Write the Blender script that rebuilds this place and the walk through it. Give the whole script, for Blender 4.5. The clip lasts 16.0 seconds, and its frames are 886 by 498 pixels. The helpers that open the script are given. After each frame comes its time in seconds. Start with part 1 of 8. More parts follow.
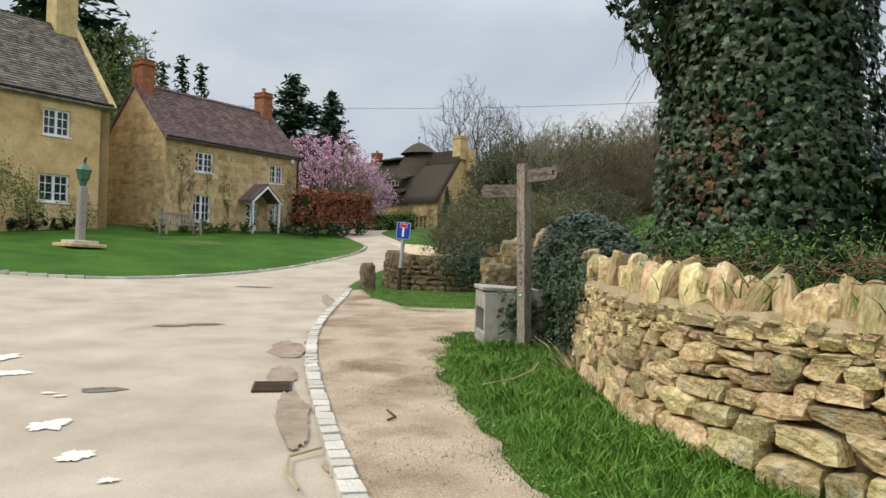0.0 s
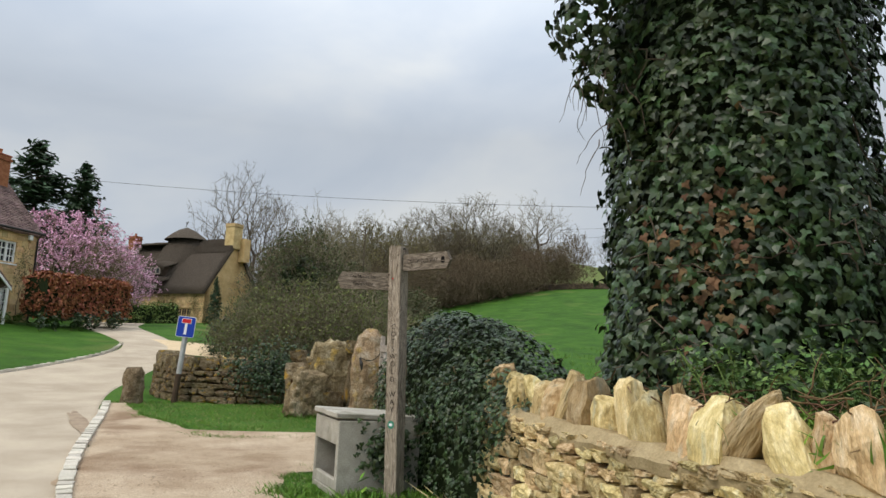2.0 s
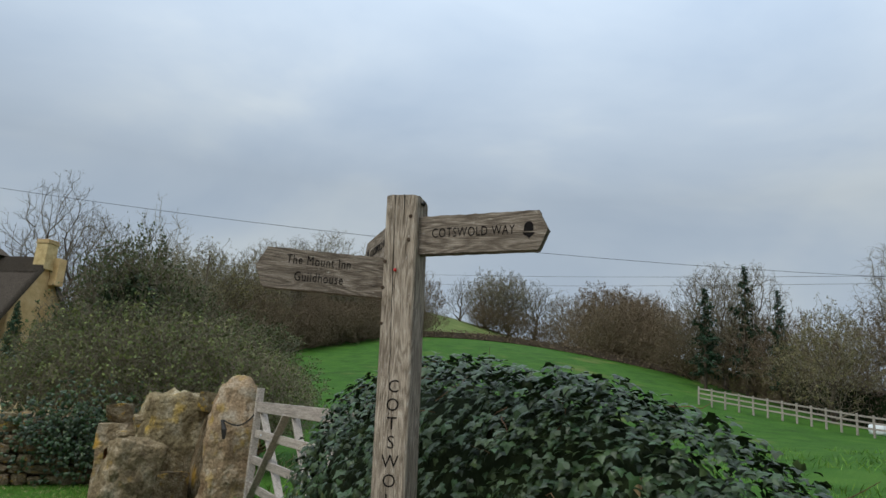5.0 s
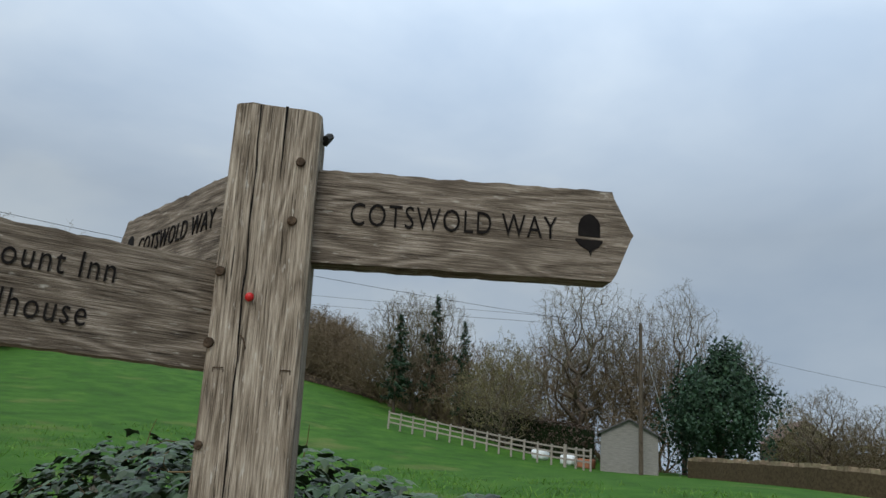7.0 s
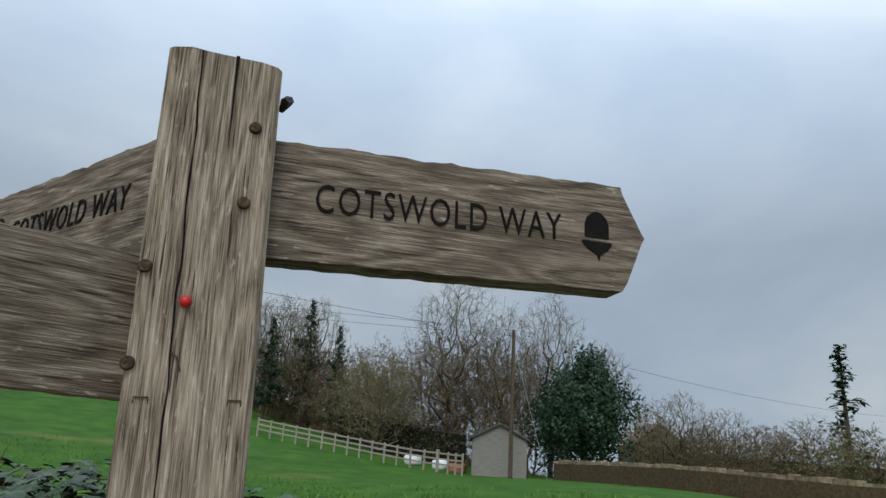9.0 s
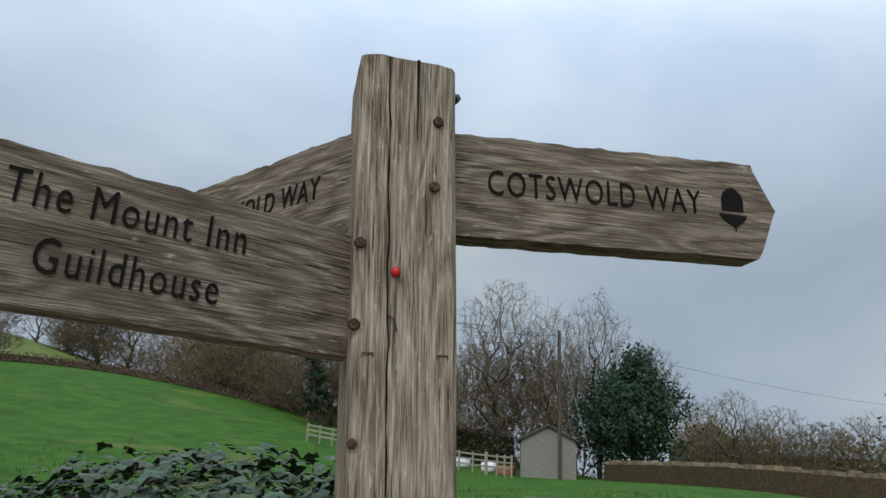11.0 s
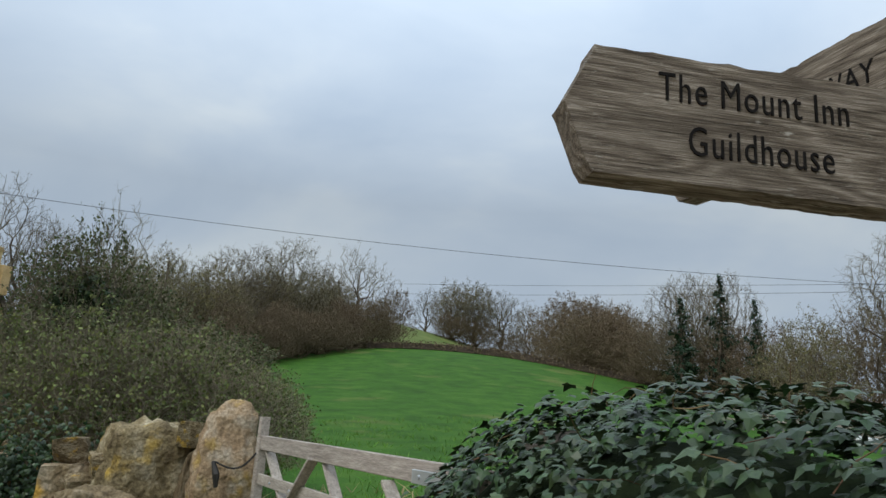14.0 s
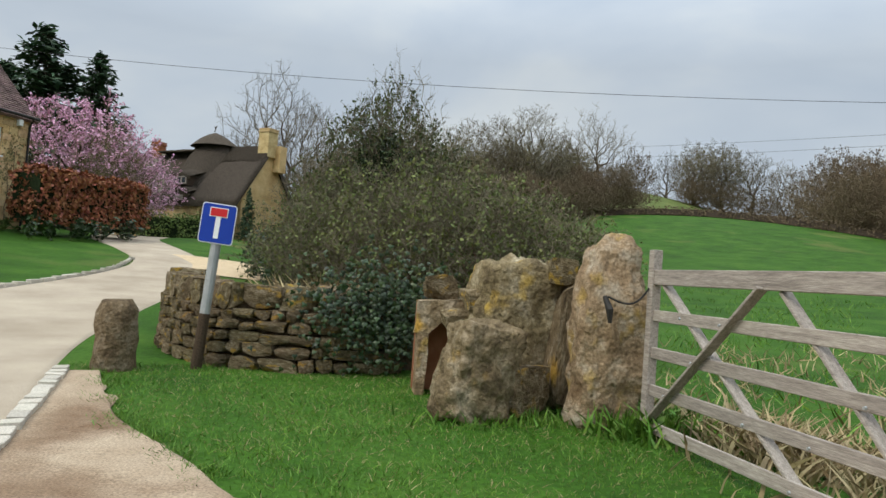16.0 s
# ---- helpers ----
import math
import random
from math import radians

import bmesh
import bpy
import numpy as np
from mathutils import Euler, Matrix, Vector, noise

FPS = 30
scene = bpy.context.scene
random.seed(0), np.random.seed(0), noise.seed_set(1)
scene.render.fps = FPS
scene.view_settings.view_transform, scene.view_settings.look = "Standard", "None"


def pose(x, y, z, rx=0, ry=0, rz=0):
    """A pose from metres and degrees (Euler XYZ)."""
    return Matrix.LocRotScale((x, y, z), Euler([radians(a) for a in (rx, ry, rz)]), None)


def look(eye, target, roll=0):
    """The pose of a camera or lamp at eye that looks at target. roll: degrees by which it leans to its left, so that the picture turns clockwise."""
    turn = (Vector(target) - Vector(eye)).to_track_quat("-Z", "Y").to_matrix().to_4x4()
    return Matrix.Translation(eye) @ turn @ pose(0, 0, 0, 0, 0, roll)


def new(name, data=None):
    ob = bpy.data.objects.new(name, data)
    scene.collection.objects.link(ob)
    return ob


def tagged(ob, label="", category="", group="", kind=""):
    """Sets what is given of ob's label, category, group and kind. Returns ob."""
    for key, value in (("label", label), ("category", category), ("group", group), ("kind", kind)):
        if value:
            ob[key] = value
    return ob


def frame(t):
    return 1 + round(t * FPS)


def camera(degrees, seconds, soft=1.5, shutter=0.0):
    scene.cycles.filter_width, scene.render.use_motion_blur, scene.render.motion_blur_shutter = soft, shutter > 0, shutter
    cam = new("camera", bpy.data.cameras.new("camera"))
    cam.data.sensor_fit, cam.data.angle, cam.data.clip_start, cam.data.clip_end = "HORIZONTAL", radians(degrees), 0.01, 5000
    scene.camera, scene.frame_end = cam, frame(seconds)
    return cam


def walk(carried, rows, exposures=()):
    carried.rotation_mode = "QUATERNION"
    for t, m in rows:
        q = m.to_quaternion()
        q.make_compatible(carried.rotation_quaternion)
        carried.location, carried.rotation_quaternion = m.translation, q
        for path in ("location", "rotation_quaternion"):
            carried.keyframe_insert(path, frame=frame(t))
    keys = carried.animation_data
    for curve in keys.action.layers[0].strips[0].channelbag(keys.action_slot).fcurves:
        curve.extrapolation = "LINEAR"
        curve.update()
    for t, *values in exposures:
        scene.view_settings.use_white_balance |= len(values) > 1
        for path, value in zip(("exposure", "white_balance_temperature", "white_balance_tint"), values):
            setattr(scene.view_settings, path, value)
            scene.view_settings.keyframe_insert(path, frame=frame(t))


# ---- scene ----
cam = camera(64.1, 16.0)
PATH = [
    (0, (0.187, 0.279, 1.312), (0.153, 2.279, 1.317), 1.7),
    (0.5, (-0.041, 0.891, 1.361), (0.184, 2.877, 1.445), 1.8),
    (1, (-0.233, 1.482, 1.381), (0.182, 3.431, 1.554), 2.1),
    (1.5, (-0.416, 2.089, 1.399), (0.11, 4.003, 1.647), 2.3),
    (2, (-0.573, 2.698, 1.413), (0.025, 4.583, 1.715), 2.6),
    (2.5, (-0.683, 3.341, 1.405), (-0.021, 5.197, 1.749), 3.1),
    (3, (-0.744, 3.983, 1.398), (-0.021, 5.81, 1.772), 3.1),
    (3.2, (-0.712, 4.266, 1.389), (0.036, 6.083, 1.766), 2.9),
    (5.5, (-0.123, 7.14, 1.68), (0.979, 8.738, 2.162), 4.4),
    (6, (-0.019, 7.607, 1.789), (1.244, 9.076, 2.287), 4.4),
    (6.5, (0.125, 7.973, 1.87), (1.55, 9.273, 2.399), 5.0),
    (7, (0.298, 8.217, 1.91), (1.868, 9.322, 2.47), 4.5),
    (7.5, (0.392, 8.324, 1.948), (2.051, 9.28, 2.528), 4.8),
    (8, (0.429, 8.373, 1.958), (2.141, 9.224, 2.545), 4.8),
    (10.3, (0.297, 8.541, 1.907), (2.034, 9.33, 2.506), 3.0),
    (10.5, (0.28, 8.55, 1.896), (2.008, 9.361, 2.495), 2.8),
    (11, (0.236, 8.564, 1.873), (1.916, 9.461, 2.472), 2.6),
    (11.5, (0.208, 8.564, 1.861), (1.807, 9.6, 2.46), 2.8),
    (12, (0.202, 8.552, 1.857), (1.69, 9.748, 2.443), 3.2),
    (12.5, (0.184, 8.552, 1.852), (1.55, 9.897, 2.412), 3.5),
    (13, (0.17, 8.56, 1.841), (1.416, 10.028, 2.378), 3.7),
    (13.5, (0.127, 8.616, 1.8), (1.273, 10.172, 2.317), 3.8),
    (14, (-0.018, 8.747, 1.716), (1.051, 10.364, 2.208), 3.7),
    (14.5, (-0.207, 8.921, 1.62), (0.78, 10.604, 2.061), 4.0),
    (15, (-0.373, 9.189, 1.498), (0.486, 10.962, 1.847), 4.1),
    (15.5, (-0.597, 9.482, 1.402), (0.097, 11.343, 1.619), 4.2),
    (16, (-0.823, 9.954, 1.36), (-0.277, 11.876, 1.452), 4.2),
]
EXPOSURES = [(0.0, 0.13, 6700, 9), (1.5, 0.08, 6850, 9), (3.0, -0.08, 6500, 7), (5.5, -0.30, 6250, 5), (8.0, -0.33, 6200, 5), (13.0, -0.28, 6250, 5), (14.5, -0.22, 6200, 5), (15.0, -0.22, 6150, 5), (15.5, -0.10, 6200, 5), (16.0, 0.05, 6600, 6)]
walk(cam, [(t, look(eye, target, roll)) for t, eye, target, roll in PATH], EXPOSURES)

# ---- sky and sun: a bright overcast day ----
world = bpy.data.worlds.new("world")
scene.world = world
world.use_nodes = True
wn, wl = world.node_tree.nodes, world.node_tree.links
wn.clear()


def wnode(kind, **inputs):
    n = wn.new(kind)
    for k, v in inputs.items():
        n.inputs[k.replace("_", " ")].default_value = v
    return n


SUN_ELEVATION, SUN_AZIMUTH = radians(48), radians(250)
w_out = wn.new("ShaderNodeOutputWorld")
w_bg = wn.new("ShaderNodeBackground")
w_sky = wn.new("ShaderNodeTexSky")
w_sky.sky_type, w_sky.sun_disc = "NISHITA", False
w_sky.sun_elevation, w_sky.sun_rotation = SUN_ELEVATION, SUN_AZIMUTH
w_sky.air_density, w_sky.dust_density = 1.0, 3.0
w_co = wn.new("ShaderNodeTexCoord")
w_map = wn.new("ShaderNodeMapping")
w_map.inputs["Scale"].default_value = (1.2, 1.2, 2.5)
w_map.inputs["Rotation"].default_value = (0.12, -0.2, 0.5)
w_n1 = wnode("ShaderNodeTexNoise", Scale=1.7, Detail=5.0, Roughness=0.5, Distortion=0.35)
w_n2 = wnode("ShaderNodeTexNoise", Scale=0.9, Detail=2.0, Roughness=0.5)
w_ramp = wn.new("ShaderNodeValToRGB")
w_ramp.color_ramp.elements[0].position, w_ramp.color_ramp.elements[0].color = 0.34, (4.9, 5.7, 7.0, 1)
w_ramp.color_ramp.elements[1].position, w_ramp.color_ramp.elements[1].color = 0.68, (7.3, 7.75, 8.3, 1)
w_mid = w_ramp.color_ramp.elements.new(0.52)
w_mid.color = (5.9, 6.6, 7.7, 1)
w_mix = wn.new("ShaderNodeMix")
w_mix.data_type = "RGBA"
w_mix.inputs["Factor"].default_value = 0.93
# an overcast dome is brighter overhead than at the horizon
w_sep = wn.new("ShaderNodeSeparateXYZ")
w_up = wn.new("ShaderNodeMapRange")
w_up.inputs["From Min"].default_value, w_up.inputs["From Max"].default_value = 0.30, 1.0
w_up.inputs["To Min"].default_value, w_up.inputs["To Max"].default_value = 1.0, 3.4
w_mul = wn.new("ShaderNodeVectorMath")
w_mul.operation = "SCALE"
wl.new(w_co.outputs["Generated"], w_map.inputs["Vector"])
wl.new(w_map.outputs["Vector"], w_n1.inputs["Vector"])
wl.new(w_n1.outputs["Fac"], w_ramp.inputs["Fac"])
wl.new(w_sky.outputs["Color"], w_mix.inputs["A"])
wl.new(w_ramp.outputs["Color"], w_mix.inputs["B"])
wl.new(w_co.outputs["Generated"], w_sep.inputs["Vector"])
wl.new(w_sep.outputs["Z"], w_up.inputs["Value"])
wl.new(w_mix.outputs["Result"], w_mul.inputs[0])
wl.new(w_up.outputs["Result"], w_mul.inputs["Scale"])
wl.new(w_mul.outputs["Vector"], w_bg.inputs["Color"])
w_bg.inputs["Strength"].default_value = 0.088
wl.new(w_bg.outputs["Background"], w_out.inputs["Surface"])

sun = new("sun", bpy.data.lights.new("sun", "SUN"))
sun.data.energy, sun.data.angle, sun.data.color = 1.75, radians(22), (1.0, 0.95, 0.87)
sun.matrix_world = look((0, 0, 0), (-math.sin(SUN_AZIMUTH) * math.cos(SUN_ELEVATION), -math.cos(SUN_AZIMUTH) * math.cos(SUN_ELEVATION), -math.sin(SUN_ELEVATION)))

# ---- materials ----
def mat(name, ramp, scale=4.0, detail=6.0, rough=0.85, bump=0.3, bump_scale=None, grain=(0.0, 60.0), stretch=(1, 1, 1),
        per_object=0.0, per_island=0.0, second=None, metallic=0.0, bump_dist=0.01, coords="Object", translucent=0.0):
    """A surface of two noises: a colour ramp (position, colour) over the large one, grain and bump from finer ones.
    second: (colour, scale, low, high) of patches laid over it."""
    m = bpy.data.materials.new(name)
    m.use_nodes = True
    n, l = m.node_tree.nodes, m.node_tree.links
    bsdf = n["Principled BSDF"]
    bsdf.inputs["Roughness"].default_value, bsdf.inputs["Metallic"].default_value = rough, metallic
    bsdf.inputs["Specular IOR Level"].default_value = 0.12 if rough >= 0.75 else 0.35
    co = n.new("ShaderNodeTexCoord")
    mp = n.new("ShaderNodeMapping")
    mp.inputs["Scale"].default_value = stretch
    l.new(co.outputs[coords], mp.inputs["Vector"])
    vec = mp.outputs["Vector"]
    if per_object:
        info = n.new("ShaderNodeObjectInfo")
        off = n.new("ShaderNodeVectorMath")
        off.operation = "ADD"
        sc = n.new("ShaderNodeMath")
        sc.operation, sc.inputs[1].default_value = "MULTIPLY", 37.0
        l.new(info.outputs["Random"], sc.inputs[0])
        l.new(vec, off.inputs[0])
        l.new(sc.outputs[0], off.inputs[1])
        vec = off.outputs[0]
    no = n.new("ShaderNodeTexNoise")
    no.inputs["Scale"].default_value, no.inputs["Detail"].default_value, no.inputs["Roughness"].default_value = scale, detail, 0.6
    l.new(vec, no.inputs["Vector"])
    cr = n.new("ShaderNodeValToRGB")
    els = cr.color_ramp.elements
    while len(els) < len(ramp):
        els.new(0.5)
    for e, (p, c) in zip(els, ramp):
        e.position, e.color = p, (*c, 1)
    l.new(no.outputs["Fac"], cr.inputs["Fac"])
    col = cr.outputs["Color"]
    if second:
        c2, s2, lo, hi = second
        n2 = n.new("ShaderNodeTexNoise")
        n2.inputs["Scale"].default_value, n2.inputs["Detail"].default_value = s2, 5.0
        l.new(vec, n2.inputs["Vector"])
        mr = n.new("ShaderNodeMapRange")
        mr.inputs["From Min"].default_value, mr.inputs["From Max"].default_value = lo, hi
        l.new(n2.outputs["Fac"], mr.inputs["Value"])
        mx = n.new("ShaderNodeMix")
        mx.data_type = "RGBA"
        mx.inputs["B"].default_value = (*c2, 1)
        l.new(mr.outputs["Result"], mx.inputs["Factor"])
        l.new(col, mx.inputs["A"])
        col = mx.outputs["Result"]
    fine = n.new("ShaderNodeTexNoise")
    fine.inputs["Scale"].default_value, fine.inputs["Detail"].default_value = grain[1], 4.0
    l.new(vec, fine.inputs["Vector"])
    if grain[0]:
        g = n.new("ShaderNodeMapRange")
        g.inputs["From Min"].default_value, g.inputs["From Max"].default_value = 0.25, 0.75
        g.inputs["To Min"].default_value, g.inputs["To Max"].default_value = 1 - grain[0], 1 + grain[0]
        l.new(fine.outputs["Fac"], g.inputs["Value"])
        mu = n.new("ShaderNodeVectorMath")
        mu.operation = "SCALE"
        l.new(col, mu.inputs[0])
        l.new(g.outputs["Result"], mu.inputs["Scale"])
        col = mu.outputs[0]
    for amount, kind in ((per_object, "ShaderNodeObjectInfo"), (per_island, "ShaderNodeNewGeometry")):
        if amount:
            src = n.new(kind)
            hs = n.new("ShaderNodeHueSaturation")
            r1, r2 = n.new("ShaderNodeMapRange"), n.new("ShaderNodeMapRange")
            out = src.outputs["Random" if kind == "ShaderNodeObjectInfo" else "Random Per Island"]
            r1.inputs["To Min"].default_value, r1.inputs["To Max"].default_value = 1 - amount, 1 + amount
            fr = n.new("ShaderNodeMath")
            fr.operation, fr.inputs[1].default_value = "MULTIPLY", 7.3
            f2 = n.new("ShaderNodeMath")
            f2.operation = "FRACT"
            l.new(out, r1.inputs["Value"])
            l.new(out, fr.inputs[0])
            l.new(fr.outputs[0], f2.inputs[0])
            l.new(f2.outputs[0], r2.inputs["Value"])
            r2.inputs["To Min"].default_value, r2.inputs["To Max"].default_value = 0.5 - amount * 0.05, 0.5 + amount * 0.05
            l.new(r1.outputs["Result"], hs.inputs["Value"])
            l.new(r2.outputs["Result"], hs.inputs["Hue"])
            l.new(col, hs.inputs["Color"])
            col = hs.outputs["Color"]
    l.new(col, bsdf.inputs["Base Color"])
    if bump:
        bp = n.new("ShaderNodeBump")
        bp.inputs["Strength"].default_value, bp.inputs["Distance"].default_value = bump, bump_dist
        if bump_scale:
            bn = n.new("ShaderNodeTexNoise")
            bn.inputs["Scale"].default_value, bn.inputs["Detail"].default_value = bump_scale, 8.0
            l.new(vec, bn.inputs["Vector"])
            l.new(bn.outputs["Fac"], bp.inputs["Height"])
        else:
            l.new(fine.outputs["Fac"], bp.inputs["Height"])
        l.new(bp.outputs["Normal"], bsdf.inputs["Normal"])
    if translucent:
        tr = n.new("ShaderNodeBsdfTranslucent")
        l.new(col, tr.inputs["Color"])
        ms = n.new("ShaderNodeMixShader")
        ms.inputs["Fac"].default_value = translucent
        out = n["Material Output"]
        l.new(bsdf.outputs[0], ms.inputs[1])
        l.new(tr.outputs[0], ms.inputs[2])
        l.new(ms.outputs[0], out.inputs["Surface"])
    return m


M_GRASS = mat("grass_ground", [(0.28, (0.020, 0.056, 0.005)), (0.5, (0.036, 0.095, 0.008)), (0.72, (0.060, 0.125, 0.014))], scale=0.7, detail=9,
              grain=(0.35, 22), bump=0.6, bump_scale=14, bump_dist=0.05, second=((0.115, 0.13, 0.036), 0.22, 0.60, 0.74))
M_ROAD = mat("worn_tarmac", [(0.3, (0.315, 0.255, 0.185)), (0.5, (0.405, 0.335, 0.25)), (0.7, (0.475, 0.40, 0.30))], scale=0.9, detail=10, rough=0.8,
             grain=(0.2, 130), bump=0.35, bump_scale=90, second=((0.31, 0.25, 0.18), 0.5, 0.56, 0.76))
M_PATH = mat("dusty_path", [(0.3, (0.26, 0.185, 0.118)), (0.5, (0.375, 0.285, 0.195)), (0.7, (0.46, 0.365, 0.26))], scale=1.3, detail=9, rough=0.95,
             grain=(0.4, 75), bump=0.8, bump_scale=60, second=((0.185, 0.115, 0.068), 0.9, 0.52, 0.70))
M_SOIL = mat("soil", [(0.3, (0.05, 0.032, 0.018)), (0.7, (0.12, 0.085, 0.05))], scale=8, grain=(0.3, 60), bump=0.8, bump_scale=25, bump_dist=0.04)
M_KERB = mat("kerb_stone", [(0.3, (0.42, 0.38, 0.31)), (0.7, (0.62, 0.57, 0.48))], scale=9, rough=0.9, grain=(0.15, 90), bump=0.4, per_object=0.15)
M_STONE = mat("cotswold_stone", [(0.28, (0.32, 0.215, 0.09)), (0.5, (0.53, 0.40, 0.20)), (0.72, (0.70, 0.58, 0.365))], scale=4, detail=9, rough=0.92,
              grain=(0.14, 30), bump=0.9, bump_scale=9, bump_dist=0.035, stretch=(1.2, 0.9, 0.55), per_object=0.34, second=((0.40, 0.37, 0.25), 2.5, 0.58, 0.74))
M_OLDSTONE = mat("weathered_stone", [(0.28, (0.085, 0.06, 0.035)), (0.5, (0.20, 0.15, 0.085)), (0.72, (0.36, 0.30, 0.21))], scale=5, detail=10, rough=0.95,
                 grain=(0.3, 40), bump=1.0, bump_scale=16, bump_dist=0.05, per_object=0.22, second=((0.42, 0.26, 0.055), 2.6, 0.58, 0.68))
M_LICHEN = mat("lichened_pillar", [(0.28, (0.16, 0.10, 0.055)), (0.5, (0.30, 0.215, 0.13)), (0.72, (0.46, 0.40, 0.31))], scale=5, detail=10, rough=0.95,
               grain=(0.3, 40), bump=1.0, bump_scale=16, bump_dist=0.04, second=((0.37, 0.25, 0.08), 4.0, 0.55, 0.66))
M_MORTAR = mat("mortar", [(0.3, (0.27, 0.205, 0.11)), (0.7, (0.41, 0.325, 0.19))], scale=6, grain=(0.2, 70), bump=0.8, bump_scale=40)
# wall filling far darker than the stone: shade in the gaps, put into the colour
M_GAP = mat("wall_gap_shade", [(0.3, (0.05, 0.035, 0.02)), (0.7, (0.11, 0.08, 0.045))], scale=9, grain=(0.2, 60), bump=0.6)
def oak(name, along, dark, mid, pale, fleck):
    """Weathered oak: bent growth bands, fine fibres, open checks and pale flakes; along: the axis of the grain."""
    m = bpy.data.materials.new(name)
    m.use_nodes = True
    n, l = m.node_tree.nodes, m.node_tree.links
    bsdf = n["Principled BSDF"]
    bsdf.inputs["Roughness"].default_value, bsdf.inputs["Specular IOR Level"].default_value = 0.88, 0.15
    co = n.new("ShaderNodeTexCoord")

    def field(across, length, detail, rough=0.6, distortion=0.0):
        mp = n.new("ShaderNodeMapping")
        mp.inputs["Scale"].default_value = [length if k == along else across for k in range(3)]
        t = n.new("ShaderNodeTexNoise")
        t.inputs["Scale"].default_value, t.inputs["Detail"].default_value = 1.0, detail
        t.inputs["Roughness"].default_value, t.inputs["Distortion"].default_value = rough, distortion
        l.new(co.outputs["Object"], mp.inputs["Vector"])
        l.new(mp.outputs["Vector"], t.inputs["Vector"])
        return t.outputs["Fac"]

    def span(v, a, b, lo, hi):
        r = n.new("ShaderNodeMapRange")
        for k, x in zip(("From Min", "From Max", "To Min", "To Max"), (a, b, lo, hi)):
            r.inputs[k].default_value = x
        l.new(v, r.inputs["Value"])
        return r.outputs["Result"]

    def blend(a, colour, fac):
        x = n.new("ShaderNodeMix")
        x.data_type = "RGBA"
        x.inputs["B"].default_value = (*colour, 1)
        l.new(a, x.inputs["A"])
        l.new(fac, x.inputs["Factor"])
        return x.outputs["Result"]

    def maths(op, a, b):
        x = n.new("ShaderNodeMath")
        x.operation = op
        for k, v in enumerate((a, b)):
            if isinstance(v, float):
                x.inputs[k].default_value = v
            else:
                l.new(v, x.inputs[k])
        return x.outputs[0]

    # bands: many contours of one slow, bent field
    slow = field(13.0, 2.0, 2.0, 0.5, 0.45)
    band = maths("PINGPONG", maths("MULTIPLY", slow, 22.0), 1.0)
    fibre = field(900.0, 26.0, 3.0, 0.6)
    coarse = field(330.0, 8.0, 5.0, 0.72, 0.1)
    check = field(330.0, 9.0, 3.0, 0.55, 0.1)
    flake = field(150.0, 34.0, 4.0, 0.6)
    area = field(9.0, 5.0, 3.0)
    cr = n.new("ShaderNodeValToRGB")
    cr.color_ramp.elements[0].color, cr.color_ramp.elements[1].color = (*dark, 1), (*pale, 1)
    cr.color_ramp.elements[0].position, cr.color_ramp.elements[1].position = 0.39, 0.64
    cr.color_ramp.elements.new(0.52).color = (*mid, 1)
    tone = maths("ADD", maths("MULTIPLY", band, 0.10), maths("ADD", maths("MULTIPLY", fibre, 0.40), maths("MULTIPLY", coarse, 0.50)))
    l.new(tone, cr.inputs["Fac"])
    col = blend(cr.outputs["Color"], [c * 0.62 for c in mid], span(area, 0.52, 0.72, 0.0, 0.55))
    col = blend(col, fleck, maths("MULTIPLY", span(flake, 0.60, 0.67, 0.0, 0.7), span(area, 0.42, 0.60, 1.0, 0.12)))
    gap = span(check, 0.305, 0.36, 1.0, 0.0)
    col = blend(col, [c * 0.3 for c in dark], maths("MULTIPLY", gap, 0.85))
    l.new(col, bsdf.inputs["Base Color"])
    high = maths("SUBTRACT", maths("ADD", maths("MULTIPLY", fibre, 0.35), maths("ADD", maths("MULTIPLY", coarse, 0.6), maths("MULTIPLY", band, 0.22))), maths("MULTIPLY", gap, 0.6))
    bp = n.new("ShaderNodeBump")
    bp.inputs["Strength"].default_value, bp.inputs["Distance"].default_value = 1.0, 0.004
    l.new(high, bp.inputs["Height"])
    l.new(bp.outputs["Normal"], bsdf.inputs["Normal"])
    return m


M_WOOD = oak("weathered_oak", 0, (0.050, 0.038, 0.028), (0.185, 0.150, 0.115), (0.42, 0.36, 0.295), (0.47, 0.44, 0.38))
M_WOODZ = oak("weathered_oak_post", 2, (0.095, 0.073, 0.052), (0.31, 0.255, 0.195), (0.54, 0.47, 0.38), (0.55, 0.51, 0.45))
M_GREYWOOD = mat("grey_gate_wood", [(0.25, (0.20, 0.17, 0.145)), (0.5, (0.33, 0.285, 0.245)), (0.75, (0.45, 0.40, 0.34))], scale=4, detail=9, rough=0.85,
                 grain=(0.2, 16), bump=0.6, stretch=(1, 12, 12), bump_dist=0.004, per_object=0.08)
M_ENGRAVE = mat("engraved_black", [(0.3, (0.006, 0.005, 0.005)), (0.7, (0.014, 0.012, 0.011))], scale=30, rough=0.9, bump=0.0)
M_NAIL = mat("rusty_nail", [(0.3, (0.05, 0.035, 0.025)), (0.7, (0.13, 0.09, 0.06))], scale=80, rough=0.75, metallic=0.5, bump=0.5, grain=(0.2, 200))
M_RED = mat("red_plastic", [(0.3, (0.42, 0.012, 0.014)), (0.7, (0.5, 0.02, 0.02))], scale=20, rough=0.4, bump=0.0)
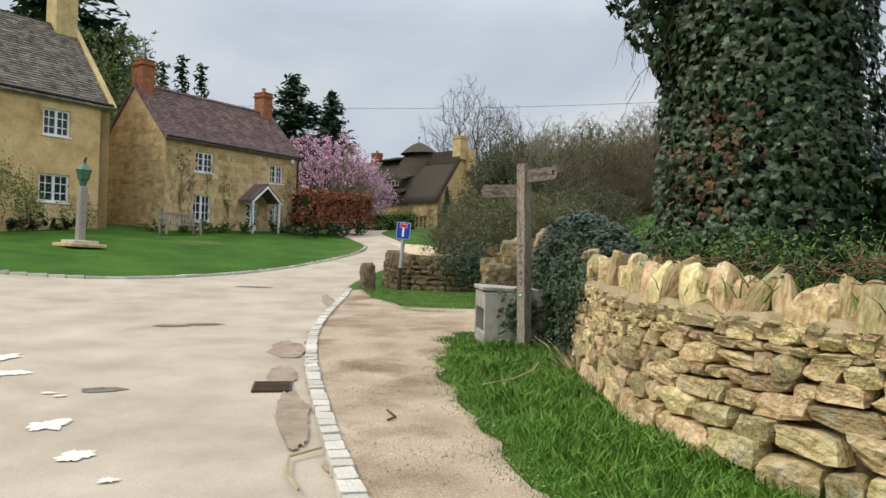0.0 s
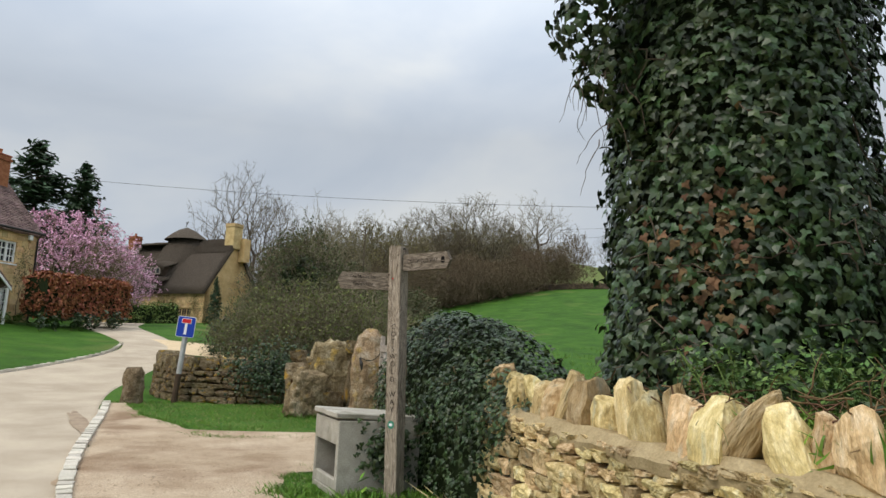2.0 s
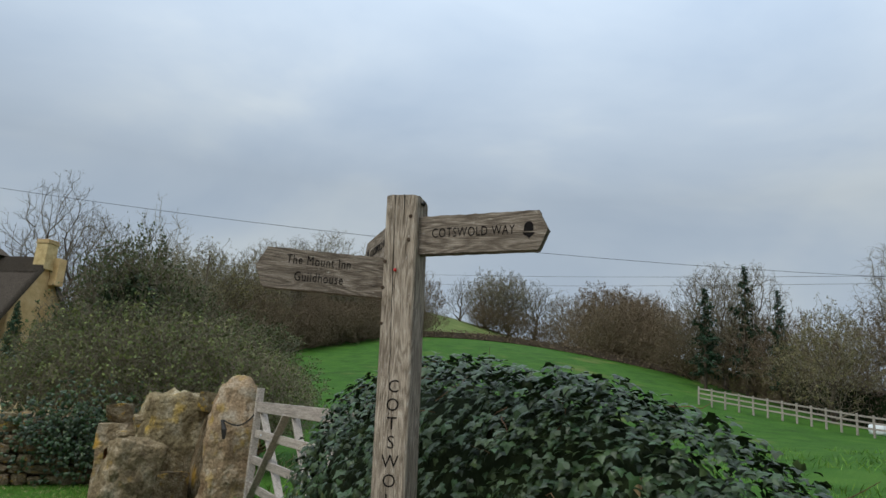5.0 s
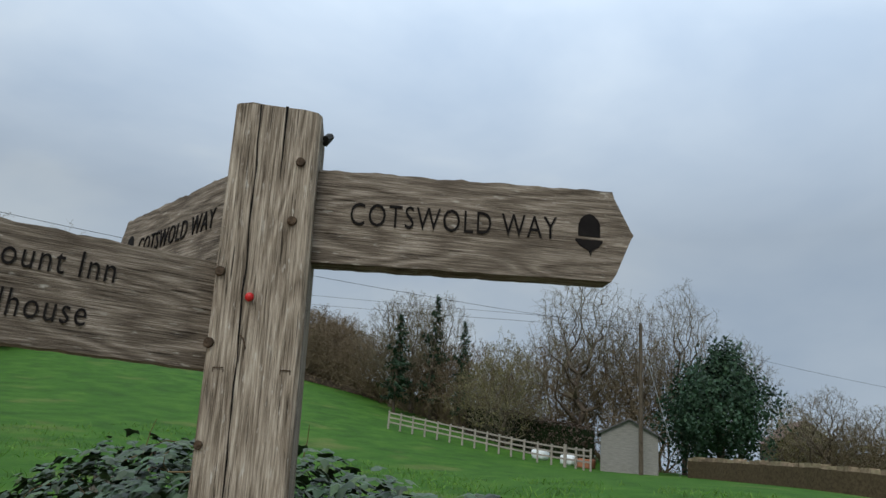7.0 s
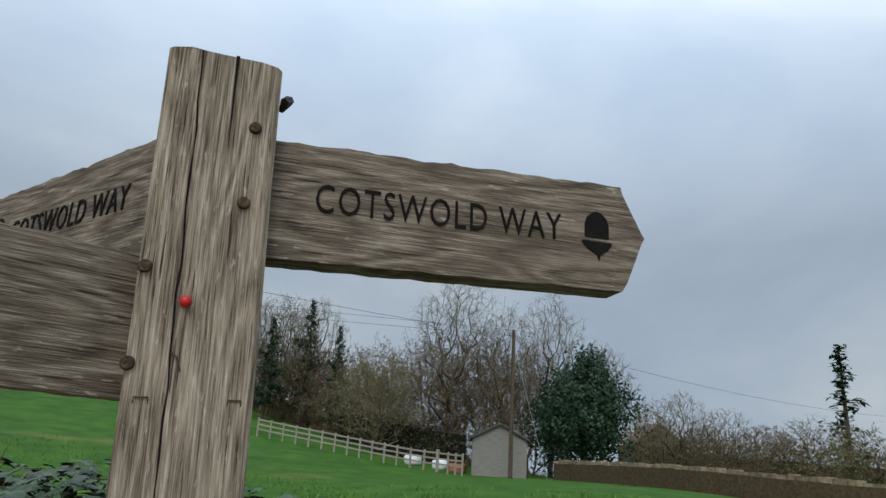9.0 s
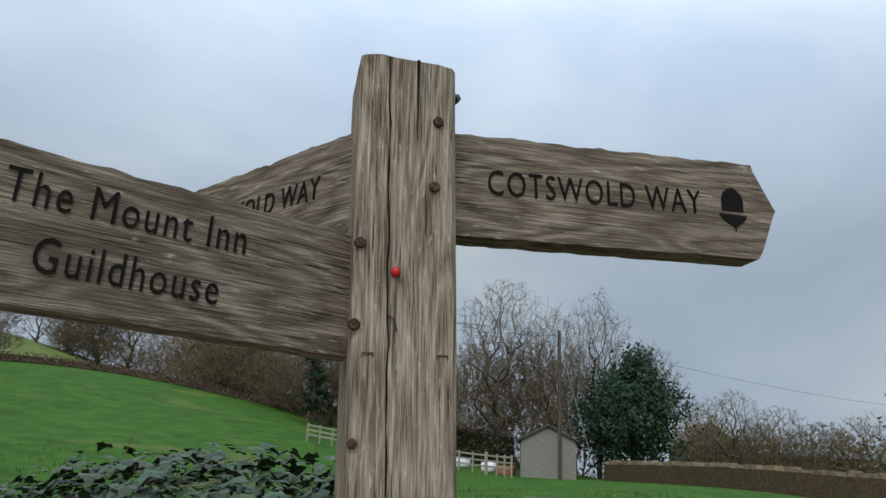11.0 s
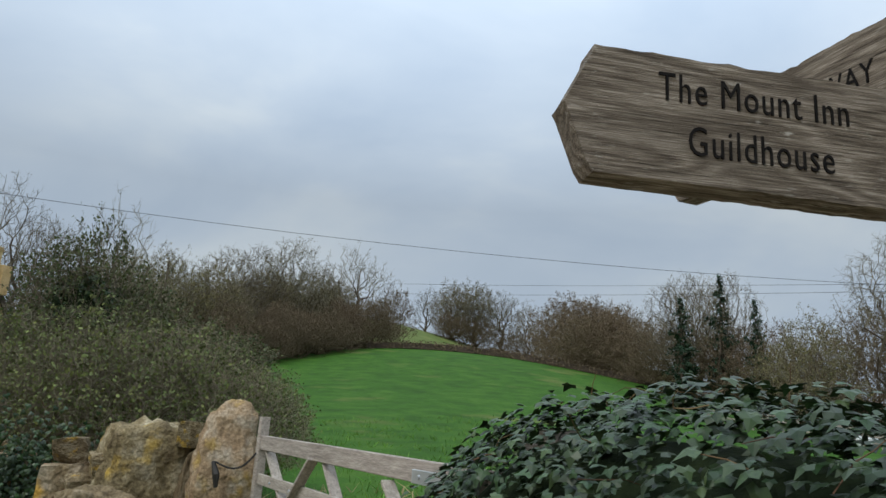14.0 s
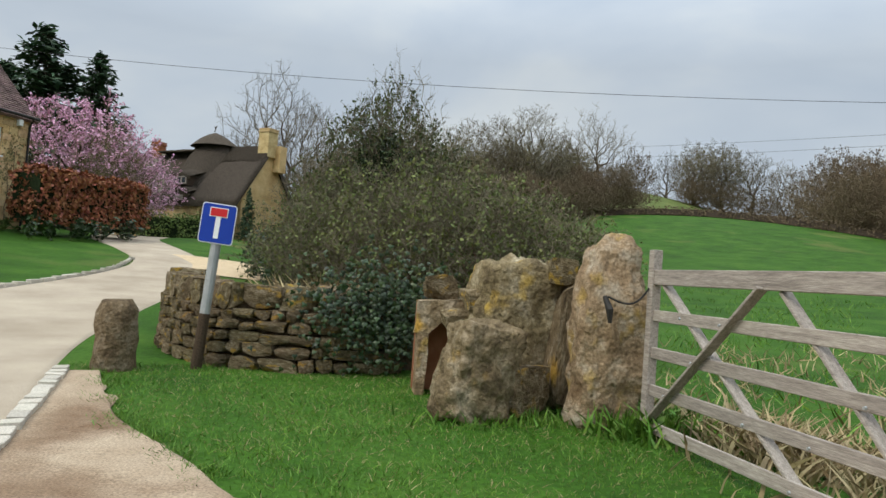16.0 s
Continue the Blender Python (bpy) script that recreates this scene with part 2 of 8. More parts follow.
M_CONCRETE = mat("old_concrete", [(0.3, (0.28, 0.26, 0.215)), (0.7, (0.44, 0.41, 0.35))], scale=4, detail=9, rough=0.95, grain=(0.15, 90), bump=0.5, second=((0.2, 0.19, 0.14), 2.5, 0.57, 0.72))
M_IVY = mat("ivy_leaf", [(0.3, (0.015, 0.030, 0.010)), (0.6, (0.034, 0.060, 0.018)), (0.8, (0.075, 0.105, 0.036))], scale=9, rough=0.42, bump=0.0, per_island=0.5, grain=(0.0, 60))
M_IVYOB = mat("ivy_leaf_large", [(0.3, (0.016, 0.033, 0.010)), (0.6, (0.036, 0.064, 0.018)), (0.8, (0.075, 0.11, 0.036))], scale=9, rough=0.4, bump=0.0, per_object=0.5)
M_DEAD = mat("dead_leaf", [(0.3, (0.085, 0.048, 0.026)), (0.7, (0.175, 0.112, 0.06))], scale=10, rough=0.8, bump=0.0, per_island=0.4)
# near-black backing colour: the shade deep inside foliage, painted in
M_SHADE = mat("ivy_inner_shade", [(0.3, (0.008, 0.014, 0.005)), (0.7, (0.02, 0.03, 0.01))], scale=12, bump=0.5)
M_BARK = mat("bark", [(0.3, (0.055, 0.042, 0.03)), (0.7, (0.14, 0.11, 0.08))], scale=6, stretch=(3, 3, 0.6), grain=(0.3, 40), bump=0.7, per_object=0.15)
M_TWIG = mat("twig", [(0.3, (0.115, 0.096, 0.064)), (0.7, (0.215, 0.182, 0.125))], scale=1.5, bump=0.0, per_object=0.22)
M_TWIGRED = mat("brown_twig", [(0.3, (0.115, 0.086, 0.054)), (0.7, (0.20, 0.152, 0.096))], scale=1.5, bump=0.0, per_object=0.15)
M_BUD = mat("spring_leaf", [(0.3, (0.07, 0.115, 0.022)), (0.7, (0.15, 0.20, 0.05))], scale=3, bump=0.0, per_island=0.3, rough=0.7)
M_FERN = mat("feathery_weed", [(0.3, (0.05, 0.105, 0.022)), (0.7, (0.10, 0.17, 0.042))], scale=3, bump=0.0, per_island=0.35, rough=0.7)
M_BUDBROWN = mat("olive_bud", [(0.3, (0.125, 0.112, 0.048)), (0.7, (0.24, 0.205, 0.095))], scale=2, bump=0.0, per_island=0.3, rough=0.8)
M_NEEDLE = mat("conifer_needle", [(0.3, (0.010, 0.030, 0.013)), (0.7, (0.03, 0.065, 0.028))], scale=2, bump=0.0, per_island=0.4, rough=0.7)
M_PINK = mat("pink_blossom", [(0.3, (0.60, 0.30, 0.44)), (0.7, (0.76, 0.50, 0.62))], scale=2, bump=0.0, per_island=0.25, rough=0.8)
M_BEECH = mat("copper_beech_leaf", [(0.3, (0.16, 0.05, 0.022)), (0.7, (0.33, 0.12, 0.05))], scale=3, bump=0.0, per_island=0.35, rough=0.7)
M_BLADE = mat("grass_blade", [(0.3, (0.060, 0.145, 0.012)), (0.7, (0.14, 0.26, 0.03))], scale=2, bump=0.0, per_island=0.35, rough=0.6)
M_STRAW = mat("dry_grass", [(0.3, (0.28, 0.21, 0.11)), (0.7, (0.46, 0.37, 0.21))], scale=3, bump=0.0, per_island=0.3, rough=0.8)
M_RENDER = mat("golden_stone_wall", [(0.28, (0.45, 0.28, 0.12)), (0.5, (0.64, 0.44, 0.21)), (0.72, (0.76, 0.57, 0.31))], scale=1.1, detail=9, rough=0.93,
               grain=(0.16, 14), bump=0.5, bump_scale=7, bump_dist=0.03, second=((0.30, 0.19, 0.08), 0.8, 0.60, 0.75))
M_BLOCK = mat("golden_stone_block", [(0.28, (0.37, 0.24, 0.11)), (0.5, (0.53, 0.37, 0.19)), (0.72, (0.64, 0.485, 0.275))], scale=2.0, detail=8, rough=0.93, grain=(0.2, 20), bump=0.5, per_island=0.22)
M_TILE = mat("stone_slate", [(0.3, (0.10, 0.085, 0.065)), (0.7, (0.22, 0.19, 0.15))], scale=2, rough=0.9, grain=(0.25, 12), bump=0.4, per_island=0.3, second=((0.28, 0.26, 0.20), 3.0, 0.60, 0.75))
M_TILE2 = mat("brown_plain_tile", [(0.3, (0.115, 0.075, 0.068)), (0.7, (0.22, 0.15, 0.135))], scale=2, rough=0.9, grain=(0.2, 12), bump=0.4, per_island=0.25)
M_THATCH = mat("thatch", [(0.3, (0.045, 0.035, 0.027)), (0.7, (0.105, 0.085, 0.066))], scale=3, stretch=(6, 6, 1), rough=0.95, grain=(0.35, 9), bump=0.9, bump_dist=0.06)
M_THATCHTOP = mat("thatch_ridge", [(0.3, (0.06, 0.048, 0.036)), (0.7, (0.13, 0.105, 0.08))], scale=3, stretch=(6, 6, 1), rough=0.95, grain=(0.3, 9), bump=0.9, bump_dist=0.06)
M_BRICK = mat("red_brick", [(0.3, (0.21, 0.065, 0.035)), (0.7, (0.36, 0.14, 0.08))], scale=6, grain=(0.2, 40), bump=0.4, per_island=0.2)
M_WHITE = mat("white_paint", [(0.3, (0.72, 0.72, 0.69)), (0.7, (0.82, 0.82, 0.79))], scale=3, rough=0.5, bump=0.0)
M_DARKWOOD = mat("dark_door", [(0.3, (0.045, 0.03, 0.02)), (0.7, (0.09, 0.06, 0.04))], scale=6, rough=0.7, bump=0.2)
M_POTBRICK = mat("terracotta_pot", [(0.3, (0.30, 0.12, 0.065)), (0.7, (0.42, 0.19, 0.11))], scale=6, rough=0.8, bump=0.2)
M_METAL = mat("galvanised_steel", [(0.3, (0.36, 0.37, 0.37)), (0.7, (0.52, 0.53, 0.53))], scale=6, rough=0.5, metallic=0.6, bump=0.1, second=((0.16, 0.10, 0.06), 4.0, 0.62, 0.75))
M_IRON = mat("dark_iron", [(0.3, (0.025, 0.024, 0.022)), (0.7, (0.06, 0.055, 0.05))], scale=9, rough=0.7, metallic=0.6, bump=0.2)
M_BLUE = mat("sign_blue", [(0.3, (0.005, 0.035, 0.30)), (0.7, (0.008, 0.045, 0.35))], scale=3, rough=0.35, bump=0.0)
M_SIGNWHITE = mat("sign_white", [(0.3, (0.74, 0.75, 0.76)), (0.7, (0.8, 0.8, 0.8))], scale=3, rough=0.35, bump=0.0)
M_SIGNRED = mat("sign_red", [(0.3, (0.5, 0.015, 0.02)), (0.7, (0.56, 0.02, 0.025))], scale=3, rough=0.35, bump=0.0)
M_DISC = mat("green_disc", [(0.3, (0.01, 0.16, 0.10)), (0.7, (0.02, 0.22, 0.14))], scale=3, rough=0.4, bump=0.0)
M_SHED = mat("grey_shed_boards", [(0.3, (0.20, 0.185, 0.165)), (0.7, (0.33, 0.305, 0.275))], scale=3, stretch=(1, 1, 10), rough=0.9, grain=(0.15, 20), bump=0.3)
M_FELT = mat("roof_felt", [(0.3, (0.10, 0.095, 0.095)), (0.7, (0.17, 0.16, 0.16))], scale=5, rough=0.9, bump=0.3)
M_PAINT = mat("worn_road_paint", [(0.3, (0.62, 0.57, 0.45)), (0.7, (0.74, 0.70, 0.60))], scale=12, rough=0.8, bump=0.3)
M_HILL = mat("far_wooded_hill", [(0.3, (0.055, 0.055, 0.045)), (0.7, (0.11, 0.105, 0.08))], scale=0.15, detail=10, bump=0.0)
M_LANTERN = mat("verdigris_lantern", [(0.3, (0.05, 0.12, 0.075)), (0.7, (0.10, 0.19, 0.12))], scale=8, rough=0.6, metallic=0.3, bump=0.1)
M_MOSS = mat("moss", [(0.3, (0.09, 0.11, 0.02)), (0.7, (0.22, 0.20, 0.05))], scale=20, bump=0.9, bump_scale=60)
M_GRAVEL = mat("buff_gravel", [(0.3, (0.48, 0.36, 0.22)), (0.7, (0.60, 0.47, 0.30))], scale=5, grain=(0.2, 60), bump=0.4)
M_GLASS = bpy.data.materials.new("window_glass")
M_GLASS.use_nodes = True
M_GLASS.node_tree.nodes["Principled BSDF"].inputs["Base Color"].default_value = (0.02, 0.023, 0.026, 1)
M_GLASS.node_tree.nodes["Principled BSDF"].inputs["Roughness"].default_value = 0.06

# ---- building helpers ----
def add_box(bm, size, m=None, bevel=0.0):
    """A box of that size with its middle at m; bevelled edges where asked."""
    r = bmesh.ops.create_cube(bm, size=1.0, matrix=(m or Matrix()) @ Matrix.Diagonal((*size, 1)))
    if bevel:
        edges = {e for v in r["verts"] for e in v.link_edges}
        bmesh.ops.bevel(bm, geom=list(edges), offset=bevel, segments=1, affect="EDGES")


def add_tube(bm, pts, radii, sides=6, closed=True):
    """A tube through points with a radius at each."""
    rings = []
    for i, p in enumerate(pts):
        p = Vector(p)
        a, b = Vector(pts[max(i - 1, 0)]), Vector(pts[min(i + 1, len(pts) - 1)])
        d = (b - a).normalized()
        u = d.orthogonal().normalized() if abs(d.z) > 0.9 else d.cross(Vector((0, 0, 1))).normalized()
        v = d.cross(u)
        rings.append([bm.verts.new(p + radii[i] * (math.cos(k * math.tau / sides) * u + math.sin(k * math.tau / sides) * v)) for k in range(sides)])
    for r0, r1 in zip(rings, rings[1:]):
        for k in range(sides):
            bm.faces.new((r0[k], r0[(k + 1) % sides], r1[(k + 1) % sides], r1[k]))
    if closed:
        bm.faces.new(rings[0][::-1])
        bm.faces.new(rings[-1])


def add_prism(bm, outline, depth, m=None):
    """A flat outline (x, z) pushed out along y by depth."""
    m = m or Matrix()
    f = [bm.verts.new(m @ Vector((x, 0, z))) for x, z in outline]
    k = [bm.verts.new(m @ Vector((x, depth, z))) for x, z in outline]
    bm.faces.new(f)
    bm.faces.new(k[::-1])
    for i in range(len(outline)):
        j = (i + 1) % len(outline)
        bm.faces.new((f[j], f[i], k[i], k[j]))


def link_mesh(name, bm, material, smooth=False):
    bmesh.ops.recalc_face_normals(bm, faces=bm.faces)
    me = bpy.data.meshes.new(name)
    bm.to_mesh(me)
    bm.free()
    me.materials.append(material)
    if smooth:
        me.polygons.foreach_set("use_smooth", [True] * len(me.polygons))
    return new(name, me)


def part(name, bm, material, parent, label="", smooth=False):
    ob = link_mesh(name, bm, material, smooth)
    ob.parent = parent
    if label:
        ob["label"] = label
    return ob


def thing(name, m, label, category, group="", kind=""):
    """An empty at a thing's base, for its parts."""
    ob = new(name)
    ob.empty_display_size = 0.1
    ob.matrix_basis = m
    return tagged(ob, label, category, group, kind)


def mesh_np(name, verts, faces, material, smooth=False):
    me = bpy.data.meshes.new(name)
    me.from_pydata([tuple(v) for v in np.asarray(verts).tolist()], [], faces if isinstance(faces, list) else faces.tolist())
    me.materials.append(material)
    if smooth:
        me.polygons.foreach_set("use_smooth", [True] * len(me.polygons))
    return me


def scatter_np(tv, tf, pos, nor, size, rng, tilt=0.5, up=None):
    """Many copies of a small template (its face along +z, its stem along -y) at places with normals. up: the way its stem points."""
    n = len(pos)
    nor = nor + rng.normal(0, tilt, (n, 3))
    nor /= np.linalg.norm(nor, axis=1)[:, None]
    ref = rng.normal(0, 1, (n, 3)) if up is None else np.tile(np.array(up, float), (n, 1)) + rng.normal(0, 0.45, (n, 3))
    u = np.cross(ref, nor)
    u /= np.linalg.norm(u, axis=1)[:, None] + 1e-9
    v = np.cross(nor, u)
    s = np.asarray(size)[:, None, None]
    V = pos[:, None, :] + s * (tv[None, :, 0:1] * u[:, None, :] + tv[None, :, 1:2] * v[:, None, :] + tv[None, :, 2:3] * nor[:, None, :])
    k = len(tv)
    F = [[i * k + j for j in f] for i in range(n) for f in tf]
    return V.reshape(-1, 3), F


def smooth(a, b, v):
    u = min(1.0, max(0.0, (v - a) / (b - a)))
    return u * u * (3 - 2 * u)


def ground(x, y):
    """The height of the land."""
    z = -0.20 + 0.010 * min(max(y, -20), 18)
    z += 1.15 * smooth(17, 42, y) * smooth(6, -4, x)
    z += 0.95 * smooth(-3, -16, x) * smooth(2, 22, y) * smooth(75, 40, y)
    z += 11.0 * math.exp(-((x - 50) / 45.0) ** 2 - ((y - 85) / 46.0) ** 2)
    z += 24 * smooth(120, 330, y) * smooth(60, -60, x) + 13 * smooth(84, 122, y) * smooth(22, 58, x) * smooth(170, 105, x)
    z += 1.1 * smooth(7, 25, x) * smooth(27, 10, y)
    return z


# ---- the land: one sheet to the horizon ----
def build_ground():
    n = 270
    us = np.linspace(-6.05, 6.05, n)
    xs, ys = 5 * np.sinh(us), 9 + 5 * np.sinh(us)
    verts = [(x, y, ground(x, y)) for y in ys for x in xs]
    faces = [(j * n + i, j * n + i + 1, (j + 1) * n + i + 1, (j + 1) * n + i) for j in range(n - 1) for i in range(n - 1)]
    ob = new("ground", mesh_np("ground", verts, faces, M_GRASS, True))
    tagged(ob, "green grassy ground rising to a meadow hill", "ground", kind="structure")


build_ground()


def spline(pts, n):
    """n points along a smooth curve through the given ones."""
    pts = [Vector((*p, 0)) if len(p) == 2 else Vector(p) for p in pts]
    out = []
    for i in range(n):
        s = i / (n - 1) * (len(pts) - 1)
        k = min(int(s), len(pts) - 2)
        u = s - k
        p0, p1, p2, p3 = pts[max(k - 1, 0)], pts[k], pts[k + 1], pts[min(k + 2, len(pts) - 1)]
        out.append(0.5 * ((2 * p1) + (p2 - p0) * u + (2 * p0 - 5 * p1 + 4 * p2 - p3) * u * u + (3 * p1 - p0 - 3 * p2 + p3) * u ** 3))
    return out


def loft(name, left, right, n, m, lift, material, edge_noise=0.0):
    """A sheet over the land between two lines."""
    L, R = spline(left, n), spline(right, n)
    verts, faces = [], []
    for i in range(n):
        for j in range(m):
            p = L[i].lerp(R[i], j / (m - 1))
            if edge_noise and j in (0, m - 1):
                p += Vector((noise.noise(p * 2.3) * edge_noise, noise.noise(p * 2.3 + Vector((9, 0, 0))) * edge_noise, 0))
            drop = 0.02 if j in (0, m - 1) else 0.0
            verts.append((p.x, p.y, ground(p.x, p.y) + lift - drop + 0.006 * noise.noise(p * 1.4)))
    for i in range(n - 1):
        for j in range(m - 1):
            faces.append((i * m + j, i * m + j + 1, (i + 1) * m + j + 1, (i + 1) * m + j))
    return new(name, mesh_np(name, verts, faces, material, True))


KERB = [(2.6, -8), (1.6, -3), (0.75, 0.5), (0.02, 2.9), (-0.39, 4.17), (-0.91, 6.07), (-1.32, 7.76), (-1.69, 9.75), (-1.90, 11.6), (-2.03, 13.4), (-2.14, 15.2), (-2.30, 17.0)]
LAWN_EDGE = [(-40, -14), (-40, 2), (-38, 10), (-30, 13.6), (-16, 14.6), (-9.7, 15.5), (-7.44, 16.8), (-5.75, 20.6), (-4.6, 24.7), (-3.75, 28.2), (-3.65, 31), (-4.7, 34.5), (-6.3, 39), (-7.0, 48), (-8.5, 70)]
ROAD_RIGHT = [(4, -16), (2.6, -8), (1.6, -3), (0.74, 0.5), (0.0, 2.9), (-0.41, 4.17), (-0.92, 6.07), (-1.33, 7.76), (-1.70, 9.75), (-1.92, 11.6), (-2.06, 13.4), (-2.18, 15.2), (-2.38, 17.0), (-2.5, 19.5), (-2.3, 22), (-1.95, 25), (-1.55, 28), (-1.5, 30.5), (-2.3, 34), (-3.9, 40), (-4.6, 48), (-5.5, 70)]
road = loft("road", LAWN_EDGE, ROAD_RIGHT, 170, 46, 0.022, M_ROAD)
tagged(road, "pale worn tarmac lane with patches and cracks", "road", kind="structure")
PATH_LEFT = [(2.6, -8), (1.6, -3), (0.75, 0.5), (0.02, 2.9), (-0.39, 4.17), (-0.91, 6.07), (-1.32, 7.76), (-1.69, 9.75), (-1.80, 10.6), (-1.90, 11.6), (-1.96, 12.4), (-2.03, 13.4), (-2.10, 14.6), (-2.14, 15.2), (-2.2, 16.0), (-2.30, 17.0)]
PATH_RIGHT = [(4.4, -8), (3.3, -3), (2.1, 0.8), (1.15, 2.9), (0.69, 4.16), (0.36, 5.8), (0.06, 7.5), (0.12, 8.7), (0.45, 10.5), (2.5, 11.2), (2.8, 12.5), (2.3, 13.1), (-0.30, 12.78), (-0.95, 14.1), (-1.55, 15.3), (-1.95, 17.0)]
path = loft("path", PATH_LEFT, PATH_RIGHT, 260, 26, 0.035, M_PATH, 0.16)
tagged(path, "dusty trodden earth footpath with worn edges", "path", kind="structure")
drive = loft("gravel_drive", [(-2.4, 29.0), (-2.4, 31.0), (-3.2, 33.5)], [(2.5, 27.5), (2.5, 30.5), (2.5, 33.0)], 12, 12, 0.03, M_GRAVEL)
tagged(drive, "buff gravel driveway mouth beside the lane", "driveway", kind="structure")

# ---- finger post ----
POST_BASE, POST_TOP, POST_W = Vector((1.075, 8.985, 0.0)), Vector((1.013, 9.06, 2.415)), 0.132
FACE_X = Vector((0.652, -0.758, 0))


def letters(name, text, size, m, parent, material, thick=0.0015, spacing=1.0, wide=0.0):
    """Engraved letters: dark inlays of the built-in font, 1 mm proud of the wood."""
    cu = bpy.data.curves.new(name, "FONT")
    cu.body, cu.size, cu.extrude, cu.align_x, cu.align_y = text, size, thick, "CENTER", "CENTER"
    cu.space_character, cu.resolution_u = spacing, 3
    cu.offset = -0.005 * size
    tmp = bpy.data.objects.new(name, cu)
    scene.collection.objects.link(tmp)
    me = bpy.data.meshes.new_from_object(tmp.evaluated_get(bpy.context.evaluated_depsgraph_get()))
    bpy.data.objects.remove(tmp)
    bpy.data.curves.remove(cu)
    if wide:
        xs = [v.co.x for v in me.vertices]
        k, mid = wide / (max(xs) - min(xs)), (max(xs) + min(xs)) / 2
        for v in me.vertices:
            v.co.x = (v.co.x - mid) * k
    me.materials.clear()
    me.materials.append(material)
    ob = new(name, me)
    ob.parent = parent
    ob.matrix_local = m
    return ob


def finger(parent, start, way, length, z0, z1, lines, acorn, out, rise=0.0, thick=0.045):
    """A pointed finger board: start at the post, its way along, out: the way its lettered face looks."""
    way, out = Vector(way).normalized(), Vector(out).normalized()
    h, up = z1 - z0, Vector((0, 0, 1))
    basis = Matrix((way, -out, up)).transposed().to_4x4()
    basis.translation = Vector((*start, z0))
    bm = bmesh.new()
    tip = 0.036
    n = 40
    outline = []
    for i in range(n + 1):
        u = i / n * (length - tip)
        outline.append((u, rise * u / length + 0.002 * noise.noise(Vector((u * 40, 0, z0)))))
    outline += [(length - tip + 0.008, rise + 0.012), (length - 0.005, rise + h * 0.46), (length, rise + h * 0.52), (length - 0.005, rise + h * 0.57), (length - tip + 0.003, rise + h - 0.012)]
    for i in range(n + 1):
        u = (length - tip) * (1 - i / n)
        outline.append((u, rise * u / length + h + 0.003 * noise.noise(Vector((u * 30, 3, z0))) + 0.0025 * noise.noise(Vector((u * 90, 5, z0)))))
    add_prism(bm, outline, thick)
    bmesh.ops.bevel(bm, geom=[e for e in bm.edges if len(e.link_faces) == 2 and e.calc_face_angle(0) > 1.0], offset=0.0035, segments=2, affect="EDGES")
    board = part("finger", bm, M_WOOD, parent)
    board.matrix_local = parent.matrix_basis.inverted() @ basis
    side = 1 if (Vector((0, 0, 1)).cross(out)).dot(way) > 0 else -1
    slant = -math.degrees(math.atan2(rise, length))
    for text, u, w, size, wide in lines:
        fm = pose(u, -0.0006, w, 0, slant) @ pose(0, 0, 0, 90) @ Matrix.Diagonal((side, 1, 1, 1))
        letters("lettering", text, size, fm, board, M_ENGRAVE, spacing=1.12, wide=wide)
    if acorn:
        u, w = acorn
        bm = bmesh.new()
        cup = [(-0.0, -0.026), (0.004, -0.036), (0.006, -0.026), (0.018, -0.018), (0.026, -0.008), (0.026, -0.004), (-0.026, -0.004), (-0.026, -0.008), (-0.016, -0.018)]
        nut = [(-0.021, 0.002), (0.021, 0.002), (0.021, 0.024), (0.017, 0.036), (0.008, 0.044), (0, 0.047), (-0.008, 0.044), (-0.017, 0.036), (-0.021, 0.024)]
        for o in (cup, nut):
            add_prism(bm, [(u + 0.86 * a * side, w - 0.006 + 0.86 * b) for a, b in o], -0.0012)
        part("acorn_mark", bm, M_ENGRAVE, board, "dark carved acorn mark")
    return board


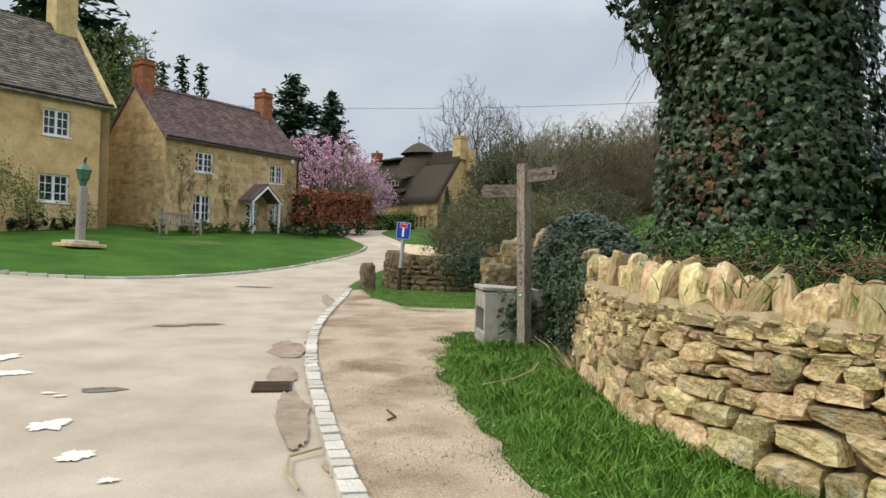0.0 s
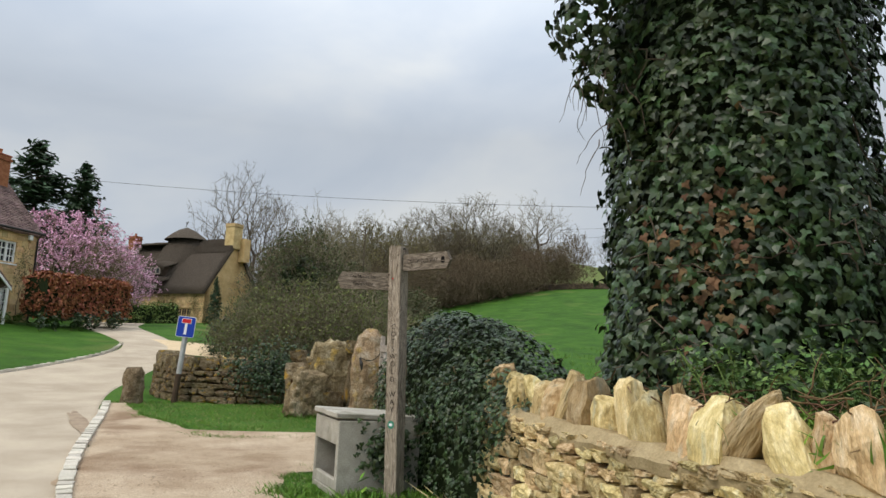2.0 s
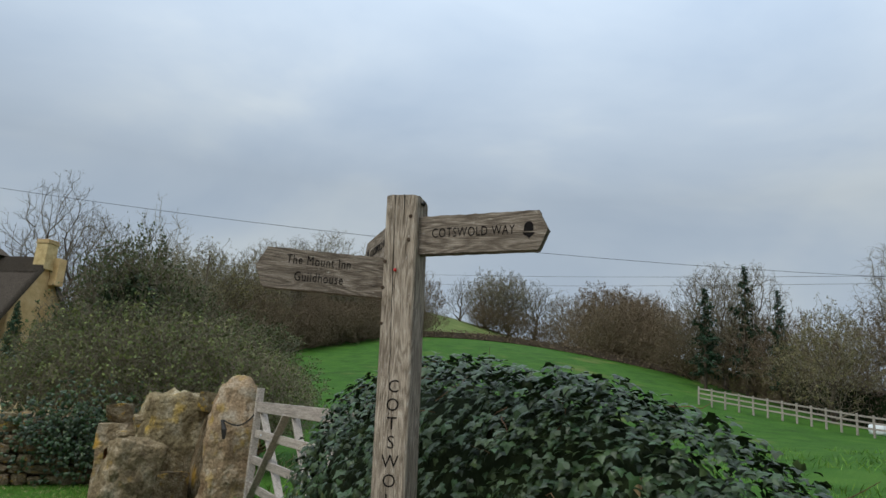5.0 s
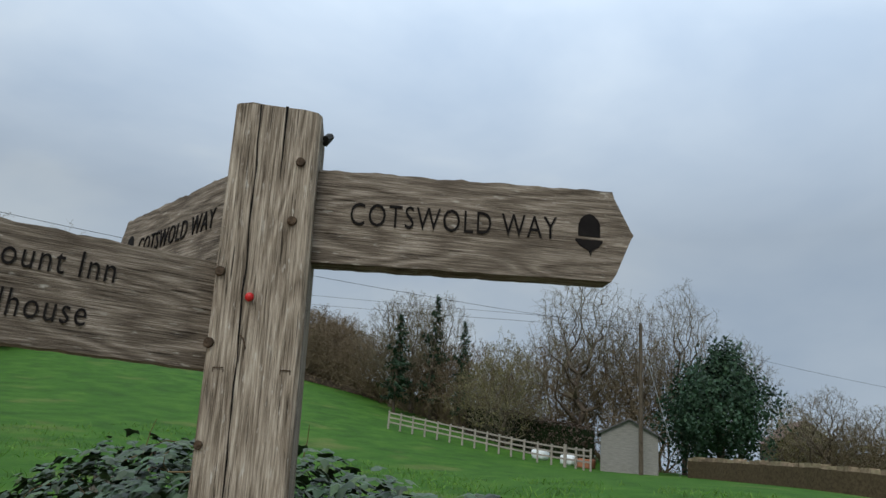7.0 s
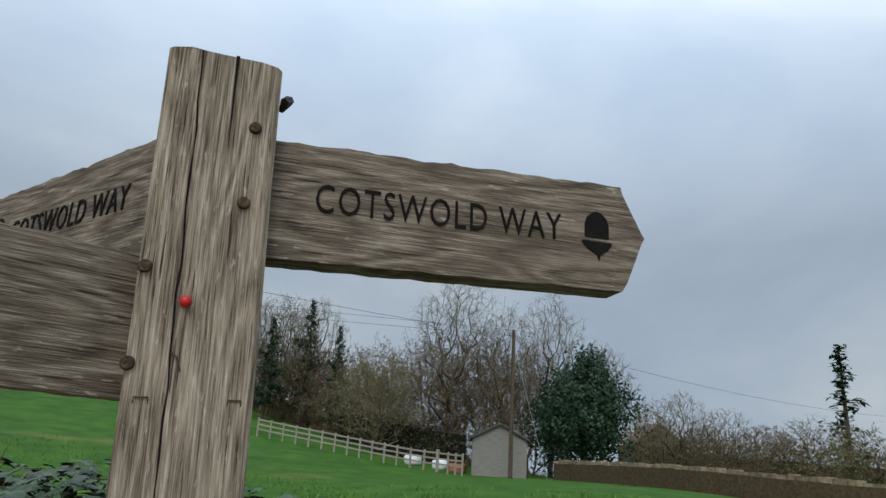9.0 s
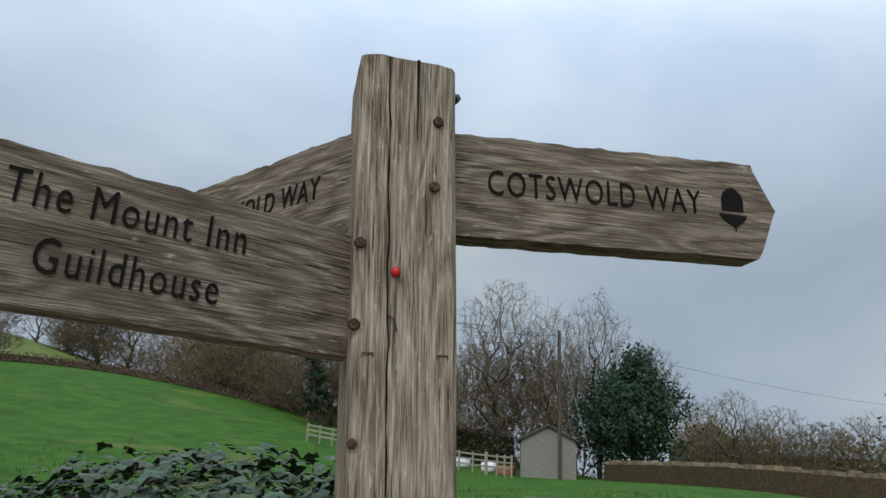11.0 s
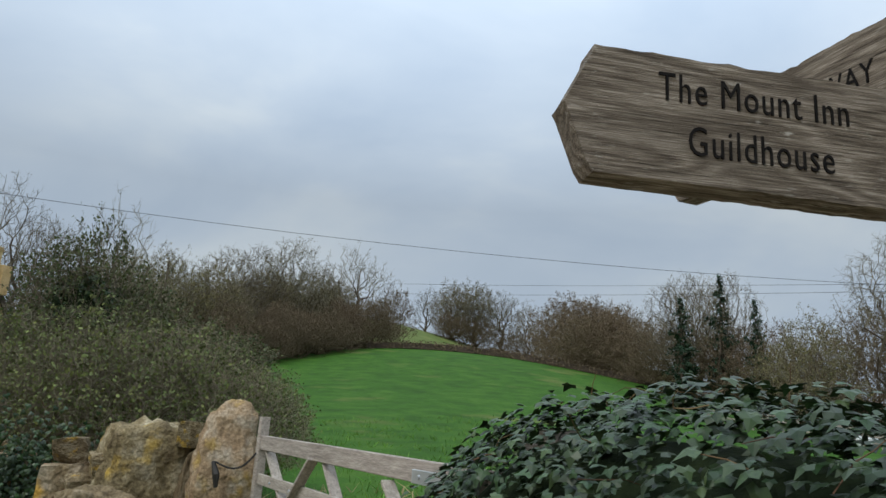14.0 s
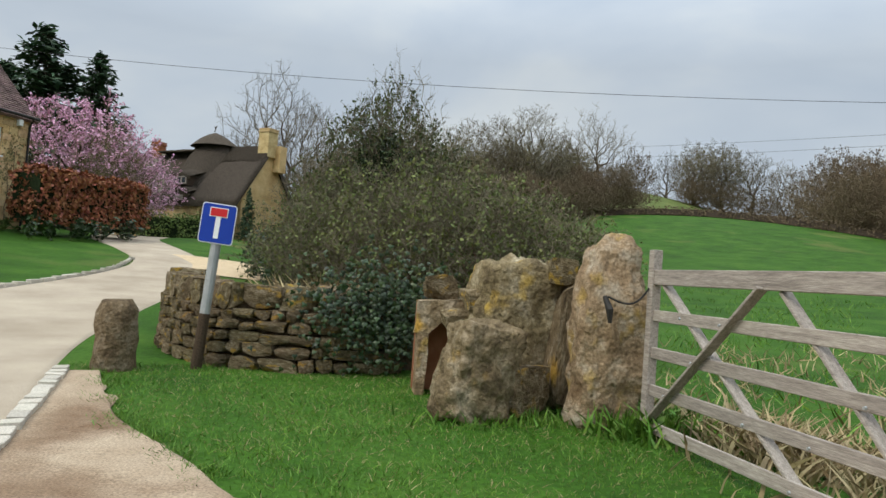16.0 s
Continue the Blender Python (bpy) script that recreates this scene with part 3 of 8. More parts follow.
def build_finger_post():
    top, base = POST_TOP, POST_BASE
    zax = (top - base).normalized()
    xax = (FACE_X - FACE_X.dot(zax) * zax).normalized()
    yax = zax.cross(xax)
    m = Matrix((xax, yax, zax)).transposed().to_4x4()
    m.translation = base
    root = thing("finger_post", m, "weathered grey oak footpath finger post with three arms", "signpost")
    h, w, bm = (top - base).length, POST_W / 2, bmesh.new()
    # the shaft: chamfered corners, a worn uneven head
    outline = []
    for cx, cy in ((1, 1), (-1, 1), (-1, -1), (1, -1)):
        c = 0.006
        a, b = (cx * w, cy * (w - c)), (cx * (w - c), cy * w)
        outline += [a, b] if cx * cy > 0 else [b, a]
    grid = []
    for z in [-0.25] + [h * k / 14 for k in range(15)]:
        grid.append([bm.verts.new((x + 0.0022 * noise.noise(Vector((x * 9, y * 9, z * 3))), y + 0.0022 * noise.noise(Vector((x * 9, y * 9, z * 3 + 7))), z)) for x, y in outline])
    for a, b in zip(grid, grid[1:]):
        for k in range(8):
            bm.faces.new((a[k], a[(k + 1) % 8], b[(k + 1) % 8], b[k]))
    bm.faces.new(grid[0][::-1])
    cap = bm.faces.new(grid[-1])
    ret = bmesh.ops.inset_region(bm, faces=[cap], thickness=0.012, depth=0.0)
    ret = bmesh.ops.subdivide_edges(bm, edges=list(cap.edges), cuts=5, use_grid_fill=True)
    for v in bm.verts:
        if v.co.z > h - 0.02:
            v.co.z += 0.009 * noise.noise(v.co * 60) + 0.005 * noise.noise(v.co * 140) - 0.06 * (v.co.x + 0.06) * 0.9 - 0.02 * max(0, v.co.y)
    part("shaft", bm, M_WOODZ, root)
    # long drying cracks on the lettered face
    bm = bmesh.new()
    x, z, pts = -0.028, h - 0.002, []
    for i in range(40):
        pts.append((x, -w - 0.0005, z))
        z -= 0.033
        x += 0.007 * noise.noise(Vector((i * 0.7, 2, 0))) + 0.0006
    add_tube(bm, pts, [max(0.0003, 0.0016 - 0.0016 * abs(i / 39 - 0.2) + 0.0012 * noise.noise(Vector((i * 0.9, 8, 0)))) for i in range(40)], 4)
    pts = [(0.012 + 0.003 * noise.noise(Vector((i, 0, 5))), -w - 0.0005, h - 0.002 - i * 0.03) for i in range(5)]
    add_tube(bm, pts, [0.003, 0.0022, 0.0016, 0.001, 0.0004], 4)
    part("crack", bm, M_ENGRAVE, root, "long dark drying crack")

    def local(p):
        return m.inverted() @ Vector(p)

    for p, r in (((0.999, 8.990, 2.324), 0.008), ((0.998, 8.990, 2.229), 0.008), ((0.942, 9.062, 2.142), 0.008), ((0.943, 9.062, 2.038), 0.008), ((0.952, 9.058, 1.899), 0.0065)):
        q = local(p)
        bm = bmesh.new()
        bmesh.ops.create_cone(bm, cap_ends=True, segments=12, radius1=r, radius2=r * 0.8, depth=0.006, matrix=pose(q.x, -w - 0.002, q.z, 90))
        part("nail", bm, M_NAIL, root, "rusty nail head")
    q = local((0.972, 9.026, 2.108))
    bm = bmesh.new()
    bmesh.ops.create_uvsphere(bm, u_segments=12, v_segments=8, radius=0.0065, matrix=pose(q.x, -w - 0.002, q.z))
    part("pin", bm, M_RED, root, "small red push pin", True)
    for x0, z0 in ((-0.052, 2.008), (0.040, 2.008)):
        bm = bmesh.new()
        add_tube(bm, [(x0, -w, z0 - 0.006), (x0, -w - 0.002, z0), (x0 + 0.014, -w - 0.002, z0), (x0 + 0.014, -w, z0 - 0.006)], [0.0009] * 4, 5)
        part("staple", bm, M_NAIL, root, "thin rusty staple")
    bm = bmesh.new()
    add_tube(bm, [(-0.022, -w, 2.056), (-0.015, -w - 0.006, 2.05), (-0.010, -w - 0.004, 2.035)], [0.0012, 0.0012, 0.0008], 5)
    part("bent_nail", bm, M_NAIL, root)
    # the name of the path down the shaft
    for i, ch in enumerate("COTSWOLD WAY"):
        if ch != " ":
            letters("lettering", ch, 0.066, pose(0.004, -w - 0.0006, 1.665 - i * 0.067, 90), root, M_ENGRAVE)
    bm = bmesh.new()
    bmesh.ops.create_cone(bm, cap_ends=True, segments=28, radius1=0.034, radius2=0.034, depth=0.003, matrix=pose(0.0, -w - 0.0015, 0.80, 90))
    disc = part("waymark_disc", bm, M_DISC, root, "round green waymark disc")
    bm = bmesh.new()
    add_prism(bm, [(-0.018, 0.79), (0.004, 0.79), (0.004, 0.784), (0.02, 0.80), (0.004, 0.816), (0.004, 0.81), (-0.018, 0.81)], 0.001, pose(0, -w - 0.0045, 0))
    part("arrow", bm, M_SIGNWHITE, disc, "white arrow")
    bm = bmesh.new()
    add_tube(bm, [(w + 0.006, -0.03, h - 0.035), (w + 0.012, -0.02, h - 0.026), (w + 0.004, 0.0, h - 0.03)], [0.006, 0.007, 0.005], 6)
    part("knob", bm, M_IRON, root, "small dark iron stub")
    finger(root, (1.022, 9.005), (0.64, -0.768, 0), 0.536, 2.178, 2.330, [("COTSWOLD WAY", 0.244, 0.088, 0.054, 0.330)], (0.462, 0.092), (-0.768, -0.64, 0), 0.018)
    finger(root, (0.975, 9.075), (-0.907, 0.421, 0), 0.526, 2.004, 2.163, [("The Mount Inn", 0.286, 0.118, 0.053, 0.248), ("Guildhouse", 0.280, 0.053, 0.053, 0.187)], None, (-0.421, -0.907, 0), 0.004)
    finger(root, (0.985, 9.10), (0.21, 0.978, 0), 0.545, 2.178, 2.335, [("COTSWOLD WAY", 0.25, 0.084, 0.052, 0.330)], (0.465, 0.085), (-0.978, 0.21, 0), 0.0)

build_finger_post()

# ---- stones ----
def stone_mesh(name, seed, material, roundness=0.3, rough=0.10, cuts=2):
    """A broken block about one metre on each side, to be scaled: flat faces, knocked corners."""
    bm = bmesh.new()
    bmesh.ops.create_cube(bm, size=1.0)
    bmesh.ops.subdivide_edges(bm, edges=bm.edges[:], cuts=cuts, use_grid_fill=True)
    rng = random.Random(seed)
    off = Vector((rng.uniform(-50, 50), rng.uniform(-50, 50), rng.uniform(-50, 50)))
    shear, slope, taper = rng.uniform(-0.14, 0.14), rng.uniform(-0.05, 0.05), rng.uniform(-0.2, 0.2)
    chips = [(Vector((rng.choice((-1, 1)) * rng.uniform(0.5, 1), rng.uniform(-0.9, 0.9), rng.choice((-1, 1)) * rng.uniform(0.5, 1))).normalized(), rng.uniform(0.50, 0.64)) for _ in range(5)]
    for v in bm.verts:
        c = v.co.lerp(v.co.normalized() * 0.58, roundness)
        for n_, d_ in chips:
            k = c.dot(n_) - d_
            if k > 0:
                c -= n_ * k * 0.85
        c += rough * Vector((noise.noise(c * 1.3 + off), noise.noise(c * 1.3 + off + Vector((31, 0, 0))), noise.noise(c * 1.3 + off + Vector((0, 31, 0)))))
        c += rough * 0.5 * noise.noise(c * 4.5 + off) * c.normalized()
        c.z += slope * c.x + taper * c.x * c.z
        c.x += shear * c.z
        v.co = c
    me = bpy.data.meshes.new(name)
    bm.to_mesh(me)
    bm.free()
    me.materials.append(material)
    return me


def cope_mesh(seed, material):
    """An upright wedge of rubble, worn narrow at the top."""
    rng = random.Random(seed)
    bm = bmesh.new()
    bmesh.ops.create_cube(bm, size=1.0)
    bmesh.ops.subdivide_edges(bm, edges=bm.edges[:], cuts=4, use_grid_fill=True)
    off = Vector((rng.uniform(-50, 50), rng.uniform(-50, 50), rng.uniform(-50, 50)))
    narrow, lean, slope = rng.uniform(0.15, 0.6), rng.uniform(-0.25, 0.25), rng.uniform(-0.45, 0.45)
    chips = [(Vector((rng.uniform(-1, 1), rng.uniform(-1, 1), rng.uniform(-0.3, 1))).normalized(), rng.uniform(0.38, 0.52)) for _ in range(7)]
    for v in bm.verts:
        c = v.co.lerp(v.co.normalized() * 0.58, 0.22)
        up = c.z + 0.5
        c.x = c.x * (1.05 - narrow * up * up) + lean * up * up
        c.y *= 1 - 0.25 * up * up
        c.z += slope * c.x * up
        c += 0.16 * Vector((noise.noise(c * 1.6 + off), noise.noise(c * 1.6 + off + Vector((31, 0, 0))), 0.6 * noise.noise(c * 1.6 + off + Vector((0, 31, 0)))))
        # broken faces
        for n_, d_ in chips:
            k = c.dot(n_) - d_
            if k > 0:
                c -= n_ * k * 0.9
        c += 0.05 * noise.noise(c * 6 + off) * c.normalized()
        v.co = c
    me = bpy.data.meshes.new("cope_stone")
    bm.to_mesh(me)
    bm.free()
    me.materials.append(material)
    return me


def curve_at(pts, n=400):
    """A curve by its length: a function from metres along it to (place, way)."""
    P = spline(pts, n)
    S = [0.0]
    for a, b in zip(P, P[1:]):
        S.append(S[-1] + (b - a).length)

    def at(s):
        k = min(max(int(np.searchsorted(S, s)) - 1, 0), n - 2)
        u = (s - S[k]) / max(S[k + 1] - S[k], 1e-6)
        return P[k].lerp(P[k + 1], u), (P[k + 1] - P[k]).normalized()
    return at, S[-1]


def swept(name, pts, profile, n, material, parent, rough=0.0, closed=True):
    """A profile of (offset to the right, height) swept along a curve over the land."""
    at, total = curve_at(pts)
    verts, k = [], len(profile)
    for i in range(n):
        p, d = at(total * i / (n - 1))
        r = Vector((d.y, -d.x, 0))
        for o, z in profile:
            q = p + r * o
            w = Vector((q.x, q.y, ground(p.x, p.y) + z))
            if rough:
                w += rough * Vector((noise.noise(w * 5), noise.noise(w * 5 + Vector((7, 0, 0))), noise.noise(w * 5 + Vector((0, 7, 0)))))
            verts.append(w)
    faces = [(i * k + j, i * k + (j + 1) % k, (i + 1) * k + (j + 1) % k, (i + 1) * k + j) for i in range(n - 1) for j in range(k if closed else k - 1)]
    if closed:
        faces += [tuple(range(k))[::-1], tuple((n - 1) * k + j for j in range(k))]
    ob = new(name, mesh_np(name, verts, faces, material))
    ob.parent = parent
    return ob


def lay_stones(parent, pts, s0, s1, courses, lengths, meshes, rng, batter, depth=0.2, skip=None, name="stone"):
    """Courses of stones along a curve; each is an object of its own."""
    at, total = curve_at(pts)
    z = 0.0
    for h in courses:
        s = s0 + rng.uniform(-0.1, 0.1)
        while s < s1:
            l = min(max(h * rng.choice((rng.uniform(0.8, 1.4), rng.uniform(1.2, 2.2), rng.uniform(2.0, 3.2))), lengths[0]), lengths[1])
            hh = h * rng.uniform(0.80, 1.16)
            p, d = at(s + l / 2)
            r = Vector((d.y, -d.x, 0))
            zz = z + h / 2 + 0.035 * noise.noise(Vector((s * 1.3, z * 2, 1))) + rng.uniform(-0.012, 0.012)
            if not (skip and skip(s + l / 2, zz)):
                ob = bpy.data.objects.new(name, rng.choice(meshes))
                scene.collection.objects.link(ob)
                ob.parent = parent
                q = p + r * (depth * 0.32 + batter * zz + rng.uniform(-0.015, 0.02))
                ob.matrix_basis = Matrix.LocRotScale((q.x, q.y, ground(p.x, p.y) + zz), Euler((rng.uniform(-0.06, 0.06), rng.uniform(-0.05, 0.05), math.atan2(d.y, d.x) + rng.uniform(-0.06, 0.06) + rng.choice((0, math.pi)))),
                                                     (l * 0.97, depth, hh * 0.98))
            s += l
        z += h


NEAR_WALL = [(6.5, 1.2), (5.0, 2.1), (3.8, 2.75), (2.9, 3.45), (2.25, 4.15), (1.84, 4.85), (1.60, 5.7), (1.52, 6.5), (1.50, 7.3), (1.53, 8.3), (1.63, 9.2), (1.80, 10.6)]
FAR_WALL = [(0.905, 17.22), (0.155, 17.19), (-0.505, 17.32), (-0.995, 17.57), (-1.325, 17.92), (-1.565, 18.47), (-1.685, 19.17), (-1.645, 20.37)]


def build_far_stones():
    rng = random.Random(11)
    # the big stones by the gate
    for name, x, y, s, rz, tilt, mat_, seed, label, cat in (
            ("leaning_boulder", 1.06, 15.32, (0.54, 0.42, 0.82), 12, 9, M_OLDSTONE, 4, "rough grey-brown boulder leaning against the stone wall end", "boulder"),
            ("standing_boulder", 1.59, 15.92, (0.80, 0.6, 1.36), 4, 2, M_OLDSTONE, 9, "tall weathered boulder built into the wall end", "boulder"),
            ("gate_pillar", 2.07, 15.12, (0.52, 0.44, 1.58), -8, 1, M_LICHEN, 21, "rough stone gate pillar with orange lichen", "pillar")):
        bm = bmesh.new()
        bmesh.ops.create_cube(bm, size=1.0)
        bmesh.ops.subdivide_edges(bm, edges=bm.edges[:], cuts=17, use_grid_fill=True)
        off = Vector((seed * 3.7, seed * 1.3, 0))
        for v in bm.verts:
            c = v.co.copy()
            c = c.lerp(c.normalized() * 0.6, 0.38)
            if name == "gate_pillar":
                c.x *= 1 - 0.30 * smooth(0.2, 0.55, c.z)
                c.y *= 1 - 0.2 * smooth(0.2, 0.55, c.z)
            w = Vector((c.x * s[0], c.y * s[1], c.z * s[2]))
            d = 0.055 * noise.noise(w * 3.1 + off) + 0.045 * noise.noise(w * 8 + off) + 0.03 * noise.noise(w * 17 + off) + 0.014 * noise.noise(w * 40 + off)
            d -= 0.03 * smooth(0.06, 0.0, abs(noise.noise(w * 4.5 + off * 2)))
            v.co = w + c.normalized() * d
        ob = link_mesh(name, bm, mat_, True)
        ob.matrix_basis = pose(x, y, ground(x, y) + s[2] * 0.44, 0, tilt, rz)
        tagged(ob, label, cat)
    # carved niche stone: two jambs, a pointed head and a dark back
    x, y = 1.02, 16.20
    root = thing("niche_stone", pose(x, y, ground(x, y) - 0.05, 0, 0, -10), "carved yellow stone with a dark pointed niche", "stonework")

    def worn(name, outlines, deep, material, label=""):
        bm = bmesh.new()
        for o in outlines:
            add_prism(bm, o, deep)
        bmesh.ops.subdivide_edges(bm, edges=bm.edges[:], cuts=2, use_grid_fill=True)
        for v in bm.verts:
            v.co += 0.022 * Vector((noise.noise(v.co * 6), noise.noise(v.co * 6 + Vector((3, 0, 0))), noise.noise(v.co * 6 + Vector((0, 3, 0)))))
        return part(name, bm, material, root, label)

    worn("jamb", [[(-0.24, 0), (-0.145, 0), (-0.145, 0.60), (-0.24, 0.60)]], 0.26, M_LICHEN, "yellow lichened jamb")
    worn("jamb", [[(0.165, 0), (0.27, 0), (0.27, 0.60), (0.165, 0.60)]], 0.26, M_LICHEN)
    worn("head", [[(-0.26, 0.60), (-0.145, 0.60), (0.0, 0.74), (0.0, 0.93), (-0.25, 0.90)], [(0.0, 0.74), (0.165, 0.60), (0.29, 0.60), (0.29, 0.95), (0.0, 0.93)]], 0.28, M_OLDSTONE, "grey pointed head stone")
    bm = bmesh.new()
    add_box(bm, (0.5, 0.05, 0.9), pose(0, 0.30, 0.45))
    part("back_slab", bm, M_POTBRICK, root, "dark reddish slab inside the niche")
    # marker stone beside the lane
    bm = bmesh.new()
    bmesh.ops.create_cone(bm, cap_ends=True, segments=14, radius1=0.20, radius2=0.185, depth=0.78, matrix=pose(0, 0, 0.30))
    bmesh.ops.subdivide_edges(bm, edges=bm.edges[:], cuts=5, use_grid_fill=True)
    for v in bm.verts:
        top = smooth(0.5, 0.7, v.co.z)
        v.co += (0.035 * noise.noise(v.co * 5) + 0.02 * noise.noise(v.co * 13)) * Vector((v.co.x, v.co.y, 0)).normalized() + Vector((-v.co.x, -v.co.y, 0)) * 0.25 * top
        v.co.z += 0.03 * noise.noise(v.co * 7) - 0.05 * top * (v.co.xy.length / 0.19)
    ob = link_mesh("marker_stone", bm, M_OLDSTONE, True)
    x, y = -1.89, 17.3
    ob.matrix_basis = pose(x, y, ground(x, y), 2, -2, 20)
    tagged(ob, "short round weathered stone bollard on the verge", "bollard")


build_far_stones()


def board_box(bm, a, b, w, t, up=Vector((0, 0, 1))):
    """A rail from a to b, w high and t thick."""
    a, b = Vector(a), Vector(b)
    d = (b - a).normalized()
    side = d.cross(up).normalized()
    v = side.cross(d)
    m = Matrix((d, side, v)).transposed().to_4x4()
    m.translation = (a + b) / 2
    add_box(bm, ((b - a).length, t, w), m, 0.004)


def build_gate():
    a, b = Vector((2.23, 14.72, 0)), Vector((2.00, 11.03, 0))
    d = (b - a).normalized()
    L = (b - a).length
    z0 = ground(2.4, 14.9)
    m = Matrix((d, Vector((-d.y, d.x, 0)), Vector((0, 0, 1)))).transposed().to_4x4()
    m.translation = (a.x, a.y, z0 + 0.02)
    root = thing("field_gate", m, "grey weathered five-bar wooden field gate, closed", "gate")
    hgt = (1.19, 0.90, 0.62, 0.34, 0.07)
    for i, z in enumerate(hgt):
        bm = bmesh.new()
        board_box(bm, (0.02, 0, z), (L, 0, z - 0.02), 0.115 if i == 0 else 0.085, 0.05 if i == 0 else 0.028)
        part("rail", bm, M_GREYWOOD, root)
    for x0, w, z1 in ((0.0, 0.075, 1.40), (L, 0.09, 1.36)):
        bm = bmesh.new()
        board_box(bm, (x0, 0, 0.05), (x0, 0, z1), 0.075, w, Vector((0, 1, 0)))
        part("stile", bm, M_GREYWOOD, root)
    for (x0, za), (x1, zb), y in (((0.04, 0.08), (1.30, 1.14), -0.03), ((0.12, 1.14), (1.62, 0.05), 0.03), ((1.42, 1.12), (2.55, 0.04), 0.03), ((L - 0.05, 0.06), (2.45, 1.10), -0.03)):
        bm = bmesh.new()
        board_box(bm, (x0, y, za), (x1, y, zb), 0.08, 0.022, Vector((0, 1, 0)))
        part("brace", bm, M_GREYWOOD, root)
    for x0, z in ((0.45, 0.90), (0.62, 0.61), (0.92, 0.89), (0.3, 0.335), (1.2, 0.32), (1.75, 0.315), (1.62, 0.05), (2.1, 0.59)):
        bm = bmesh.new()
        bmesh.ops.create_cone(bm, cap_ends=True, segments=10, radius1=0.011, radius2=0.009, depth=0.012, matrix=pose(x0, -0.046, z, 90))
        part("bolt", bm, M_METAL, root)
    bm = bmesh.new()
    add_box(bm, (0.62, 0.012, 0.07), pose(3.05, -0.034, 1.15), 0.003)
    bracket = part("hinge_strap", bm, M_METAL, root, "galvanised steel hinge strap")
    for x0 in (2.82, 3.05, 3.27):
        bm = bmesh.new()
        bmesh.ops.create_cone(bm, cap_ends=True, segments=10, radius1=0.012, radius2=0.01, depth=0.012, matrix=pose(x0, -0.044, 1.15, 90))
        part("bolt", bm, M_METAL, bracket)
    bm = bmesh.new()
    add_tube(bm, [(0.0, 0.0, -0.2), (0, 0, 1.44)], [0.085, 0.08], 10)
    post = link_mesh("gate_post", bm, M_GREYWOOD)
    p = b + d * 0.16
    post.matrix_basis = pose(p.x, p.y, z0)
    tagged(post, "round grey wooden gate hanging post in ivy", "post")
    # latch chain on the pillar
    bm = bmesh.new()
    add_tube(bm, [(1.87, 14.82, 1.34), (1.89, 14.77, 1.24), (1.90, 14.77, 1.14)], [0.018, 0.03, 0.015], 6)
    lock = link_mesh("padlock", bm, M_IRON)
    tagged(lock, "dark iron padlock hanging on the stone pillar", "padlock")
    bm = bmesh.new()
    pts = [Vector((1.88, 14.79, 1.34)).lerp(Vector((2.21, 14.74, 1.44)), i / 10) - Vector((0, 0.05 * math.sin(math.pi * i / 10), 0.09 * math.sin(math.pi * i / 10))) for i in range(11)]
    add_tube(bm, pts, [0.008] * 11, 5)
    ch = link_mesh("gate_chain", bm, M_IRON)
    tagged(ch, "thin dark chain between the stone pillar and gate", "chain")


build_gate()


def build_bin():
    """A small open-fronted concrete box."""
    x, y = 0.93, 9.62
    root = thing("concrete_grit_bin", pose(x, y, ground(x, y) - 0.02, 0, 0, 7), "grey concrete grit bin with an open front and a lid", "grit bin")
    W, D, H, t = 0.80, 0.78, 0.70, 0.06

    def slab(name, size, m, label=""):
        bm = bmesh.new()
        add_box(bm, size, m, 0.008)
        bmesh.ops.subdivide_edges(bm, edges=bm.edges[:], cuts=1)
        for v in bm.verts:
            v.co += 0.004 * Vector((noise.noise(v.co * 9), noise.noise(v.co * 9 + Vector((4, 0, 0))), 0))
        part(name, bm, M_CONCRETE, root, label)
    slab("side_panel", (W, t, H), pose(0, -D / 2 + t / 2, H / 2))
    slab("side_panel", (W, t, H), pose(0, D / 2 - t / 2, H / 2))
    slab("back_panel", (t, D - 2 * t - 0.004, H), pose(W / 2 - t / 2, 0, H / 2))
    slab("base", (W - t - 0.004, D - 2 * t - 0.004, t), pose(-t / 2, 0, 0.05))
    slab("front_lip", (0.05, D - 2 * t - 0.004, 0.10), pose(-W / 2 + 0.03, 0, 0.13))
    slab("front_panel", (0.05, D - 2 * t - 0.004, 0.22), pose(-W / 2 + 0.03, 0, H - 0.11))
    slab("lid", (W + 0.05, D / 2 - 0.004, 0.05), pose(0, -D / 4 + 0.0, H + 0.03, 0, 2.0), "pale concrete lid slab")
    slab("lid", (W + 0.05, D / 2 - 0.004, 0.05), pose(0, D / 4 + 0.004, H + 0.03, 0, 2.6), "pale concrete lid slab")
    bm = bmesh.new()
    for k, (u, w) in enumerate(((0, 0.05), (0.06, 0.045), (0.115, 0.05), (0.17, 0.04))):
        add_box(bm, (0.004, w, 0.055), pose(-W / 2 + 0.002, 0.12 - u, H - 0.11))
    part("worn_lettering", bm, M_CONCRETE, root)


build_bin()


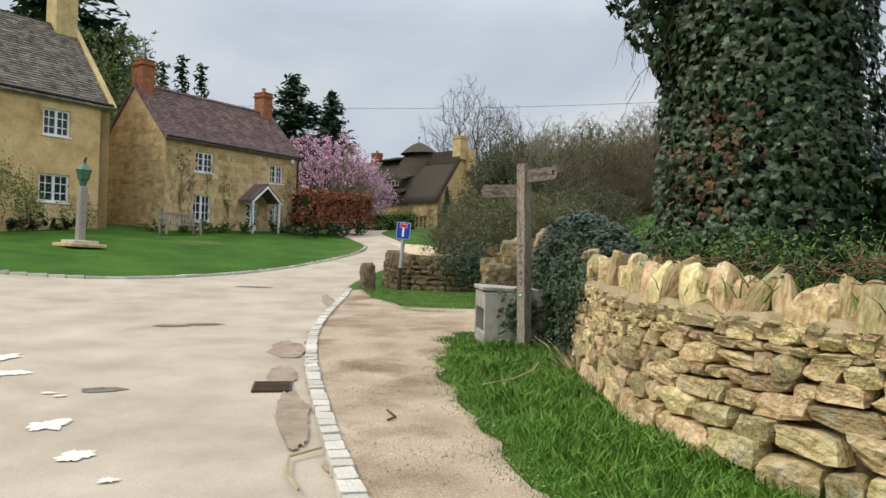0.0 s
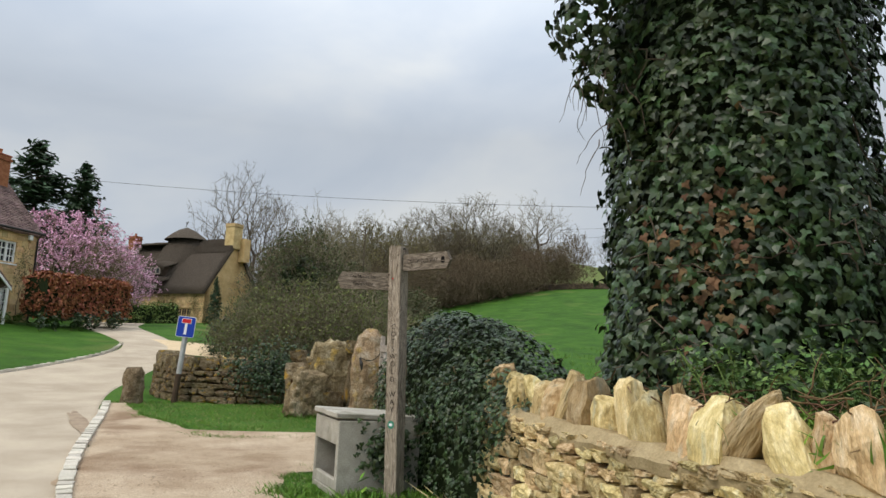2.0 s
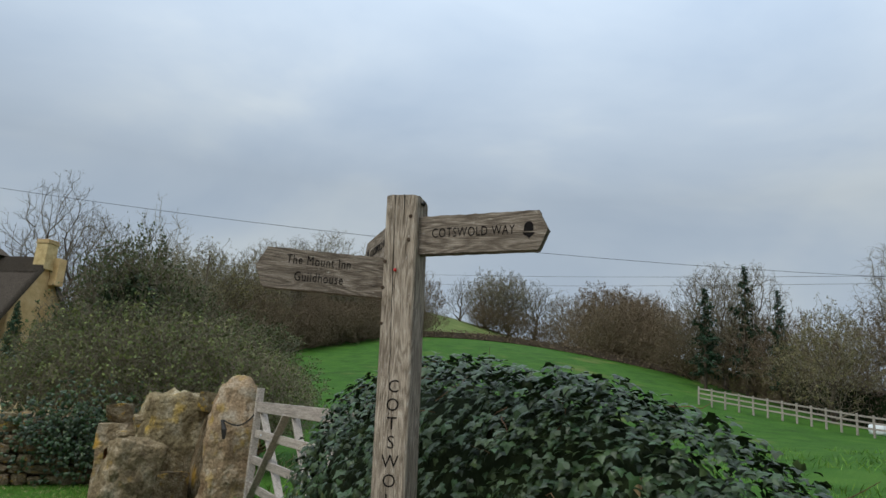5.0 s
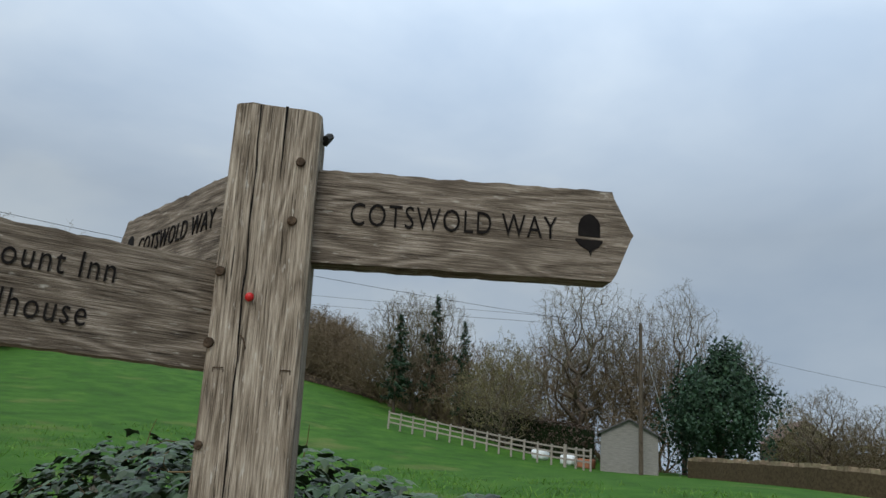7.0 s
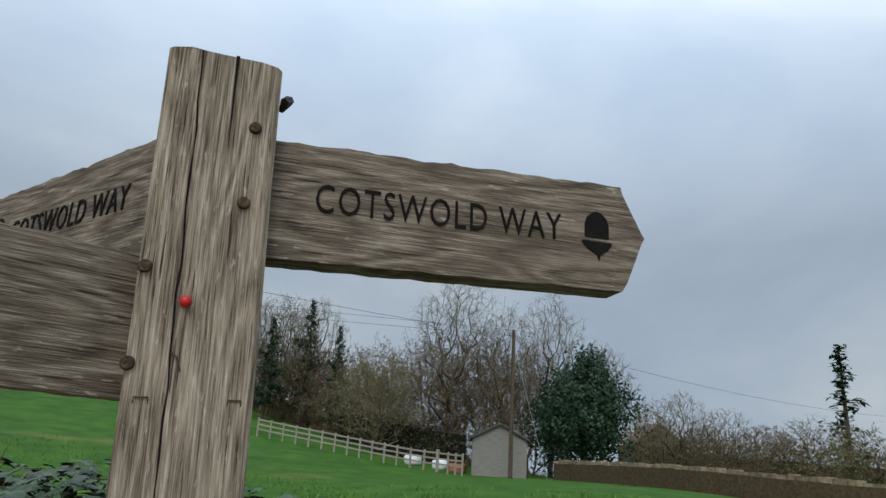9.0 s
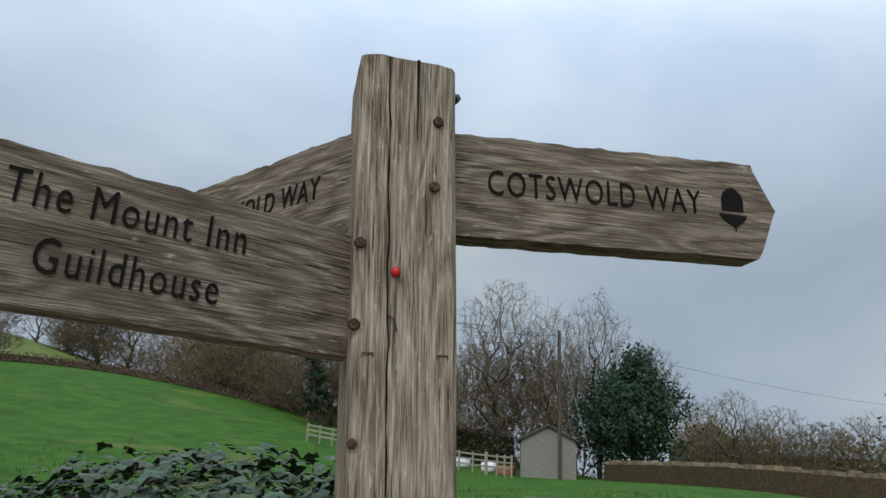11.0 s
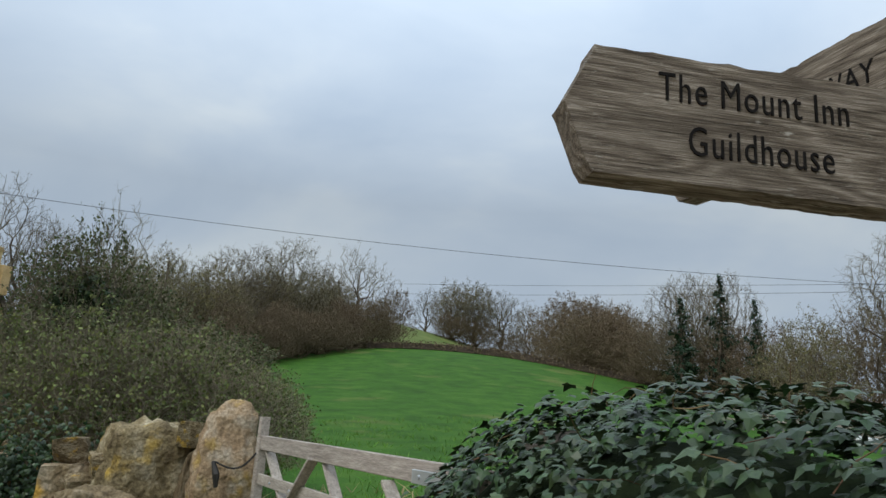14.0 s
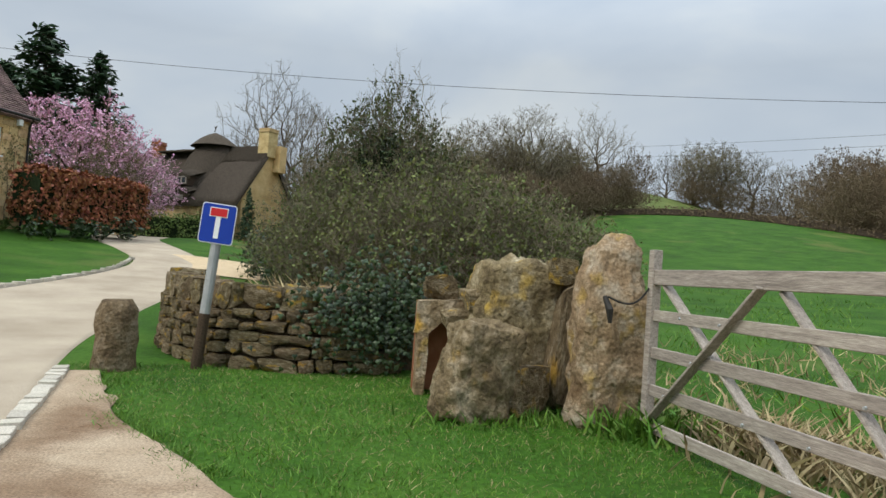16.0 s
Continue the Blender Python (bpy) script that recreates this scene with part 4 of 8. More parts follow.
def build_road_sign():
    x, y = -1.16, 17.40
    base = Vector((x, y, ground(x, y)))
    root = thing("no_through_road_sign", pose(*base, 0, 4.2, -14), "blue no through road sign on a leaning grey pole", "road sign")
    bm = bmesh.new()
    add_tube(bm, [(0, 0, -0.2), (0, 0, 1.64)], [0.05, 0.05], 12)
    part("pole", bm, M_METAL, root)
    bm = bmesh.new()
    add_tube(bm, [(0, 0, -0.02), (0, 0, 0.55)], [0.055, 0.053], 12)
    part("rusty_sleeve", bm, M_NAIL, root, "rusty dark base sleeve")
    w, h, z0 = 0.345, 0.40, 1.25

    def plate(name, cx, cz, sx, sz, y0, mat_, parent, r):
        o = []
        for ax, az, a0 in ((1, 1, 0), (-1, 1, 90), (-1, -1, 180), (1, -1, 270)):
            for k in range(4):
                a = radians(a0 + k * 30)
                o.append((cx + ax * (sx / 2 - r) + r * math.cos(a), cz + az * (sz / 2 - r) + r * math.sin(a)))
        bm = bmesh.new()
        add_prism(bm, o, 0.004, pose(0, y0, 0))
        return part(name, bm, mat_, parent)
    zc = z0 + h / 2
    pl = plate("plate", 0, zc, w, h, -0.058, M_SIGNWHITE, root, 0.03)
    plate("blue_field", 0, zc, w - 0.018, h - 0.018, -0.062, M_BLUE, pl, 0.024)
    plate("white_stem", -0.0, zc - 0.028, 0.048, 0.24, -0.0655, M_SIGNWHITE, pl, 0.004)
    plate("red_bar_border", 0, zc + 0.113, 0.18, 0.094, -0.0665, M_SIGNWHITE, pl, 0.005)
    plate("red_bar", 0, zc + 0.113, 0.164, 0.078, -0.0700, M_SIGNRED, pl, 0.004)


build_road_sign()

# ---- plants ----
IVY_V = np.array([(0, 0, 0.07), (0, -0.22, 0), (0.26, -0.36, -0.03), (0.50, -0.06, -0.05), (0.25, 0.10, 0.02), (0, 0.60, -0.08), (-0.25, 0.10, 0.02), (-0.50, -0.06, -0.05), (-0.26, -0.36, -0.03)])
IVY_F = [(0, 1, 2), (0, 2, 3), (0, 3, 4), (0, 4, 5), (0, 5, 6), (0, 6, 7), (0, 7, 8), (0, 8, 1)]
CARD_V = np.array([(-0.5, 0, 0), (0, -0.32, 0.04), (0.5, 0, 0), (0, 0.32, 0.04)])
CARD_F = [(0, 1, 2, 3)]


def stuff(name, V, F, material, parent=None, label="", smooth_=False):
    ob = new(name, mesh_np(name, V, F, material, smooth_))
    ob["kind"] = "stuff"
    if parent:
        ob.parent = parent
    if label:
        ob["label"] = label
    return ob


def leaf_objects(parent, pos, nor, size, rng, count, name="leaf"):
    """Single ivy leaves as objects that share a few meshes."""
    meshes = []
    for k in range(4):
        v = IVY_V * np.array([1 + 0.12 * math.sin(k * 2.1), 1 + 0.1 * math.cos(k * 1.3), 1 + 0.5 * math.sin(k)])
        meshes.append(mesh_np("leaf", v, IVY_F, M_IVYOB))
    for p, n, s in list(zip(pos, nor, size))[:count]:
        n = Vector(n + rng.normal(0, 0.35, 3)).normalized()
        ref = Vector((0, 0, -1)) + Vector(rng.normal(0, 0.4, 3))
        u = ref.cross(n).normalized()
        v = n.cross(u)
        m = Matrix((u, v, n)).transposed().to_4x4() @ Matrix.Diagonal((s, s, s, 1))
        m.translation = p
        ob = bpy.data.objects.new(name, meshes[int(rng.integers(4))])
        scene.collection.objects.link(ob)
        ob.parent = parent
        ob.matrix_basis = m


def build_ivy_tree():
    rng = np.random.default_rng(5)
    cx, cy = 3.02, 6.90
    root = thing("ivy_clad_tree", Matrix(), "thick tree trunk wholly covered in dark ivy", "tree")

    def radius(th, z):
        r = 0.97 - 0.03 * (z - 1) + 0.10 * noise.noise(Vector((math.cos(th) * 1.3, math.sin(th) * 1.3, z * 0.7))) + 0.08 * noise.noise(Vector((math.cos(th) * 3, math.sin(th) * 3, z * 2)))
        return r - 0.10 * smooth(1.5, 0.9, z)
    # backing shell under the leaves, coloured almost black for the shade between them
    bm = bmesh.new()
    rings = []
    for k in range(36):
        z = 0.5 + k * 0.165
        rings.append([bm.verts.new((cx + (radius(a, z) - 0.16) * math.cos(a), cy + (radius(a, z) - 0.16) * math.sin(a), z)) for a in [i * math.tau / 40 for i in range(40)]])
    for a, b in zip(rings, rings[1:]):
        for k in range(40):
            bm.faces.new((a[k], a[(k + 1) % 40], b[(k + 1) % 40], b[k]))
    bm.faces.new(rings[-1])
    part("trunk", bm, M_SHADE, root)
    n = 12500
    th = rng.uniform(math.radians(120), math.radians(345), n)
    z = rng.uniform(0.85, 5.9, n)
    rad = np.array([radius(a, b) for a, b in zip(th, z)]) + rng.normal(0, 0.045, n) - 0.02
    pos = np.stack([cx + rad * np.cos(th), cy + rad * np.sin(th), z], 1)
    nor = np.stack([np.cos(th), np.sin(th), np.full(n, 0.35)], 1)
    size = rng.uniform(0.055, 0.115, n)
    far = slice(280, None)
    V, F = scatter_np(IVY_V, IVY_F, pos[far], nor[far], size[far], rng, 0.33, (0, 0, -1))
    stuff("foliage", V, F, M_IVY, root)
    near = np.where((th > 2.9) & (th < 4.9) & (z < 4.0))[0]
    near = near[near >= 280][:280]
    leaf_objects(root, pos[near] + nor[near] * 0.03, nor[near], size[near] * 1.1, rng, 280)
    # an overhanging spray, high on the lane side
    blobs = [((1.98, 6.95, 3.48), 0.26), ((1.88, 7.0, 3.85), 0.34), ((2.12, 6.85, 3.12), 0.18), ((1.8, 6.7, 4.25), 0.4), ((2.2, 6.3, 4.6), 0.6), ((3.2, 5.8, 4.7), 0.7)]
    P, N = [], []
    for c, r in blobs:
        k = int(900 * r)
        d = rng.normal(0, 1, (k, 3))
        d /= np.linalg.norm(d, axis=1)[:, None]
        P.append(np.array(c) + d * r * rng.uniform(0.75, 1.05, (k, 1)))
        N.append(d)
    P, N = np.concatenate(P), np.concatenate(N)
    V, F = scatter_np(IVY_V, IVY_F, P, N, rng.uniform(0.055, 0.11, len(P)), rng, 0.4, (0, 0, -1))
    stuff("overhang", V, F, M_IVY, root, "ivy spray hanging out from the trunk")
    # dead brown patch and bare hanging twigs
    k = 120
    a = rng.normal(math.radians(222), 0.22, k)
    zz = rng.normal(2.15, 0.28, k)
    rr = np.array([radius(x, y) for x, y in zip(a, zz)]) + 0.03
    P = np.stack([cx + rr * np.cos(a), cy + rr * np.sin(a), zz], 1)
    V, F = scatter_np(IVY_V, IVY_F, P, np.stack([np.cos(a), np.sin(a), a * 0], 1), rng.uniform(0.05, 0.10, k), rng, 0.5, (0, 0, -1))
    stuff("dead_leaves", V, F, M_DEAD, root, "brown dead ivy leaves")
    bm = bmesh.new()
    for i in range(26):
        p = Vector((1.93 + rng.normal(0, 0.07), 6.95 + rng.normal(0, 0.10), 3.55 + rng.normal(0, 0.3)))
        d = Vector((rng.normal(-0.28, 0.2), rng.normal(0, 0.15), -0.7))
        pts, rr_ = [p.copy()], [0.0044]
        for k in range(7):
            d += Vector((rng.normal(0.05, 0.42), rng.normal(0, 0.35), rng.normal(-0.12, 0.3)))
            p = p + d.normalized() * 0.07
            pts.append(p.copy())
            rr_.append(0.0042 - 0.00045 * k)
        add_tube(bm, pts, rr_, 4)
    for i in range(26):
        a, z0 = rng.uniform(3.1, 4.9), rng.uniform(1.2, 3.6)
        pts = []
        for k in range(6):
            r = radius(a, z0) + 0.035
            pts.append((cx + r * math.cos(a), cy + r * math.sin(a), z0))
            a += rng.normal(0.06, 0.05)
            z0 += rng.normal(-0.02, 0.06)
        add_tube(bm, pts, [0.005] * 6, 4)
    part("bare_stem", bm, M_BARK, root, "thin bare hanging stem")["kind"] = "stuff"


build_ivy_tree()


def mound(rng, n, top, lo=0.0):
    """Places on the outside of a long mound along the wall: top(s) gives its half width and height at s metres of y."""
    pos, nor = [], []
    while len(pos) < n:
        y = rng.uniform(6.6, 11.65)
        cx, w, h = top(y)
        if w <= 0.02:
            continue
        a = rng.uniform(-0.35, math.pi * 0.97)
        c, s = math.cos(a), math.sin(a)
        bump = 0.10 * noise.noise(Vector((c * 1.5, y * 1.6, s * 1.5))) + 0.05 * noise.noise(Vector((c * 4, y * 4, s * 4)))
        px, pz = cx - c * (w + bump), 0.62 + (h - 0.62 + bump) * s
        if a < 0.12:
            pz = rng.uniform(0.15, 0.9)
            px = cx - w - bump * 0.7 + 0.02
            c, s = 1, 0.15
        if pz < lo:
            continue
        pos.append((px, y, ground(px, y) + pz))
        dw = (top(y + 0.05)[2] - top(y - 0.05)[2]) / 0.1
        nor.append((-c, -dw * 0.6, s + 0.15))
    return np.array(pos), np.array(nor)


def ivy_profile(y):
    e = smooth(6.7, 8.3, y) * smooth(11.75, 10.7, y)
    w = 0.17 + 0.36 * e + 0.13 * smooth(9.0, 10.2, y) * smooth(11.6, 10.9, y) + 0.05 * math.sin(y * 2.7)
    cx = 1.90 + 0.05 * math.sin(y * 1.9)
    h = 1.14 + (0.50 + 0.03 * smooth(9, 10, y)) * smooth(7.5, 9.0, y) * smooth(11.8, 10.6, y)
    return cx, w, h


def build_ivy_hedge():
    rng = np.random.default_rng(8)
    root = thing("ivy_on_wall", Matrix(), "dense dark green ivy mound growing over the stone wall", "ivy")
    # dark shell inside the mound, its colour standing in for shade under the leaves
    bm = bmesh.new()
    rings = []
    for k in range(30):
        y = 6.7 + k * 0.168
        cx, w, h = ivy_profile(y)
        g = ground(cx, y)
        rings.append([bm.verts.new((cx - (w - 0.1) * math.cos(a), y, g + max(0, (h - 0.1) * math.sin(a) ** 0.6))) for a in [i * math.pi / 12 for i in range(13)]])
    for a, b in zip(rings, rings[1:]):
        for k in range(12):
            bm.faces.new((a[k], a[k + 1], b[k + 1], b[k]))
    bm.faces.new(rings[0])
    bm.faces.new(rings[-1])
    part("inner_shade_shell", bm, M_SHADE, root)
    pos, nor = mound(rng, 15000, ivy_profile)
    size = rng.uniform(0.032, 0.068, len(pos))
    near = np.where((pos[:, 1] > 8.9) & (pos[:, 2] > 1.1))[0][:290]
    rest = np.setdiff1d(np.arange(len(pos)), near)
    V, F = scatter_np(IVY_V, IVY_F, pos[rest] + rng.normal(0, 0.03, (len(rest), 3)), nor[rest], size[rest], rng, 0.38, (-0.3, 0, -1))
    stuff("foliage", V, F, M_IVY, root)
    leaf_objects(root, pos[near] + nor[near] * 0.05, nor[near] + np.array([-0.2, 0, 0.2]), size[near] * 1.25, rng, 290)
    bm = bmesh.new()
    p2, n2 = mound(rng, 90, ivy_profile, 0.5)
    for p, nn in zip(p2, n2):
        p = Vector(p) + Vector(nn) * 0.02
        d = Vector(rng.normal(0, 1, 3))
        d = (d - d.dot(Vector(nn)) * Vector(nn) * 0.8).normalized()
        pts = [p.copy()]
        for k in range(4):
            d = (d + Vector(rng.normal(0, 0.35, 3))).normalized()
            p = p + d * 0.05 + Vector(nn) * 0.004
            pts.append(p.copy())
        add_tube(bm, pts, [0.0022, 0.002, 0.002, 0.0015, 0.001], 4)
    part("runner", bm, M_DEAD, root, "pale brown ivy runner")["kind"] = "stuff"
    # a sheet of it down the grit bin and over the low wall
    for name, c, d, n, lab in (("ivy_on_bin", (1.05, 9.20, 0.55), (0.24, 0.05, 0.28), 330, "small ivy growth hanging over the concrete bin"), ("ivy_on_low_wall", (0.64, 17.08, 1.0), (0.75, 0.12, 0.5), 1700, "ivy trailing over the end of the low stone wall")):
        q = rng.normal(0, 0.5, (n, 3)) * np.array(d) + np.array(c)
        q[:, 2] = np.maximum(q[:, 2], 0.12)
        V, F = scatter_np(IVY_V, IVY_F, q, np.tile([-0.2, -1, 0.3], (n, 1)), rng.uniform(0.04, 0.075, n), rng, 0.4, (0, 0, -1))
        tagged(stuff(name, V, F, M_IVY), lab, "ivy", kind="stuff")


build_ivy_hedge()


# ---- trees ----
def cones_np(segs, sides):
    """Tapered pieces (a, b, radius at a, radius at b) as one mesh."""
    A, B = np.array([s[0] for s in segs], float), np.array([s[1] for s in segs], float)
    r0, r1 = np.array([s[2] for s in segs]), np.array([s[3] for s in segs])
    D = B - A
    D /= np.linalg.norm(D, axis=1)[:, None] + 1e-9
    ref = np.where(np.abs(D[:, 2:3]) > 0.9, np.array([[1.0, 0, 0]]), np.array([[0, 0, 1.0]]))
    U = np.cross(D, ref)
    U /= np.linalg.norm(U, axis=1)[:, None] + 1e-9
    W = np.cross(D, U)
    ang = np.arange(sides) * math.tau / sides
    ring = np.cos(ang)[None, :, None] * U[:, None, :] + np.sin(ang)[None, :, None] * W[:, None, :]
    V = np.concatenate([A[:, None, :] + ring * r0[:, None, None], B[:, None, :] + ring * r1[:, None, None]], 1).reshape(-1, 3)
    k = 2 * sides
    F = [(i * k + j, i * k + (j + 1) % sides, i * k + sides + (j + 1) % sides, i * k + sides + j) for i in range(len(segs)) for j in range(sides)]
    return V, F


def spikes_np(twigs):
    """Twigs as three-sided spikes."""
    A, B = np.array([t[0] for t in twigs], float), np.array([t[1] for t in twigs], float)
    r = np.array([t[2] for t in twigs])
    V, _ = cones_np([(a, b, c, c * 0.2) for a, b, c in twigs], 3)
    V = V.reshape(-1, 6, 3)[:, :4].copy()
    V[:, 3] = B
    n = len(twigs)
    return V.reshape(-1, 3), [(i * 4 + j, i * 4 + (j + 1) % 3, i * 4 + 3) for i in range(n) for j in range(3)]


def plant(name, meshes, x, y, scale, rz, label, category, group="", z=None, sx=1.0):
    root = thing(name, Matrix.LocRotScale((x, y, (ground(x, y) if z is None else z)), Euler((0, 0, rz)), (scale * sx, scale * sx, scale)), label, category, group)
    for me, nm in zip(meshes, ("trunk", "crown", "leaves")):
        if me:
            ob = new(nm, me)
            ob.parent = root
    return root


def leaf_block(name, pts, half, h0, h1, n, material, size, label, category, seed, lumps=0.18, core=M_SHADE, inner=0.12):
    """A clipped hedge: leaves over a long block along a line."""
    rng = np.random.default_rng(seed)
    at, total = curve_at(pts)
    root = thing(name, Matrix(), label, category)
    P, N = [], []
    for _ in range(n):
        s = rng.uniform(0, total)
        p, d = at(s)
        r = Vector((d.y, -d.x, 0))
        f = rng.random()
        end = 1.0
        if f < 0.36:
            o, z, nn = half, rng.uniform(h0, h1), r
        elif f < 0.5:
            o, z, nn = -half, rng.uniform(h0, h1), -r
        elif f < 0.86:
            o, z, nn = rng.uniform(-half, half), h1, Vector((0, 0, 1))
        else:
            e = rng.random() < 0.5
            p, d = at(0 if e else total)
            r = Vector((d.y, -d.x, 0))
            o, z, nn = rng.uniform(-half, half), rng.uniform(h0, h1), -d if e else d
        q = p + r * o
        k = lumps * noise.noise(Vector((q.x, q.y, z)) * 1.5) + lumps * 0.5 * noise.noise(Vector((q.x, q.y, z)) * 4)
        z2 = z + (k if nn.z > 0.5 else 0) - 0.12 * (abs(o) / half > 0.8 and z > h1 - 0.15)
        q = q + nn * k
        P.append((q.x, q.y, ground(p.x, p.y) + z2))
        N.append(tuple(nn))
    P, N = np.array(P), np.array(N)
    V, F = scatter_np(CARD_V, CARD_F, P + rng.normal(0, 0.05, P.shape), N, rng.uniform(0.7, 1.3, n) * size, rng, 0.6)
    stuff("leaves", V, F, material, root)
    # filler block; the default M_SHADE paints in the shade between the leaves
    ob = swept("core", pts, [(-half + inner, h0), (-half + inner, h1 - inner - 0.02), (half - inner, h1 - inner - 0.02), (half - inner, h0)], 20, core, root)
    return root


M_HAWDARK = mat("hawthorn_leaf_dark", [(0.3, (0.036, 0.052, 0.014)), (0.7, (0.09, 0.105, 0.03))], scale=0.9, bump=0.0, per_island=0.4, rough=0.7)
M_HAW = mat("hawthorn_leaf", [(0.3, (0.062, 0.085, 0.018)), (0.7, (0.15, 0.165, 0.045))], scale=3, bump=0.0, per_island=0.35, rough=0.7)


def crown_tree(seed, height, width, bark, twig_mat, base=0.3, n=800, twigs=2, fine=0.012, trunk=0.16, length=0.6, droop=0.0, up=1.5, balance=0.4, leaves=None, lumps=0.35, egg=0.25, hollow=2.6):
    """A branched tree: boughs join a cloud of crown points to the trunk by short, rising ways; twigs fringe every bough."""
    rng = np.random.default_rng(seed)
    d = rng.normal(0, 1, (n, 3))
    d /= np.linalg.norm(d, axis=1)[:, None]
    lump = np.array([1 + lumps * noise.noise(Vector(v * 1.9) + Vector((seed, 0, 0))) + lumps * 0.6 * noise.noise(Vector(v * 4.5) + Vector((0, seed, 0))) for v in d])
    half = height * (1 - base) / 2
    P = d * (rng.uniform(0, 1, (n, 1)) ** (1 / hollow)) * lump[:, None] * np.array([width / 2, width / 2, half])
    P[:, :2] *= (1 - egg * P[:, 2:3] / half)
    P[:, 2] = np.maximum(P[:, 2] + height - half, 0.12 * height * (base > 0.02) + 0.02)
    k = 8
    stem = np.stack([rng.normal(0, 0.012, k) * height, rng.normal(0, 0.012, k) * height, np.linspace(-0.3, max(base, 0.05) * height * 1.5, k)], 1)
    stem[0, :2] = stem[1, :2] = 0
    N = np.concatenate([stem, P[np.argsort(P[:, 2] + 0.35 * np.linalg.norm(P[:, :2], axis=1))]])
    parent, far = np.full(len(N), -1), np.zeros(len(N))
    for i in range(1, len(N)):
        if i < k:
            parent[i], far[i] = i - 1, far[i - 1] + np.linalg.norm(N[i] - N[i - 1])
            continue
        v = N[i] - N[:i]
        dist = np.linalg.norm(v, axis=1)
        j = int(np.argmin(dist + balance * far[:i] + up * np.maximum(0, 0.25 * dist - v[:, 2] * (1 - droop))))
        parent[i], far[i] = j, far[j] + dist[j]
    load = np.ones(len(N))
    for i in range(len(N) - 1, 0, -1):
        load[parent[i]] += load[i]
    r = trunk * (load / load[0]) ** 0.52
    thick = trunk * 0.16
    edges = [(N[parent[i]], N[i], max(r[parent[i]] if parent[i] < k else min(r[parent[i]], r[i] * 1.5), fine), max(r[i], fine)) for i in range(1, len(N))]
    V, F = cones_np([e for e in edges if e[3] > thick], 6)
    wood = mesh_np("trunk", V, F, bark, True)
    small = [e for e in edges if e[3] <= thick]
    V1, F1 = cones_np(small, 3)
    tw = []
    mid = np.array([0, 0, height - half])
    for a, b, _, _ in small:
        e0 = (b - a) / (np.linalg.norm(b - a) + 1e-6)
        o = (b - mid) / (np.linalg.norm(b - mid) + 1e-6)
        for _ in range(twigs):
            e = e0 * 0.5 + o * 0.4 + rng.normal(0, 0.55, 3) + np.array([0, 0, 0.15 - droop * 1.6])
            e /= np.linalg.norm(e)
            p = a + (b - a) * rng.uniform(0.3, 1.0)
            l = length * rng.uniform(0.45, 1.1)
            tw.append((p, p + e * l, fine * 0.8))
            for _ in range(2):
                c = p + e * l * rng.uniform(0.25, 0.75)
                f = e + rng.normal(0, 0.5, 3) - np.array([0, 0, droop])
                tw.append((c, c + f / np.linalg.norm(f) * l * 0.55, fine * 0.6))
    V2, F2 = spikes_np(tw)
    crown = mesh_np("crown", np.concatenate([V1, V2]), F1 + [tuple(i + len(V1) for i in f) for f in F2], twig_mat)
    leaf = None
    if leaves:
        material, count, size = leaves
        idx = rng.integers(0, len(tw), count)
        A, B = np.array([t[0] for t in tw])[idx], np.array([t[1] for t in tw])[idx]
        Q = A + (B - A) * rng.uniform(0.2, 1.1, (count, 1)) + rng.normal(0, 0.4 * size, (count, 3))
        V, F = scatter_np(CARD_V, CARD_F, Q, rng.normal(0, 1, (count, 3)), rng.uniform(0.6, 1.3, count) * size, rng, 0.3)
        leaf = mesh_np("leaves", V, F, material)
    return wood, crown, leaf


# each kind with its height and width, which plant_at() stretches to a tree's own
TALL = [(crown_tree(s, 11, 7, M_BARK, M_TWIG, 0.2, 900, 3, 0.011, 0.24, 0.62, leaves=(M_BUDBROWN, 1500, 0.09)), 11, 7) for s in (1, 2, 3)]
OPEN = [(crown_tree(s, 11, 8.5, M_BARK, M_TWIG, 0.18, 620, 2, 0.013, 0.26, 0.75, up=1.9), 11, 8.5) for s in (61, 62)]
OLIVE = [(crown_tree(s, 9, 6.5, M_BARK, M_TWIG, 0.08, 900, 3, 0.011, 0.17, 0.55, leaves=(M_BUDBROWN, 7000, 0.12)), 9, 6.5) for s in (4, 5)]
BIRCH = [(crown_tree(s, 13, 6, M_BARK, M_TWIG, 0.28, 900, 3, 0.009, 0.2, 0.6, droop=0.5, up=1.4), 13, 6) for s in (6, 7)]
ROUND = [(crown_tree(s, 7, 9, M_TWIGRED, M_TWIGRED, 0.0, 1500, 3, 0.012, 0.2, 0.55, egg=0.25, lumps=0.5, leaves=(M_TWIGRED, 6000, 0.15)), 7, 9) for s in (8, 9)]
SHRUB = [(crown_tree(s, 4.6, 4.2, M_TWIG, M_TWIG, 0.03, 1500, 3, 0.007, 0.10, 0.32, egg=0.3, leaves=(M_HAWDARK, 15000, 0.075)), 4.6, 4.2) for s in (10, 12)]
BRAMBLE = [(crown_tree(s, 1.8, 2.6, M_DEAD, M_TWIG, 0.0, 700, 3, 0.004, 0.03, 0.26, egg=0.2, droop=0.25, leaves=(M_HAW, 3600, 0.055)), 1.8, 2.6) for s in (13, 14)]
SPRAY = (crown_tree(33, 3.2, 2.0, M_BARK, M_TWIG, 0.25, 160, 1, 0.006, 0.05, 0.22, leaves=(M_BUD, 1500, 0.085)), 3.2, 2.0)
